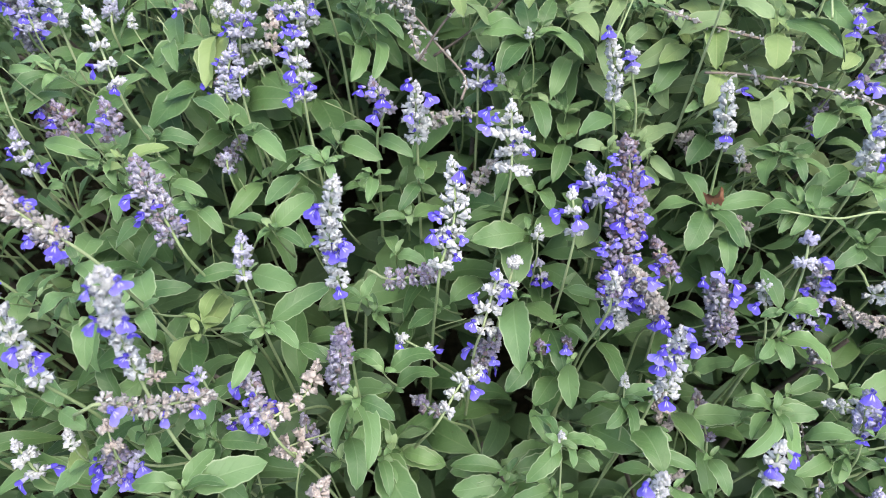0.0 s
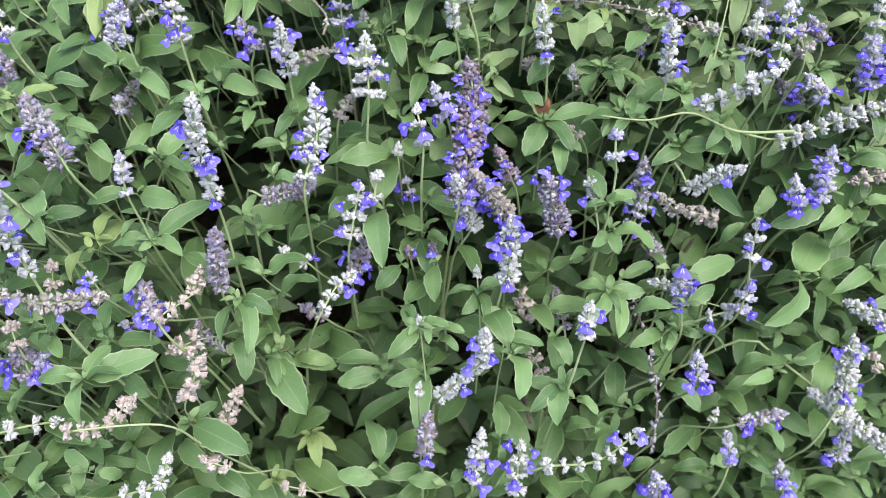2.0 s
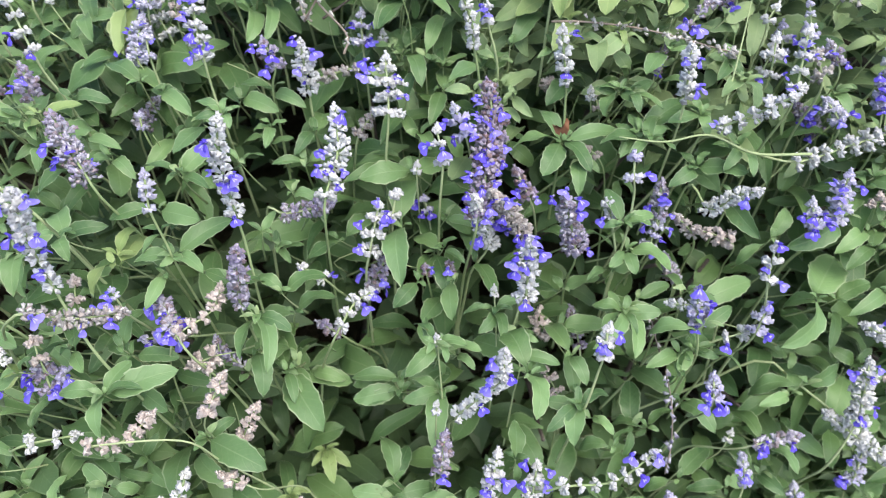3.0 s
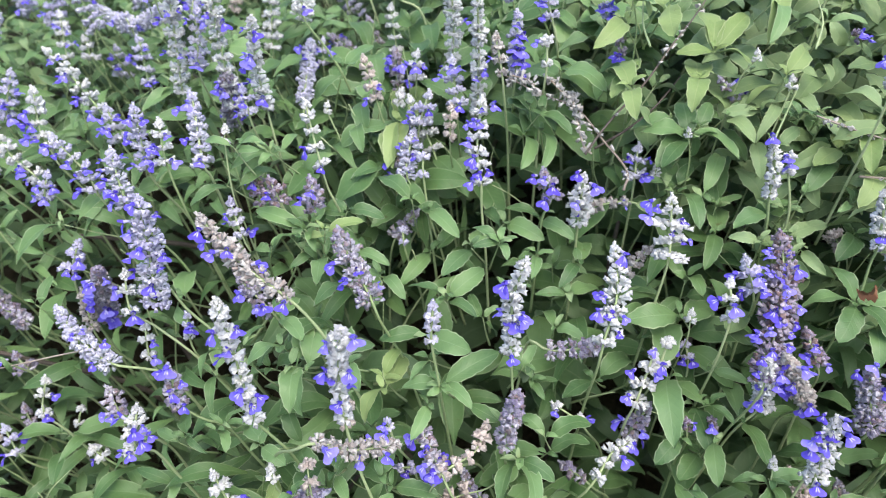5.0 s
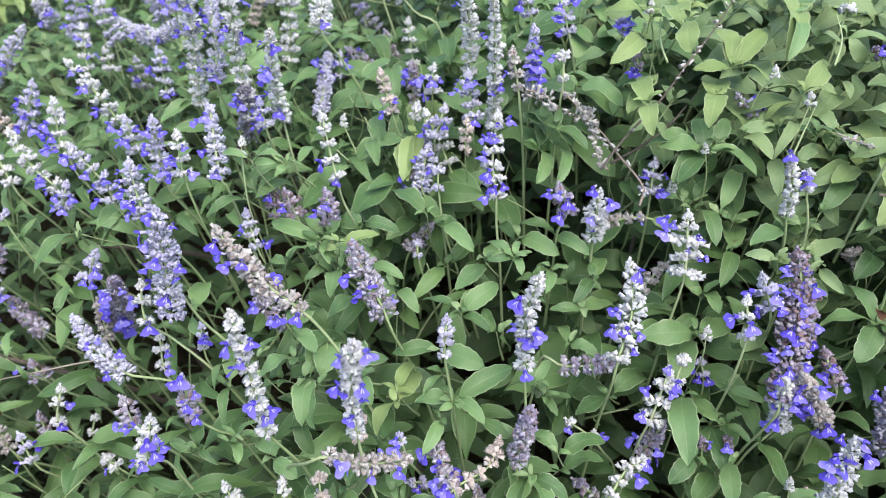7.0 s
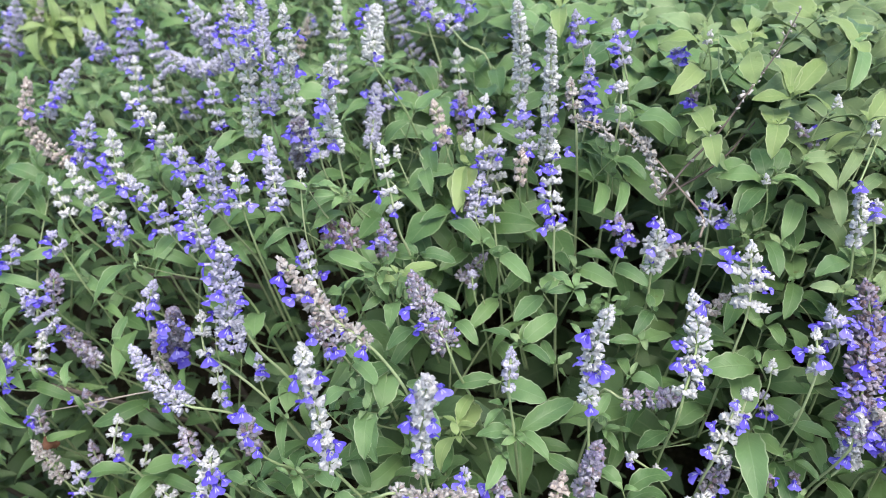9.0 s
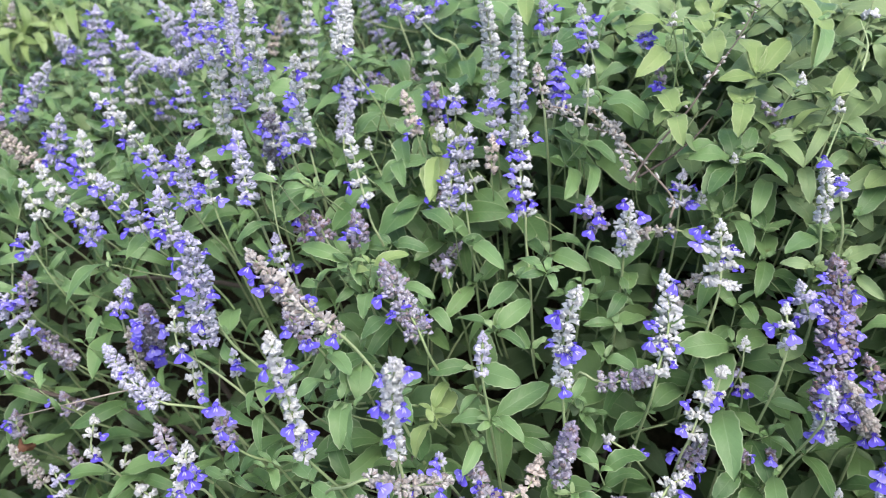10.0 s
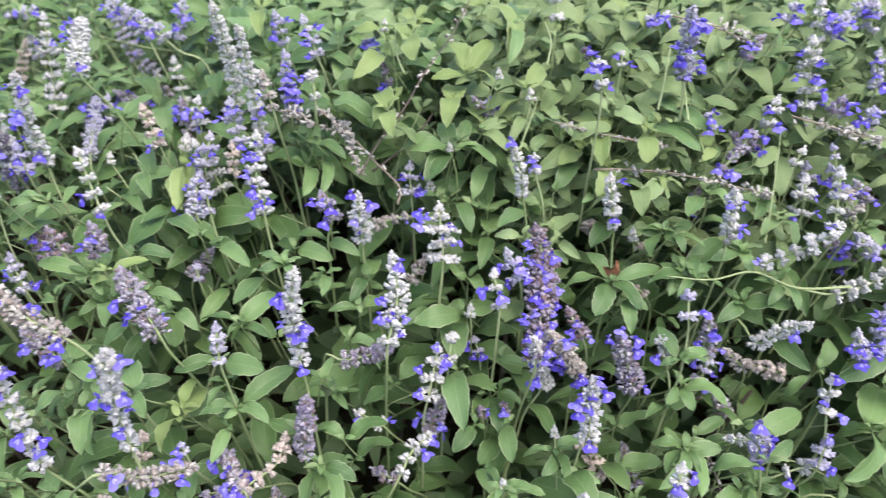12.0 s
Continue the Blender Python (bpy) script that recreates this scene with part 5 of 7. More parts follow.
spike('white', 0.2, 0.0130, [(0.2476, 0.5550, 0.9112), (0.2333, 0.5545, 0.9073)])
spike('white', 0, 0.0071, [(0.1126, 0.3406, 0.6642), (0.1130, 0.3393, 0.6595)], [(0.1154, 0.3371, 0.6068)])
spike('white', 0, 0.0068, [(0.0696, 0.3032, 0.6547), (0.0698, 0.3021, 0.6502)], [(0.0722, 0.2996, 0.5997)])
spike('white', 0, 0.0081, [(0.1229, 0.5010, 0.8676), (0.1230, 0.5000, 0.8621)], [(0.1172, 0.5038, 0.8240)])
spike('white', 0, 0.0066, [(0.0116, 0.5319, 0.9214), (0.0106, 0.5311, 0.9160)], [(0.0171, 0.5374, 0.8912)])
spike('white', 0, 0.0066, [(0.0989, 0.5121, 0.8826), (0.0992, 0.5113, 0.8781)], [(0.0918, 0.5190, 0.8602)])
spike('white', 0, 0.0053, [(0.0563, 0.4903, 0.8316), (0.0567, 0.4895, 0.8275)], [(0.0618, 0.4962, 0.8031)])
spike('white', 0, 0.0081, [(0.0403, 0.5067, 0.7943), (0.0401, 0.5056, 0.7892)], [(0.0465, 0.5130, 0.7662)])
spike('pink', 0, 0.0081, [(0.1899, 0.4124, 0.7348), (0.1962, 0.4111, 0.7291)])
spike('lilac', 0.35, 0.0200, [(-0.2380, 0.6716, 0.9313), (-0.2269, 0.6695, 0.9161), (-0.2127, 0.6683, 0.9080), (-0.1951, 0.6662, 0.8945)], [(-0.1838, 0.6740, 0.8793), (-0.1659, 0.6822, 0.8675)])
spike('lilac', 0.15, 0.0218, [(-0.3162, 0.9021, 0.8985), (-0.3053, 0.8974, 0.8652), (-0.2906, 0.8922, 0.8310), (-0.2728, 0.8892, 0.8132)])
spike('lilac', 0.5, 0.0166, [(-0.4009, 0.8248, 0.9001), (-0.3728, 0.8253, 0.9036)])
spike('grey', 0.3, 0.0128, [(-0.2557, 0.6883, 0.8402), (-0.2329, 0.6862, 0.8269)])
spike('lilac', 0.4, 0.0115, [(-0.2595, 0.6673, 0.8408), (-0.2591, 0.6638, 0.8209)])
spike('grey', 0.15, 0.0125, [(-0.2281, 0.7331, 0.8460), (-0.2181, 0.7294, 0.8236)])
spike('grey', 0.3, 0.0124, [(-0.1855, 0.6500, 0.8376), (-0.1841, 0.6439, 0.8027)])
spike('lilac', 0.2, 0.0111, [(-0.1911, 0.7470, 0.9175), (-0.1997, 0.7417, 0.8820)])
spike('dark', 0.4, 0.0099, [(0.0086, 0.5762, 0.8785), (0.0123, 0.5735, 0.8627)])
spike('pink', 0, 0.0139, [(-0.4019, 0.8507, 0.8658), (-0.4150, 0.8448, 0.8283)])
spike('lilac', 0.6, 0.0108, [(0.3395, 0.5219, 0.9188), (0.3356, 0.5205, 0.9103)])
spike('lilac', 0.5, 0.0123, [(0.3842, 0.5181, 0.9085), (0.3681, 0.5176, 0.9048)])
spike('lilac', 0.2, 0.0130, [(0.4057, 0.5233, 0.9222), (0.3903, 0.5217, 0.9121), (0.3729, 0.5194, 0.8976)])
spike('lilac', 0.4, 0.0106, [(0.3968, 0.4885, 0.8867), (0.3973, 0.4844, 0.8631)])
spike('lilac', 0.25, 0.0092, [(0.3477, 0.4457, 0.8262), (0.3514, 0.4425, 0.8098)])
spike('grey', 0.25, 0.0094, [(0.2777, 0.4582, 0.8250), (0.2671, 0.4554, 0.8104)], [(0.2679, 0.4654, 0.8020)])
spike('white', 0, 0.0100, [(0.3261, 0.4503, 0.8233), (0.3213, 0.4486, 0.8142)], [(0.3248, 0.4566, 0.7969)])
spike('lilac', 0.4, 0.0091, [(0.2309, 0.5480, 0.9107), (0.2358, 0.5477, 0.9084)])
spike('lilac', 0.25, 0.0155, [(-0.4069, 0.6575, 0.9216), (-0.4110, 0.6516, 0.8835)])
spike('lilac', 0.25, 0.0160, [(-0.3976, 0.7104, 0.9129), (-0.3757, 0.6504, 0.8759)])
spike('lilac', 0.2, 0.0172, [(-0.4175, 0.9051, 0.8641), (-0.4130, 0.9012, 0.8403)])
spike('dry', 0, 0.0136, [(-0.7902, 0.9062, 0.8795), (-0.7978, 0.9023, 0.8545)])
spike('lilac', 0.2, 0.0116, [(-0.4632, 0.6824, 0.8568), (-0.4582, 0.6805, 0.8457)])
spike('dark', 0.35, 0.0077, [(0.0647, 0.3810, 0.6561), (0.0657, 0.3796, 0.6503)])
spike('dark', 0.35, 0.0078, [(0.0836, 0.3858, 0.6539), (0.0847, 0.3843, 0.6480)])
spike('lilac', 0.4, 0.0062, [(-0.1319, 0.2982, 0.7118), (-0.1304, 0.2970, 0.7075)])
spike('dark', 0.5, 0.0072, [(0.1832, 0.5701, 0.8833), (0.1867, 0.5695, 0.8794)])
spike('lilac', 0.7, 0.0064, [(0.2551, 0.4692, 0.8502), (0.2601, 0.4672, 0.8401)])
spike('white', 0.5, 0.0128, [(-0.0268, 0.3771, 0.6637), (-0.0119, 0.3720, 0.6573)])
spike('lilac', 0.6, 0.0108, [(-0.1290, 0.3142, 0.6559), (-0.1113, 0.3190, 0.6541)])
spike('grey', 0, 0.0090, [(-0.0890, 0.3367, 0.6313), (-0.0823, 0.3302, 0.6238), (-0.0721, 0.3254, 0.6176)])
spike('grey', 0, 0.0111, [(-0.0191, 0.3703, 0.6137), (-0.0047, 0.3650, 0.6082)])
spike('pink', 0, 0.0144, [(0.1510, 0.3792, 0.5987), (0.1614, 0.3686, 0.5929)])
spike('grey', 0, 0.0122, [(0.1832, 0.3888, 0.5990), (0.1871, 0.3661, 0.5799)])
spike('grey', 0.1, 0.0131, [(0.2564, 0.3916, 0.6413), (0.2625, 0.3797, 0.6330)])
spike('dry', 0.1, 0.0105, [(-0.0127, 0.4884, 0.7660), (0.0024, 0.4902, 0.7695), (0.0190, 0.4912, 0.7724)])
spike('white', 0, 0.0139, [(-0.1677, 0.5726, 0.8229), (-0.1691, 0.5703, 0.8169)])
spike('pink', 0.05, 0.0108, [(0.1684, 0.4751, 0.7608), (0.1713, 0.4702, 0.7533)])
spike('pink', 0.0, 0.0108, [(0.2023, 0.4621, 0.7567), (0.2054, 0.4556, 0.7472)])
spike('grey', 0.5, 0.0163, [(-0.2541, 0.3918, 0.7451), (-0.2328, 0.3860, 0.7248)])
spike('lilac', 0.3, 0.0129, [(-0.2743, 0.4410, 0.7804), (-0.2661, 0.4327, 0.7593)])
spike('lilac', 0.2, 0.0095, [(-0.2984, 0.3885, 0.7126), (-0.2954, 0.3806, 0.7003)])
spike('lilac', 0.1, 0.0088, [(-0.1510, 0.4708, 0.7482), (-0.1497, 0.4666, 0.7405)])
spike('white', 0.2, 0.0124, [(-0.3732, 0.3463, 0.6126), (-0.3665, 0.3456, 0.6073)])
spike('grey', 0.2, 0.0183, [(-0.4737, 0.4159, 0.6388), (-0.4665, 0.4137, 0.6292)])
spike('grey', 0.0, 0.0151, [(-0.4908, 0.4342, 0.6768), (-0.4711, 0.4372, 0.6588)])
spike('lilac', 0.5, 0.0166, [(-0.5444, 0.4680, 0.7537), (-0.5454, 0.4577, 0.7373)])
spike('white', 0, 0.0084, [(0.0621, 0.4106, 0.7280), (0.0614, 0.4082, 0.7237)])
spike('white', 0, 0.0088, [(0.1957, 0.4463, 0.7657), (0.1956, 0.4439, 0.7604)])
spike('pink', 0, 0.0153, [(0.1543, 0.3420, 0.5792), (0.1625, 0.3289, 0.5680)])
spike('pink', 0, 0.0128, [(0.1452, 0.3843, 0.6108), (0.1546, 0.3794, 0.6069)])
spike('pink', 0, 0.0121, [(0.1684, 0.4813, 0.7541), (0.1763, 0.4778, 0.7494)])
spike('pink', 0, 0.0149, [(-0.0993, 0.3057, 0.6368), (-0.0857, 0.3127, 0.6385)])
spike('grey', 0, 0.0111, [(-0.0872, 0.3315, 0.6352), (-0.0849, 0.3249, 0.6269)])
spike('lilac', 0.6, 0.0141, [(-0.1861, 0.2820, 0.6618), (-0.1742, 0.2836, 0.6550)])
spike('white', 0, 0.0074, [(0.1288, 0.3195, 0.6269), (0.1292, 0.3162, 0.6233)])
spike('grey', 0, 0.0122, [(0.2570, 0.3966, 0.6429), (0.2603, 0.3869, 0.6318)])
spike('white', 0, 0.0090, [(0.3077, 0.3204, 0.5180), (0.3044, 0.3165, 0.5131)])
spike('lilac', 0.7, 0.0090, [(0.0669, 0.4312, 0.6861), (0.0691, 0.4265, 0.6784)])
spike('white', 0.1, 0.0118, [(0.3289, 0.4463, 0.7957), (0.3229, 0.4420, 0.7778)])
spike('lilac', 0.4, 0.0182, [(0.3573, 0.4588, 0.8035), (0.3637, 0.4481, 0.7880)])
spike('grey', 0.2, 0.0150, [(0.2910, 0.4933, 0.8247), (0.3025, 0.4845, 0.8162)])

# ---- leafy shoots in front ----
shoot((-0.1306, 0.4748, 0.7652), [(-0.1711, 0.5037, 0.7762), (-0.1037, 0.4475, 0.7568)])
shoot((-0.0483, 0.5134, 0.8172), [(-0.0473, 0.4736, 0.8020)])
shoot((-0.0488, 0.5069, 0.8357), [(-0.0256, 0.4886, 0.8252)])
shoot((-0.0451, 0.4728, 0.7629), [(-0.0721, 0.4809, 0.7665), (-0.0193, 0.4534, 0.7571)])
shoot((-0.0724, 0.4762, 0.7559), [(-0.0408, 0.4598, 0.7523)])
shoot((-0.0470, 0.4466, 0.7478), [(-0.0494, 0.4238, 0.7396), (-0.0601, 0.4431, 0.7447)])
shoot((-0.0726, 0.4138, 0.7743), [(-0.0911, 0.4090, 0.7730), (-0.0603, 0.4191, 0.7762), (-0.0665, 0.4011, 0.7676), (-0.0929, 0.4237, 0.7790)])
shoot((-0.1671, 0.5596, 0.8029), [(-0.1633, 0.5065, 0.7836)], True)
shoot((-0.2036, 0.5834, 0.8136), [(-0.1908, 0.5402, 0.7948)])
shoot((-0.2466, 0.4623, 0.8132), [(-0.2757, 0.4648, 0.8141), (-0.2751, 0.4504, 0.8030), (-0.2522, 0.4497, 0.8071), (-0.2352, 0.4645, 0.8123)])
shoot((-0.2128, 0.4206, 0.7730), [(-0.2526, 0.4353, 0.7789)])
shoot((-0.2323, 0.4044, 0.7658), [(-0.2138, 0.4154, 0.7687)])
shoot((-0.2108, 0.4250, 0.7517), [(-0.2242, 0.4122, 0.7447)])
shoot((-0.1880, 0.4490, 0.7740), [(-0.1596, 0.4483, 0.7701)])
shoot((-0.1925, 0.4036, 0.7818), [(-0.1677, 0.4178, 0.7831)], True)
shoot((-0.2111, 0.4296, 0.7718), [(-0.2018, 0.4082, 0.7616)])
shoot((-0.1947, 0.4086, 0.7581), [(-0.1964, 0.3845, 0.7486)])
shoot((-0.1765, 0.3956, 0.7427), [(-0.1970, 0.3757, 0.7373)])
shoot((-0.1787, 0.4318, 0.7499), [(-0.1521, 0.4226, 0.7447)])
shoot((-0.1564, 0.4094, 0.7444), [(-0.1360, 0.3941, 0.7352), (-0.1725, 0.4074, 0.7447)])
shoot((-0.1076, 0.3997, 0.7345), [(-0.1368, 0.4094, 0.7367), (-0.0838, 0.4244, 0.7457), (-0.0855, 0.3867, 0.7297), (-0.1156, 0.3898, 0.7318), (-0.1034, 0.4186, 0.7428)])
shoot((-0.0943, 0.4386, 0.7545), [(-0.1130, 0.4128, 0.7444)])
shoot((-0.1313, 0.4826, 0.7229), [(-0.1519, 0.4541, 0.7071)])
shoot((-0.0818, 0.3943, 0.7243), [(-0.0924, 0.4110, 0.7326)])
shoot((-0.0151, 0.4521, 0.7382), [(-0.0296, 0.4284, 0.7303)])
shoot((-0.0534, 0.4629, 0.7250), [(-0.0730, 0.4609, 0.7261), (-0.0334, 0.4629, 0.7273), (-0.0525, 0.4825, 0.7322)])
shoot((-0.0226, 0.4283, 0.7259), [(-0.0465, 0.4244, 0.7262)])
shoot((-0.0661, 0.4075, 0.7392), [(-0.0487, 0.4148, 0.7389)])
shoot((0.0593, 0.4944, 0.8239), [(0.0243, 0.5004, 0.8249), (0.0382, 0.4708, 0.8098), (0.0815, 0.4989, 0.8261), (0.0446, 0.5146, 0.8325), (0.0572, 0.5308, 0.8382)])
shoot((0.0666, 0.5029, 0.8306), [(0.0760, 0.5266, 0.8403)])
shoot((0.0826, 0.5417, 0.8091), [(0.1075, 0.5175, 0.7972)])
shoot((0.0882, 0.5135, 0.8367), [(0.1150, 0.5130, 0.8350)])
shoot((0.0553, 0.4919, 0.7806), [(0.0684, 0.4565, 0.7689)])
shoot((0.0473, 0.4938, 0.7861), [(0.0297, 0.4946, 0.7878)])
shoot((0.0560, 0.5009, 0.7830), [(0.0691, 0.5192, 0.7924)])
shoot((0.0870, 0.4971, 0.7688), [(0.0997, 0.5428, 0.7917), (0.0711, 0.5065, 0.7741), (0.1073, 0.5051, 0.7747), (0.0885, 0.5181, 0.7778)])
shoot((0.0845, 0.4744, 0.7590), [(0.0736, 0.4441, 0.7428)])
shoot((0.1142, 0.4654, 0.7823), [(0.0888, 0.4484, 0.7755)])
shoot((0.1068, 0.4426, 0.7703), [(0.0849, 0.4441, 0.7711)])
shoot((0.1361, 0.4681, 0.7952), [(0.1668, 0.5009, 0.8066)])
shoot((0.1255, 0.4623, 0.7850), [(0.1099, 0.4734, 0.7890), (0.1385, 0.4626, 0.7836)])
shoot((0.1285, 0.4534, 0.7697), [(0.1580, 0.4685, 0.7726)])
shoot((0.1367, 0.4477, 0.7623), [(0.1491, 0.4254, 0.7557)])
shoot((0.1288, 0.4431, 0.7584), [(0.1396, 0.4276, 0.7502)])
shoot((0.1648, 0.4908, 0.8234), [(0.1407, 0.4731, 0.8147)], True)
shoot((0.1479, 0.5044, 0.8432), [(0.1547, 0.4812, 0.8342)])
shoot((0.1265, 0.5063, 0.8390), [(0.1519, 0.5018, 0.8384)])
shoot((0.1765, 0.4853, 0.8365), [(0.1683, 0.4466, 0.8214)], True)
shoot((0.2060, 0.4579, 0.8422), [(0.1957, 0.4275, 0.8290)], True)
shoot((0.2212, 0.4760, 0.8433), [(0.2441, 0.4441, 0.8278)], True)
shoot((0.2639, 0.4647, 0.8272), [(0.2476, 0.4507, 0.8198)], True)
shoot((0.1797, 0.4692, 0.8105), [(0.1629, 0.4407, 0.7996)], True)
shoot((0.1823, 0.4769, 0.7620), [(0.1629, 0.4488, 0.7530)])
shoot((0.1666, 0.4578, 0.7958), [(0.1538, 0.4482, 0.7923)])
shoot((0.1862, 0.4528, 0.8076), [(0.2014, 0.4420, 0.8028)])
shoot((0.2120, 0.4518, 0.8100), [(0.2149, 0.4376, 0.8030)], True)
shoot((0.2445, 0.4364, 0.7863), [(0.2670, 0.4453, 0.7898)])
shoot((0.1696, 0.4154, 0.7406), [(0.1318, 0.4087, 0.7384), (0.1513, 0.3865, 0.7277), (0.2180, 0.4220, 0.7365), (0.1869, 0.3886, 0.7283), (0.1564, 0.4410, 0.7532), (0.2118, 0.4445, 0.7482)])
shoot((0.2124, 0.4269, 0.7728), [(0.1947, 0.4335, 0.7738), (0.2270, 0.4139, 0.7683), (0.1969, 0.4023, 0.7650), (0.2188, 0.4379, 0.7776), (0.2254, 0.4291, 0.7740)])
shoot((0.2257, 0.4092, 0.7470), [(0.2071, 0.3938, 0.7396), (0.2428, 0.4020, 0.7428), (0.2104, 0.4228, 0.7489), (0.2468, 0.4281, 0.7541), (0.2202, 0.4262, 0.7553), (0.2659, 0.4399, 0.7559)])
shoot((0.2738, 0.4165, 0.7608), [(0.2692, 0.3988, 0.7550)])
shoot((0.0569, 0.4230, 0.7181), [(0.0179, 0.4129, 0.7168)])
shoot((-0.1049, 0.3439, 0.7040), [(-0.0688, 0.3689, 0.7147), (-0.1303, 0.3367, 0.7041), (-0.0826, 0.3257, 0.7009), (-0.1137, 0.3345, 0.7016)])
shoot((-0.1146, 0.3556, 0.7143), [(-0.1250, 0.3418, 0.7075)])
shoot((-0.1176, 0.3697, 0.7248), [(-0.1496, 0.3634, 0.7224), (-0.0860, 0.3562, 0.7232)])
shoot((-0.1123, 0.3355, 0.6941), [(-0.1206, 0.3098, 0.6850)])
shoot((-0.1443, 0.3480, 0.7031), [(-0.1372, 0.3722, 0.7090)], True)
shoot((-0.1413, 0.3311, 0.7081), [(-0.1478, 0.3051, 0.7007)], True)
shoot((-0.1556, 0.3048, 0.7483), [(-0.1449, 0.2873, 0.7418)])
shoot((-0.1934, 0.3323, 0.7164), [(-0.1852, 0.2998, 0.7081)])
shoot((-0.2463, 0.3604, 0.7105), [(-0.2340, 0.3770, 0.7172)])
shoot((-0.2321, 0.3443, 0.7062), [(-0.2242, 0.3618, 0.7114)])
shoot((-0.1814, 0.3617, 0.7115), [(-0.1533, 0.3679, 0.7142)])
shoot((-0.1376, 0.2977, 0.6631), [(-0.1265, 0.3249, 0.6735)])
shoot((-0.1309, 0.2945, 0.6596), [(-0.1003, 0.2932, 0.6564)])
shoot((-0.1643, 0.2869, 0.6732), [(-0.1532, 0.2720, 0.6675)])
shoot((-0.2154, 0.2962, 0.6834), [(-0.1946, 0.2848, 0.6801)])
shoot((-0.2057, 0.2691, 0.6570), [(-0.2063, 0.2926, 0.6596)], True)
shoot((-0.1832, 0.2602, 0.6820), [(-0.1952, 0.2413, 0.6791)])
shoot((-0.0519, 0.3204, 0.6661), [(-0.0614, 0.2915, 0.6535), (-0.0423, 0.2773, 0.6538), (-0.0658, 0.3323, 0.6684), (-0.0279, 0.3081, 0.6612), (-0.0593, 0.3272, 0.6673)])
shoot((-0.0352, 0.3307, 0.6766), [(-0.0048, 0.3448, 0.6786), (-0.0530, 0.3488, 0.6797)])
shoot((-0.0324, 0.3504, 0.6438), [(-0.0023, 0.3612, 0.6458)])
shoot((-0.0589, 0.3289, 0.6253), [(-0.0530, 0.2951, 0.6132)])
shoot((-0.0349, 0.3328, 0.6045), [(-0.0212, 0.3060, 0.5931)])
shoot((-0.0410, 0.3260, 0.6071), [(-0.0334, 0.3023, 0.5981)])
shoot((-0.0349, 0.3356, 0.6067), [(-0.0053, 0.3469, 0.6047)])
shoot((-0.0298, 0.3615, 0.5703), [(-0.0016, 0.3525, 0.5691)])
shoot((-0.0644, 0.3112, 0.6223), [(-0.0866, 0.2963, 0.6224)])
shoot((0.0000, 0.3975, 0.6734), [(-0.0232, 0.3812, 0.6675)])
shoot((-0.0461, 0.3951, 0.6703), [(-0.0263, 0.3968, 0.6704), (-0.0712, 0.4051, 0.6696), (-0.0352, 0.3808, 0.6653)])
shoot((-0.0638, 0.3254, 0.6923), [(-0.0856, 0.3391, 0.6931)])
shoot((-0.0519, 0.3790, 0.6954), [(-0.0437, 0.3959, 0.7030)])
shoot((-0.0309, 0.4041, 0.7130), [(-0.0106, 0.3969, 0.7090)])
shoot((0.0492, 0.3861, 0.6897), [(0.0469, 0.3320, 0.6758)])
shoot((0.0594, 0.3651, 0.6548), [(0.0400, 0.3452, 0.6464)])
shoot((0.0421, 0.3273, 0.5914), [(0.0049, 0.3349, 0.5878)])
shoot((0.0415, 0.3232, 0.5850), [(0.0060, 0.3206, 0.5797)])
shoot((0.0680, 0.3011, 0.6501), [(0.0542, 0.3204, 0.6517), (0.0626, 0.3241, 0.6550), (0.0746, 0.2845, 0.6473), (0.0471, 0.2796, 0.6410), (0.0901, 0.3004, 0.6479)])
shoot((0.0779, 0.3197, 0.6280), [(0.1021, 0.3159, 0.6272)])
shoot((0.0840, 0.3193, 0.6204), [(0.0963, 0.3060, 0.6180)])
shoot((0.0781, 0.3789, 0.6283), [(0.0604, 0.3540, 0.6243)])
shoot((0.0848, 0.3713, 0.6488), [(0.0826, 0.3403, 0.6362)])
shoot((0.0732, 0.4036, 0.6531), [(0.0812, 0.3666, 0.6404)])
shoot((0.0790, 0.3844, 0.6696), [(0.0947, 0.3728, 0.6635)])
shoot((0.1028, 0.3841, 0.6573), [(0.1146, 0.3505, 0.6487)])
shoot((0.0830, 0.4088, 0.6813), [(0.1072, 0.4013, 0.6775)])
shoot((0.1133, 0.3402, 0.6441), [(0.1390, 0.3505, 0.6436), (0.0904, 0.3407, 0.6410), (0.1160, 0.3140, 0.6373), (0.0993, 0.3195, 0.6411)])
shoot((0.1313, 0.3290, 0.6277), [(0.1441, 0.3225, 0.6274), (0.1241, 0.3194, 0.6257)])
shoot((0.1332, 0.3256, 0.6104), [(0.1552, 0.3189, 0.6102)])
shoot((0.1348, 0.3095, 0.6109), [(0.1081, 0.3161, 0.6081)])
shoot((0.2052, 0.3624, 0.6014), [(0.1681, 0.3631, 0.6025)])
shoot((0.1693, 0.3205, 0.6137), [(0.1754, 0.2952, 0.6075)])
shoot((0.2019, 0.3560, 0.6633), [(0.1814, 0.3471, 0.6620)])
shoot((0.2031, 0.3501, 0.7092), [(0.1963, 0.3784, 0.7205), (0.2263, 0.3557, 0.7099), (0.1919, 0.3661, 0.7125), (0.1880, 0.3465, 0.7078), (0.2226, 0.3470, 0.7083)])
shoot((0.2139, 0.3650, 0.6744), [(0.2156, 0.3432, 0.6682), (0.2434, 0.3489, 0.6652), (0.1969, 0.3492, 0.6716)])
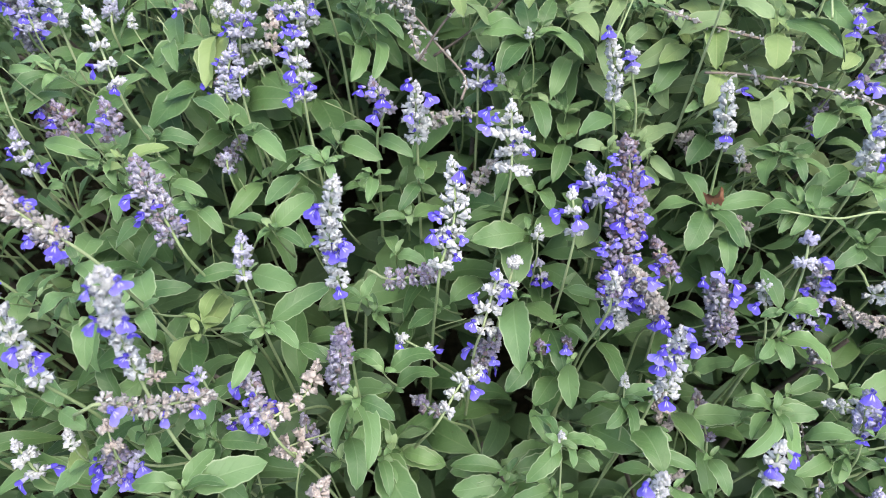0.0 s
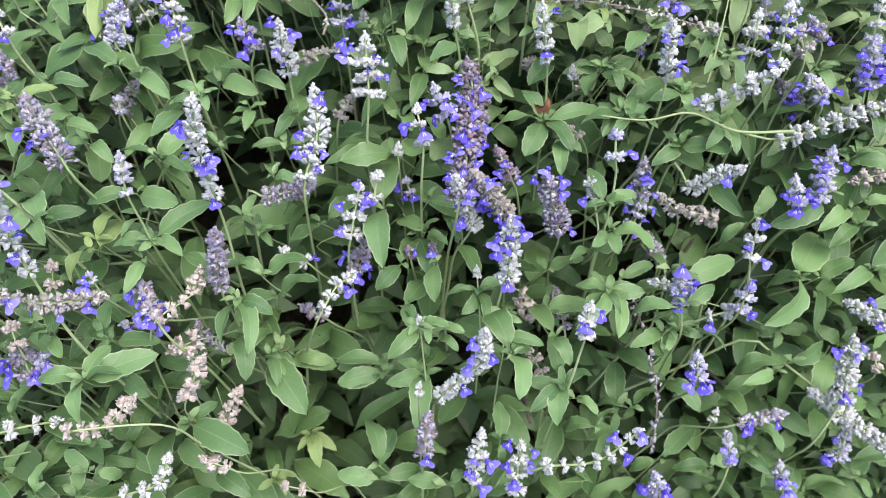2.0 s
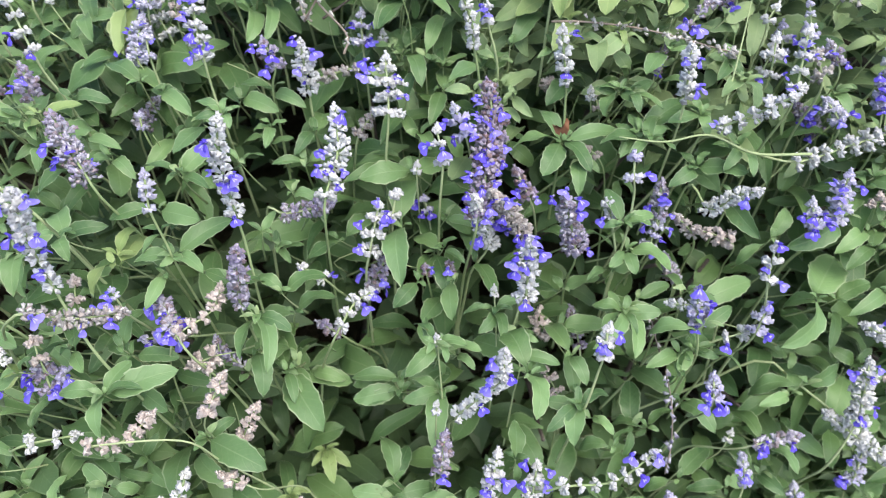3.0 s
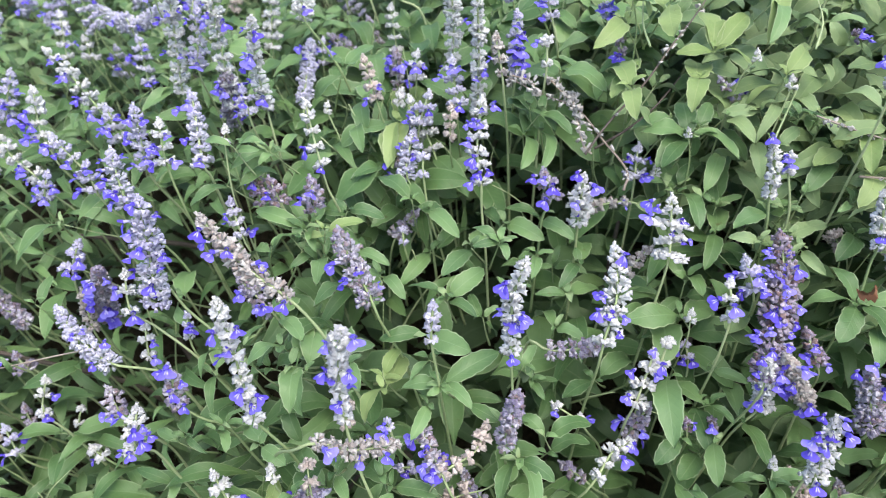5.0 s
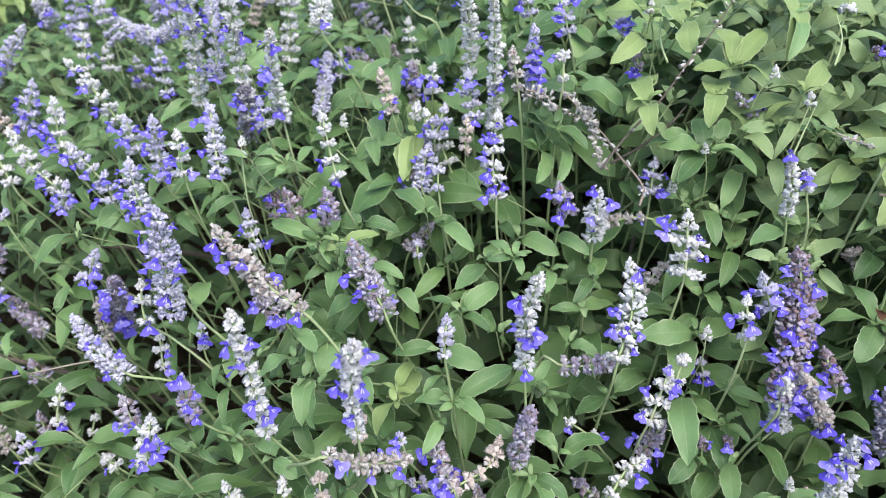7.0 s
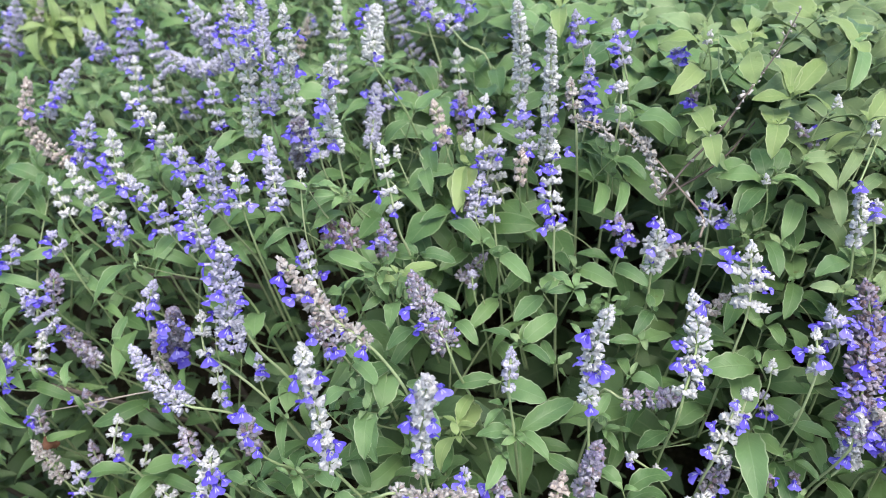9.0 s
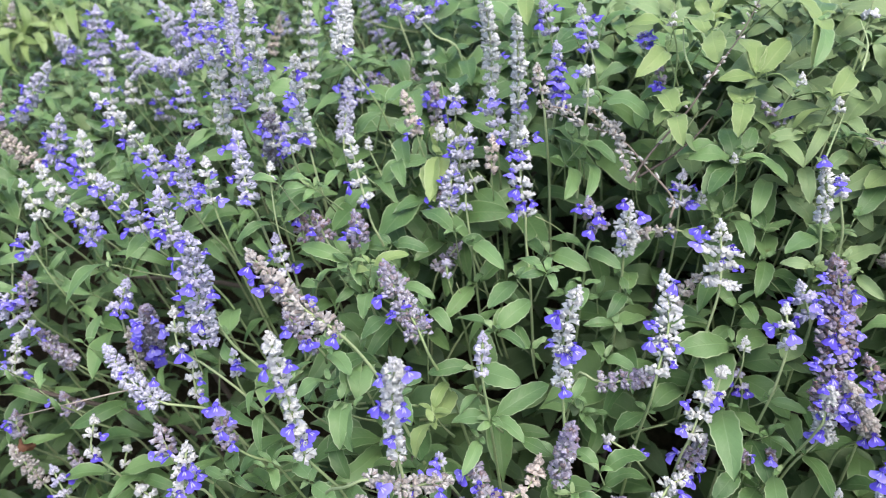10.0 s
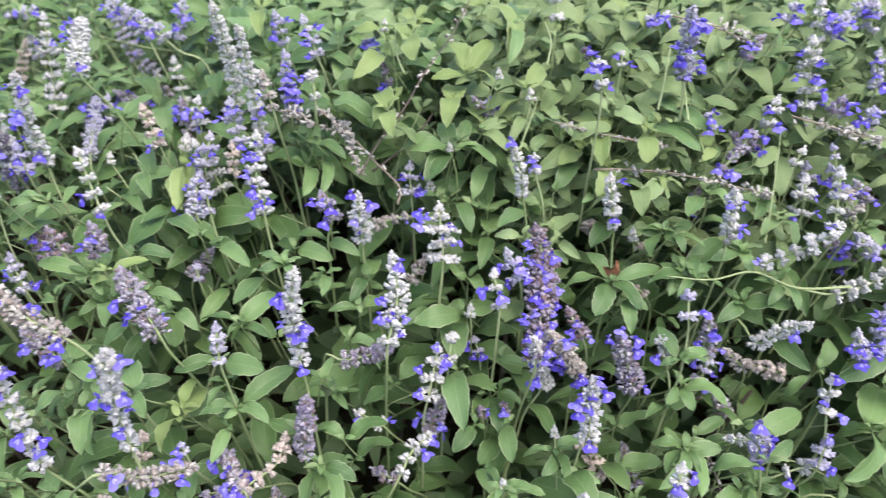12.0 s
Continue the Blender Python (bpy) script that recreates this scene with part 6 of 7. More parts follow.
shoot((0.2072, 0.3315, 0.6432), [(0.1855, 0.3413, 0.6430), (0.2340, 0.3284, 0.6440), (0.2119, 0.3116, 0.6373), (0.1868, 0.3110, 0.6406), (0.1772, 0.3003, 0.6380)])
shoot((0.2210, 0.3483, 0.6409), [(0.2500, 0.3623, 0.6421)])
shoot((0.1801, 0.3813, 0.6747), [(0.2055, 0.3729, 0.6723)])
shoot((0.1745, 0.3871, 0.6231), [(0.2051, 0.3931, 0.6282)])
shoot((0.2632, 0.3259, 0.6082), [(0.2795, 0.3170, 0.6070), (0.2476, 0.3049, 0.6002), (0.2608, 0.3449, 0.6125), (0.2807, 0.3288, 0.6092)])
shoot((0.2560, 0.3434, 0.6509), [(0.2728, 0.3295, 0.6504)])
shoot((-0.1411, 0.2633, 0.6559), [(-0.1704, 0.2672, 0.6557), (-0.1165, 0.2635, 0.6592), (-0.1372, 0.2365, 0.6456), (-0.1277, 0.2843, 0.6645), (-0.0978, 0.2799, 0.6585)])
shoot((-0.1385, 0.3021, 0.6218), [(-0.1157, 0.2864, 0.6140)])
shoot((-0.0422, 0.3339, 0.5996), [(-0.0128, 0.2837, 0.5878)])
shoot((-0.0899, 0.2737, 0.5993), [(-0.0463, 0.2472, 0.5953), (-0.0722, 0.2869, 0.6032), (-0.0978, 0.2644, 0.5973)])
shoot((-0.0796, 0.2641, 0.5564), [(-0.0524, 0.2461, 0.5518)])
shoot((0.0393, 0.3410, 0.5800), [(0.0046, 0.3409, 0.5742)])
shoot((0.0410, 0.3238, 0.5820), [(0.0098, 0.3189, 0.5750)])
shoot((-0.0375, 0.3610, 0.5675), [(0.0025, 0.3577, 0.5606)])
shoot((0.0334, 0.2871, 0.5227), [(0.0230, 0.3265, 0.5300), (0.0452, 0.3180, 0.5273)])
shoot((0.0331, 0.2787, 0.5167), [(0.0011, 0.2846, 0.5196)])
shoot((0.0836, 0.2726, 0.5119), [(0.0543, 0.2821, 0.5096)])
shoot((0.0715, 0.3126, 0.5917), [(0.0431, 0.3049, 0.5924), (0.0847, 0.3162, 0.5915), (0.0510, 0.3246, 0.5934), (0.0633, 0.2665, 0.5827)])
shoot((0.0714, 0.3263, 0.6147), [(0.0585, 0.3527, 0.6232)])
shoot((-0.1527, 0.2462, 0.5887), [(-0.1712, 0.2629, 0.5929)])
shoot((-0.1508, 0.2588, 0.6015), [(-0.1355, 0.2556, 0.6009)])
shoot((-0.1624, 0.2400, 0.5743), [(-0.1622, 0.2673, 0.5774)])
shoot((-0.1849, 0.2353, 0.5837), [(-0.1804, 0.2558, 0.5913)])
shoot((-0.1953, 0.2630, 0.6292), [(-0.1834, 0.2828, 0.6381)])
shoot((0.1722, 0.3060, 0.5874), [(0.1689, 0.3382, 0.6006)])
shoot((0.1642, 0.2727, 0.6124), [(0.1416, 0.2803, 0.6112), (0.1876, 0.2816, 0.6109), (0.1563, 0.2424, 0.6067), (0.1396, 0.2553, 0.6077)])
shoot((0.1223, 0.2671, 0.5664), [(0.1251, 0.2986, 0.5728)])
shoot((0.1302, 0.2765, 0.6404), [(0.1296, 0.2453, 0.6307)])
shoot((0.1309, 0.3186, 0.6193), [(0.1586, 0.3099, 0.6154)])
shoot((0.1687, 0.3627, 0.6052), [(0.2047, 0.3624, 0.6054)])
shoot((0.1804, 0.2911, 0.5784), [(0.1937, 0.2757, 0.5760)])
shoot((0.2228, 0.3153, 0.5381), [(0.2296, 0.3553, 0.5478)])
shoot((0.2302, 0.3054, 0.5482), [(0.2529, 0.3165, 0.5530)])
shoot((0.1949, 0.2755, 0.5638), [(0.2121, 0.2872, 0.5672)])
shoot((0.2637, 0.3037, 0.4850), [(0.2982, 0.3300, 0.4890)])
shoot((0.3083, 0.3055, 0.4664), [(0.2758, 0.3090, 0.4636)])
shoot((0.3481, 0.3229, 0.5560), [(0.3185, 0.3125, 0.5570)])
shoot((0.2666, 0.3340, 0.5430), [(0.2851, 0.3038, 0.5378)])
shoot((0.2523, 0.3254, 0.6049), [(0.2232, 0.3136, 0.6041)])
shoot((0.2464, 0.3059, 0.6038), [(0.2606, 0.3263, 0.6090)])
shoot((0.2702, 0.3217, 0.6066), [(0.2951, 0.3089, 0.5992)])
shoot((0.2536, 0.3018, 0.6529), [(0.2776, 0.3153, 0.6576)])
shoot((0.3561, 0.3418, 0.6380), [(0.3167, 0.3074, 0.6239)])
shoot((0.2762, 0.3612, 0.6233), [(0.3226, 0.3793, 0.6283)])
shoot((0.3835, 0.3582, 0.6228), [(0.4151, 0.3696, 0.6284)])
shoot((0.4288, 0.3644, 0.6200), [(0.3865, 0.3429, 0.6180)])
shoot((0.3627, 0.3282, 0.5620), [(0.3949, 0.3451, 0.5677)])
shoot((0.3351, 0.3114, 0.5102), [(0.3509, 0.2852, 0.5052)])
shoot((0.4207, 0.3310, 0.3825), [(0.4664, 0.3339, 0.3814)])
shoot((0.4848, 0.3467, 0.3796), [(0.4850, 0.3239, 0.3756)])
shoot((0.3382, 0.3112, 0.4744), [(0.3515, 0.2904, 0.4734)])
shoot((0.2086, 0.3405, 0.6374), [(0.1878, 0.3487, 0.6378), (0.2356, 0.3350, 0.6369), (0.2083, 0.2991, 0.6276), (0.2026, 0.3591, 0.6421)])
shoot((0.3791, 0.3759, 0.6852), [(0.3316, 0.3616, 0.6726)])
shoot((0.2998, 0.3972, 0.6974), [(0.3076, 0.3552, 0.6861)])
shoot((0.3295, 0.3786, 0.6689), [(0.3490, 0.4044, 0.6796)])
shoot((0.4063, 0.3812, 0.6696), [(0.3734, 0.3645, 0.6623)])
shoot((0.4144, 0.3762, 0.6566), [(0.3846, 0.3611, 0.6481)])
shoot((0.4151, 0.3839, 0.6751), [(0.4370, 0.3815, 0.6725)])
shoot((0.4017, 0.3955, 0.7017), [(0.4265, 0.3922, 0.7022)])
shoot((0.2992, 0.4368, 0.7759), [(0.3016, 0.4148, 0.7653)])
shoot((0.2226, 0.4054, 0.7429), [(0.2071, 0.3907, 0.7378)])
shoot((0.0304, 0.4836, 0.9212), [(0.0312, 0.4538, 0.9068)], True)
shoot((0.0069, 0.5315, 0.8987), [(-0.0158, 0.5002, 0.8852)], True)
shoot((0.0146, 0.5773, 0.9031), [(-0.0193, 0.5756, 0.9033)], True)
shoot((0.0122, 0.5340, 0.9123), [(0.0222, 0.5158, 0.9045)], True)
shoot((0.0620, 0.5076, 0.8653), [(0.0535, 0.4749, 0.8497)], True)
shoot((0.0154, 0.5044, 0.8695), [(-0.0014, 0.4786, 0.8570)], True)
shoot((0.0095, 0.4646, 0.8699), [(0.0124, 0.4375, 0.8564)], True)
shoot((-0.0357, 0.5214, 0.8620), [(-0.0029, 0.5038, 0.8529)])
shoot((0.1234, 0.5790, 0.9092), [(0.1102, 0.5337, 0.8829)], True)
shoot((0.1039, 0.5991, 0.9242), [(0.1239, 0.5626, 0.9025)], True)
shoot((0.1206, 0.5082, 0.8682), [(0.1380, 0.5375, 0.8802)], True)
shoot((0.1004, 0.5263, 0.8644), [(0.1272, 0.5084, 0.8541)])
shoot((0.0750, 0.5359, 0.8765), [(0.0997, 0.5192, 0.8685), (0.0460, 0.5279, 0.8754), (0.1026, 0.5721, 0.8940), (0.0657, 0.5788, 0.8944), (0.0770, 0.5722, 0.8918)], True)
shoot((0.1084, 0.5103, 0.8398), [(0.0825, 0.5121, 0.8383)])
shoot((0.0580, 0.5078, 0.8234), [(0.0349, 0.4756, 0.8079), (0.0928, 0.4819, 0.8141), (0.0170, 0.5058, 0.8233), (0.0795, 0.5044, 0.8237), (0.0669, 0.5255, 0.8330)])
shoot((0.0719, 0.4824, 0.7823), [(0.0912, 0.5266, 0.7974)])
shoot((-0.0623, 0.5185, 0.8134), [(-0.0621, 0.4815, 0.7990)])
shoot((-0.0582, 0.5133, 0.8374), [(-0.0374, 0.4946, 0.8250)])
shoot((-0.1426, 0.4698, 0.7752), [(-0.1741, 0.4912, 0.7827)])
shoot((-0.1632, 0.5609, 0.8040), [(-0.1680, 0.5064, 0.7836)], True)
shoot((0.1348, 0.5053, 0.8382), [(0.1188, 0.5092, 0.8413)])
shoot((0.1216, 0.4954, 0.8207), [(0.1386, 0.5129, 0.8272)])
shoot((0.0363, 0.5295, 0.9191), [(0.0293, 0.5471, 0.9295), (0.0468, 0.5481, 0.9293), (0.0703, 0.5378, 0.9233), (0.0507, 0.5300, 0.9190)], True)
shoot((-0.0598, 0.5940, 0.9016), [(-0.0704, 0.5732, 0.8927)])
shoot((-0.0956, 0.6295, 0.9245), [(-0.0950, 0.5946, 0.9036)], True)
shoot((-0.8604, 0.9729, 0.8194), [(-0.9143, 1.0028, 0.8354), (-0.8442, 1.0128, 0.8416), (-0.8699, 0.9397, 0.7999), (-0.8048, 0.9523, 0.8054), (-0.8157, 0.9240, 0.7944), (-0.8925, 1.0304, 0.8469)], True)
shoot((-0.2733, 0.4375, 0.7961), [(-0.2971, 0.4214, 0.7854)])
shoot((-0.2475, 0.4776, 0.8057), [(-0.2682, 0.4547, 0.7961)])
shoot((-0.2597, 0.4287, 0.8304), [(-0.2827, 0.4347, 0.8314), (-0.2414, 0.4291, 0.8288)])
shoot((-0.2098, 0.5534, 0.8504), [(-0.1906, 0.5811, 0.8618)])
shoot((-0.2674, 0.6907, 0.8478), [(-0.2389, 0.6921, 0.8478)])
shoot((-0.2569, 0.6236, 0.8035), [(-0.2027, 0.6228, 0.8050)])
shoot((-0.4146, 0.3688, 0.6032), [(-0.4555, 0.3628, 0.5965)])
shoot((-0.2679, 0.3650, 0.7037), [(-0.2715, 0.3430, 0.6937)])
shoot((-0.2720, 0.3617, 0.6807), [(-0.2621, 0.3313, 0.6699)])
shoot((-0.2025, 0.3355, 0.7171), [(-0.1949, 0.3026, 0.7061)])
shoot((-0.2137, 0.3500, 0.7221), [(-0.2333, 0.3345, 0.7150)])
shoot((-0.4093, 0.4345, 0.7577), [(-0.4276, 0.3958, 0.7438)])
shoot((-0.3137, 0.4123, 0.7113), [(-0.2891, 0.3861, 0.7010)])
shoot((-0.2164, 0.3639, 0.7365), [(-0.1966, 0.3452, 0.7311)])
shoot((-0.2189, 0.4130, 0.7676), [(-0.2185, 0.4300, 0.7746)])
shoot((-0.4925, 0.3573, 0.6879), [(-0.4523, 0.3266, 0.6801)])
shoot((-0.4452, 0.3629, 0.6882), [(-0.4522, 0.3875, 0.6959)])
shoot((-0.4138, 0.3847, 0.7168), [(-0.4115, 0.4088, 0.7267)])
shoot((-0.4773, 0.3646, 0.7100), [(-0.4738, 0.3883, 0.7145)])
shoot((-0.2867, 0.3237, 0.6507), [(-0.3080, 0.3342, 0.6511)])
shoot((-0.2804, 0.3216, 0.6588), [(-0.2612, 0.3124, 0.6548)])
shoot((-0.2518, 0.3146, 0.6743), [(-0.2411, 0.2993, 0.6709)])
shoot((-0.2483, 0.3176, 0.6769), [(-0.2270, 0.3218, 0.6757), (-0.2359, 0.3326, 0.6796)])
shoot((0.1752, 0.4893, 0.8365), [(0.1687, 0.4588, 0.8201)], True)
shoot((0.2100, 0.4737, 0.8379), [(0.2010, 0.4436, 0.8257)], True)
shoot((0.1854, 0.4862, 0.8561), [(0.2039, 0.4648, 0.8476)])
shoot((0.1535, 0.5507, 0.8979), [(0.1824, 0.5508, 0.8942)])
shoot((0.1180, 0.5656, 0.9063), [(0.1086, 0.5231, 0.8852)])
shoot((0.2428, 0.4870, 0.8527), [(0.2571, 0.4645, 0.8402)])
shoot((0.2134, 0.4785, 0.8431), [(0.2412, 0.4421, 0.8304)])
shoot((0.2960, 0.4638, 0.8103), [(0.3237, 0.4791, 0.8153)])
shoot((0.2533, 0.4564, 0.8156), [(0.2683, 0.4728, 0.8231)])
shoot((0.2235, 0.5792, 0.9157), [(0.2301, 0.5507, 0.9012)], True)
shoot((0.2123, 0.5285, 0.8856), [(0.2260, 0.5037, 0.8744)])
shoot((-0.0222, 0.3311, 0.5123), [(-0.0334, 0.3198, 0.5064), (-0.0015, 0.3163, 0.5070), (-0.0147, 0.3035, 0.5037)], True)
shoot((-0.0488, 0.2937, 0.5065), [(-0.0616, 0.2874, 0.5027), (-0.0319, 0.2968, 0.5039), (-0.0397, 0.2813, 0.5012)], True)
shoot((-0.7799, 0.8978, 0.8390), [(-0.8265, 0.8830, 0.8322), (-0.7728, 0.8468, 0.8134), (-0.7458, 0.8263, 0.8071), (-0.7318, 0.8657, 0.8239), (-0.7409, 0.9145, 0.8521), (-0.7994, 0.9592, 0.8706)], True)
shoot((-0.7363, 0.9214, 0.8545), [(-0.7847, 0.9498, 0.8699), (-0.7279, 0.9594, 0.8726), (-0.6941, 0.9086, 0.8517), (-0.6978, 0.8733, 0.8298), (-0.7260, 0.8806, 0.8331)], True)
shoot((-0.8136, 0.9238, 0.8579), [(-0.8634, 0.9403, 0.8627), (-0.8260, 0.8991, 0.8439), (-0.7962, 0.9383, 0.8628)], True)
shoot((-0.7329, 0.9396, 0.8624), [(-0.7263, 0.8997, 0.8402), (-0.6864, 0.8802, 0.8370), (-0.7559, 0.9163, 0.8481)], True)
shoot((0.2196, 0.4267, 0.7712), [(0.1973, 0.4313, 0.7749), (0.2418, 0.4148, 0.7634), (0.2382, 0.4379, 0.7749), (0.2230, 0.4075, 0.7641)])
shoot((0.2291, 0.4002, 0.7456), [(0.1930, 0.3967, 0.7458), (0.2114, 0.3850, 0.7400), (0.2468, 0.3887, 0.7432), (0.2406, 0.4206, 0.7550), (0.2500, 0.4111, 0.7472)])
shoot((0.2150, 0.4489, 0.8058), [(0.1871, 0.4318, 0.7979), (0.2053, 0.4348, 0.7987), (0.2164, 0.4340, 0.7973), (0.2306, 0.4430, 0.8017)])
shoot((0.2692, 0.4120, 0.7595), [(0.2435, 0.4055, 0.7568), (0.2583, 0.4193, 0.7634), (0.2707, 0.3930, 0.7507)])
shoot((0.3016, 0.4227, 0.7791), [(0.3021, 0.3987, 0.7678), (0.3177, 0.4267, 0.7800), (0.2809, 0.4077, 0.7735)])
shoot((0.2990, 0.4046, 0.7347), [(0.3046, 0.3812, 0.7227), (0.2842, 0.3876, 0.7251), (0.2823, 0.4116, 0.7344)])
shoot((0.2681, 0.3983, 0.7238), [(0.3050, 0.3904, 0.7211), (0.2434, 0.3828, 0.7164), (0.2590, 0.4125, 0.7285)])
shoot((0.1838, 0.4106, 0.7268), [(0.1770, 0.3781, 0.7147), (0.1962, 0.3990, 0.7214)])
shoot((0.2480, 0.4407, 0.7981), [(0.2609, 0.4174, 0.7895), (0.2261, 0.4163, 0.7896), (0.2627, 0.4491, 0.8007)])
shoot((0.2980, 0.4453, 0.7875), [(0.2819, 0.4246, 0.7791), (0.3027, 0.4306, 0.7800), (0.2814, 0.4479, 0.7895)])
shoot((0.3775, 0.4319, 0.7632), [(0.3831, 0.4112, 0.7540), (0.3629, 0.4197, 0.7558), (0.3980, 0.4385, 0.7639)])
shoot((0.4070, 0.3975, 0.7081), [(0.4330, 0.3834, 0.6997), (0.4315, 0.3981, 0.7087), (0.3941, 0.4035, 0.7095)])
shoot((0.4174, 0.4234, 0.7326), [(0.4164, 0.3912, 0.7206), (0.4147, 0.4396, 0.7394)])
# ---- bare twigs and dead leaves ----
twig('dark', [(0.0890, 0.6087, 0.9263), (0.0666, 0.5651, 0.9020), (0.0415, 0.5209, 0.8838), (0.0227, 0.5026, 0.8602), (-0.0013, 0.4878, 0.8352), (-0.0161, 0.4745, 0.8164)], 0.0009, 9, 'dry')
twig('pale', [(-0.0840, 0.5410, 0.8548), (-0.0537, 0.5236, 0.8454), (-0.0229, 0.5093, 0.8379), (-0.0036, 0.4858, 0.8234), (0.0146, 0.4743, 0.8051), (0.0120, 0.4604, 0.7961)], 0.001, 16, 'dry')
twig('dark', [(0.0560, 0.5508, 0.8522), (0.0372, 0.5328, 0.8332), (0.0173, 0.5228, 0.8183), (-0.0067, 0.5159, 0.8041)], 0.0011, 0, 'dry')
twig('pale', [(0.2202, 0.4608, 0.8315), (0.1928, 0.4668, 0.8363), (0.1629, 0.4729, 0.8420), (0.1388, 0.4850, 0.8475)], 0.0007, 5, 'dry')
twig('pale', [(0.3009, 0.4375, 0.7935), (0.2750, 0.4375, 0.8013), (0.2483, 0.4397, 0.8087), (0.2205, 0.4497, 0.8127), (0.1854, 0.4520, 0.8169), (0.1631, 0.4513, 0.8181)], 0.0009, 26, 'dry')
twig('pale', [(0.3933, 0.4509, 0.8280), (0.3731, 0.4558, 0.8335), (0.3519, 0.4601, 0.8380), (0.3229, 0.4685, 0.8463)], 0.0009, 9, 'dry')
twig('pale', [(0.3120, 0.5166, 0.8984), (0.2900, 0.5272, 0.9047), (0.2687, 0.5337, 0.9073), (0.2516, 0.5390, 0.9091)], 0.0008, 6, 'dry')
twig('pale', [(0.2376, 0.3104, 0.6034), (0.2438, 0.3009, 0.5758), (0.2452, 0.2911, 0.5458), (0.2430, 0.2849, 0.5170)], 0.0008, 9, 'grey')
twig('green', [(0.2051, 0.3918, 0.7544), (0.2361, 0.3858, 0.7522), (0.2696, 0.3904, 0.7536), (0.3054, 0.3894, 0.7378), (0.3479, 0.3896, 0.7352)], 0.0012, 0, 'dry')
twig('pale', [(-0.4959, 0.3875, 0.6396), (-0.4331, 0.3717, 0.6692), (-0.3938, 0.3734, 0.6810), (-0.3608, 0.3823, 0.6852)], 0.0007, 0, 'dry')
twig('dark', [(0.2321, 0.3450, 0.6283), (0.2362, 0.3367, 0.6125), (0.2429, 0.3272, 0.5916)], 0.0008, 4, 'dry')
twig('pale', [(0.1450, 0.4818, 0.8466), (0.1682, 0.4716, 0.8410), (0.1923, 0.4663, 0.8356), (0.2196, 0.4609, 0.8315)], 0.0007, 5, 'dry')
twig('pale', [(-0.0269, 0.5231, 0.8462), (-0.0228, 0.5045, 0.8330), (-0.0169, 0.4854, 0.8187), (-0.0111, 0.4802, 0.8146)], 0.0009, 22, 'dry')
twig('pale', [(-0.0524, 0.5111, 0.8491), (-0.0588, 0.5186, 0.8553), (-0.0735, 0.5245, 0.8575)], 0.0008, 12, 'dry')
twig('pale', [(-0.0224, 0.4998, 0.8409), (-0.0384, 0.5169, 0.8520), (-0.0469, 0.5236, 0.8584)], 0.0008, 14, 'dry')
twig('pale', [(0.3002, 0.5008, 0.8966), (0.2832, 0.5117, 0.9041), (0.2637, 0.5222, 0.9103), (0.2440, 0.5331, 0.9157)], 0.0008, 14, 'dry')
twig('green', [(0.3112, 0.4595, 0.8360), (0.2978, 0.4320, 0.8029), (0.2840, 0.4068, 0.7682)], 0.0008, 0, 'dry')
twig('green', [(0.2348, 0.5064, 0.8978), (0.2240, 0.4840, 0.8768), (0.2138, 0.4651, 0.8581)], 0.0008, 0, 'dry')
twig('green', [(0.2426, 0.4910, 0.8830), (0.2384, 0.4773, 0.8689), (0.2357, 0.4577, 0.8501)], 0.0009, 0, 'dry')
twig('green', [(0.1309, 0.5092, 0.8619), (0.1212, 0.4913, 0.8489), (0.1081, 0.4669, 0.8322)], 0.0008, 0, 'dry')
twig('green', [(0.1446, 0.5542, 0.9115), (0.1453, 0.5341, 0.8990), (0.1387, 0.5165, 0.8849)], 0.0008, 0, 'dry')
twig('green', [(0.0204, 0.5481, 0.9161), (0.0194, 0.5203, 0.8990), (0.0239, 0.5025, 0.8873)], 0.0009, 0, 'dry')
twig('pale', [(0.3831, 0.4417, 0.8315), (0.3621, 0.4457, 0.8359), (0.3418, 0.4517, 0.8425), (0.3254, 0.4559, 0.8467)], 0.0008, 12, 'dry')
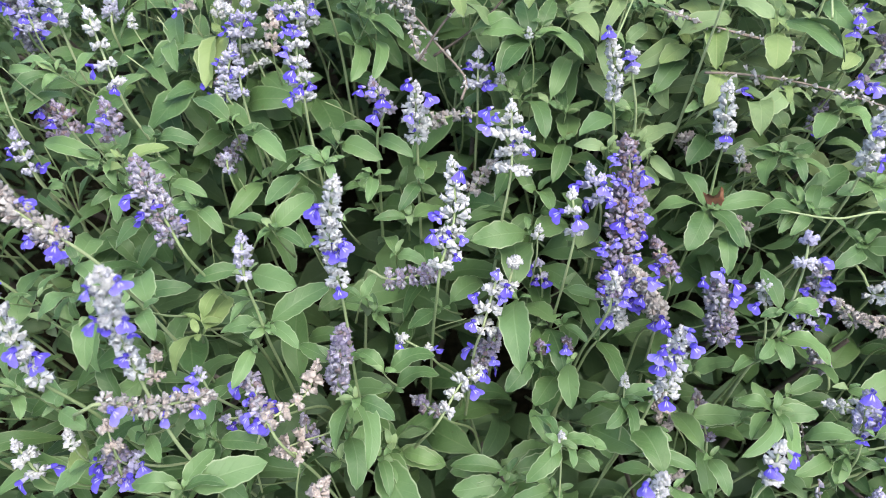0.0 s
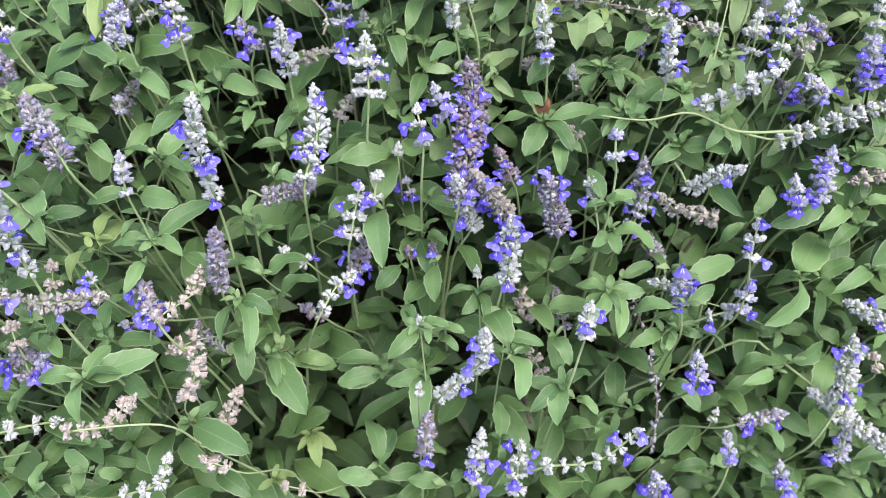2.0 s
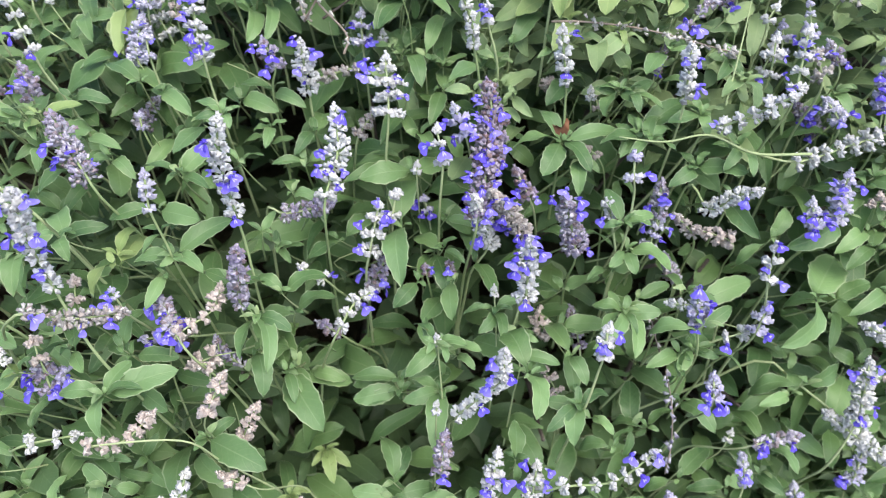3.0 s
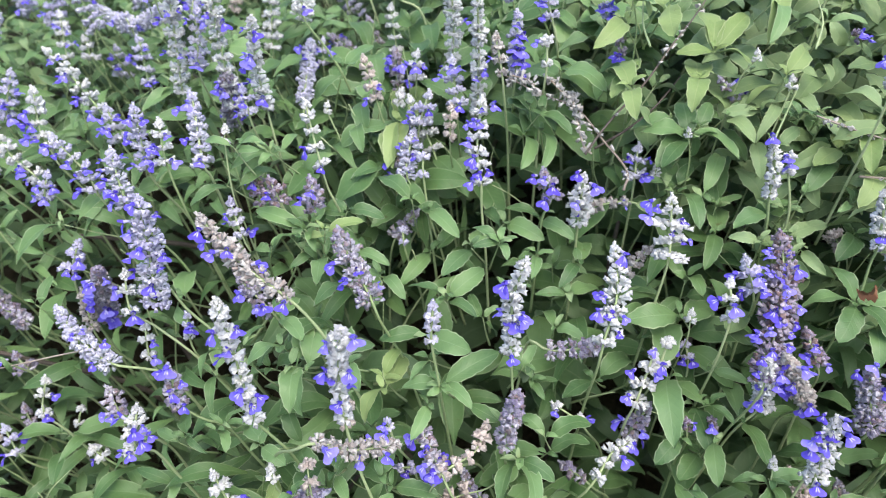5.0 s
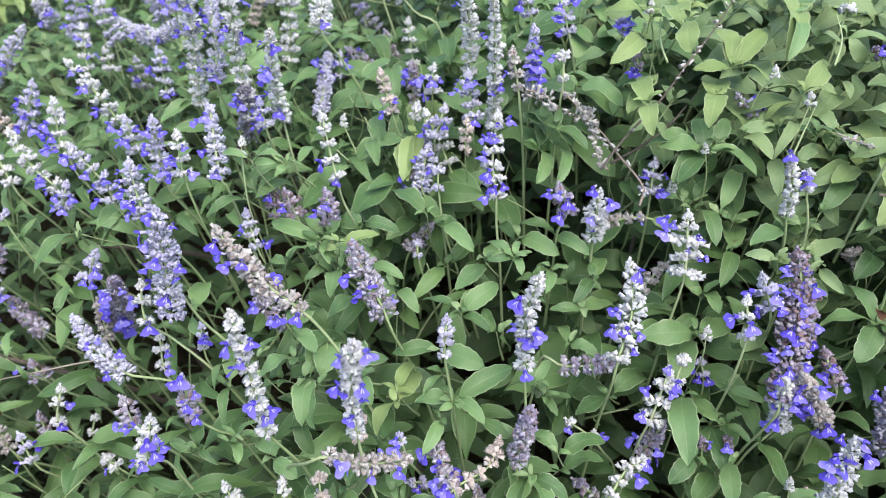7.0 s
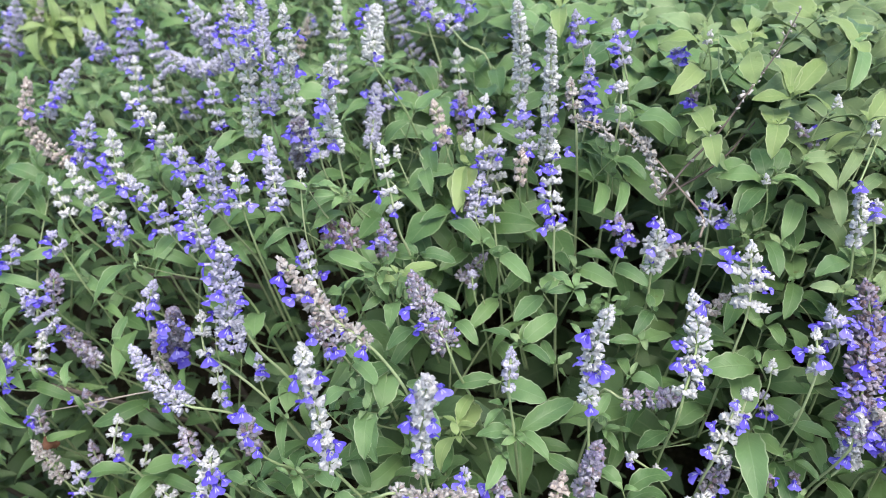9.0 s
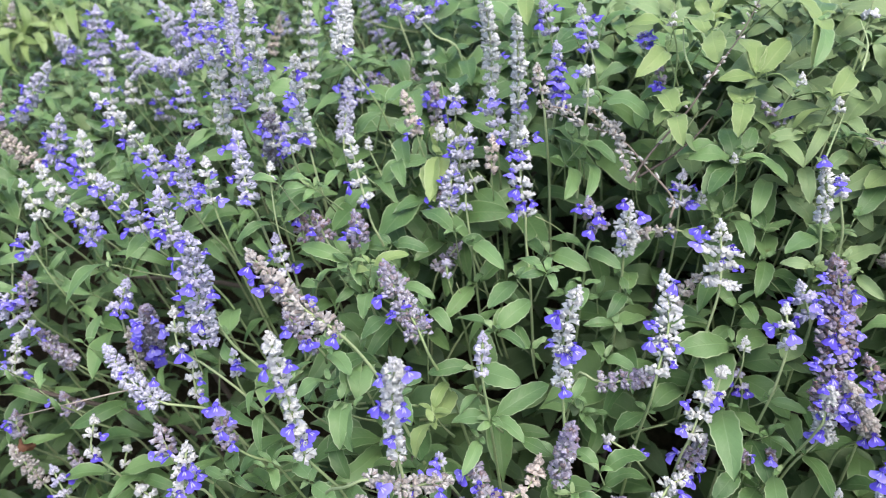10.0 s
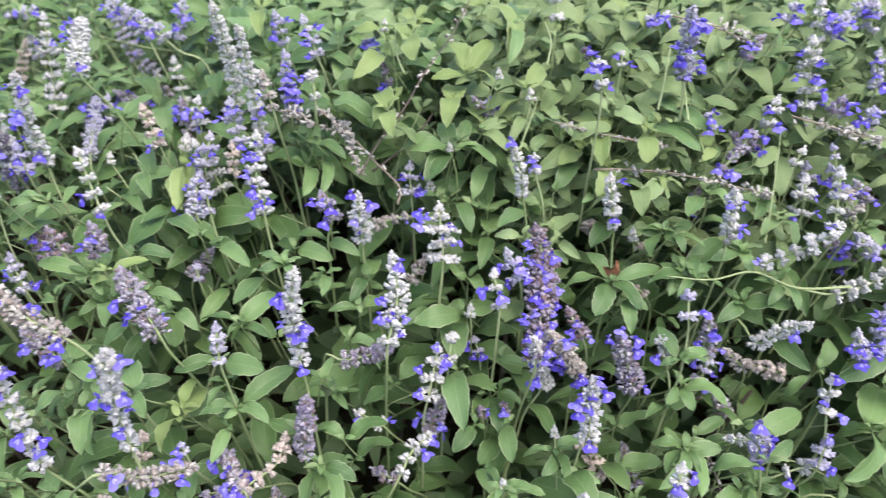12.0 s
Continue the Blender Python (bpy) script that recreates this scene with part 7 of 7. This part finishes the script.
fallen_leaf((0.1715, 0.4002, 0.7642), (-1, 0, -0.2), 0.013)
fallen_leaf((-0.4461, 0.3319, 0.6685), (0.5, 0, -0.8), 0.012)

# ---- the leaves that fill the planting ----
KEPT_CLEAR = np.array(kept_clear)
INNER = "green sage leaves crowding under the outer shoots"
foliage("inner_foliage", INNER, 1900, 0.06, 0.13, 3, (-0.9, 0.10, -0.42, 0.62), (JOINED_TOP, JOINED_UNDER), 9, 4, ragged=False)
foliage("inner_foliage", INNER, 400, 0.06, 0.13, 4, (0.10, 0.65, -0.42, 0.03), (JOINED_TOP, JOINED_UNDER), 9, 4, ragged=False)
# upper and far leaves carry brighter light in their lightened green
foliage("young_outer_foliage", "light green small sage leaves among the upper shoots, lightened for brighter light", 380, 0.012, 0.06, 8, (0.08, 0.62, 0.0, 0.52), (JOINED_YOUNG_LIT, JOINED_UNDER), 9, 4, 0.7, False)
foliage("young_inner_foliage", "light green young sage leaves under the outer shoots, lightened for brighter light", 950, 0.04, 0.11, 5, (0.10, 0.65, 0.03, 0.62), (JOINED_YOUNG_LIT, JOINED_UNDER), 7, 4, 0.78, False)
foliage("deep_foliage", "sage leaves deep inside the planting, coloured dark for the shade there", 9800, 0.10, 0.34, 1, (-1.1, 0.9, -0.60, 0.85), (SHADED_TOP, SHADED_UNDER))
foliage("back_foliage", "sage leaves low at the heart of the planting, coloured dark for shade", 4600, 0.26, 0.60, 6, (-1.0, 0.9, -0.5, 0.7), (SHADED_TOP, SHADED_UNDER), 4, 2, 1.5)
foliage("far_foliage", "dark narrow sage leaves farther back over the planting", 3000, 0.02, 0.27, 2, (-1.7, 0.6, 0.30, 1.35), (JOINED_TOP, JOINED_UNDER))
foliage("far_young_foliage", "light green sage leaves farther back over the planting, lightened for brighter light", 2700, 0.0, 0.25, 12, (-0.25, 1.5, 0.30, 1.35), (JOINED_YOUNG_LIT, JOINED_UNDER))
foliage("far_low_foliage", "sage leaves low over the soil farther back, coloured dark for shade", 3600, 0.22, 0.62, 14, (-1.65, 1.45, 0.40, 1.30), (SHADED_TOP, SHADED_UNDER), 4, 2, 1.4)
for a in range(7):
    for b in range(5):
        clump(-0.76 + 0.188 * a, -0.36 + 0.19 * b, 0.188, 0.19, 300 + 10 * a + b)
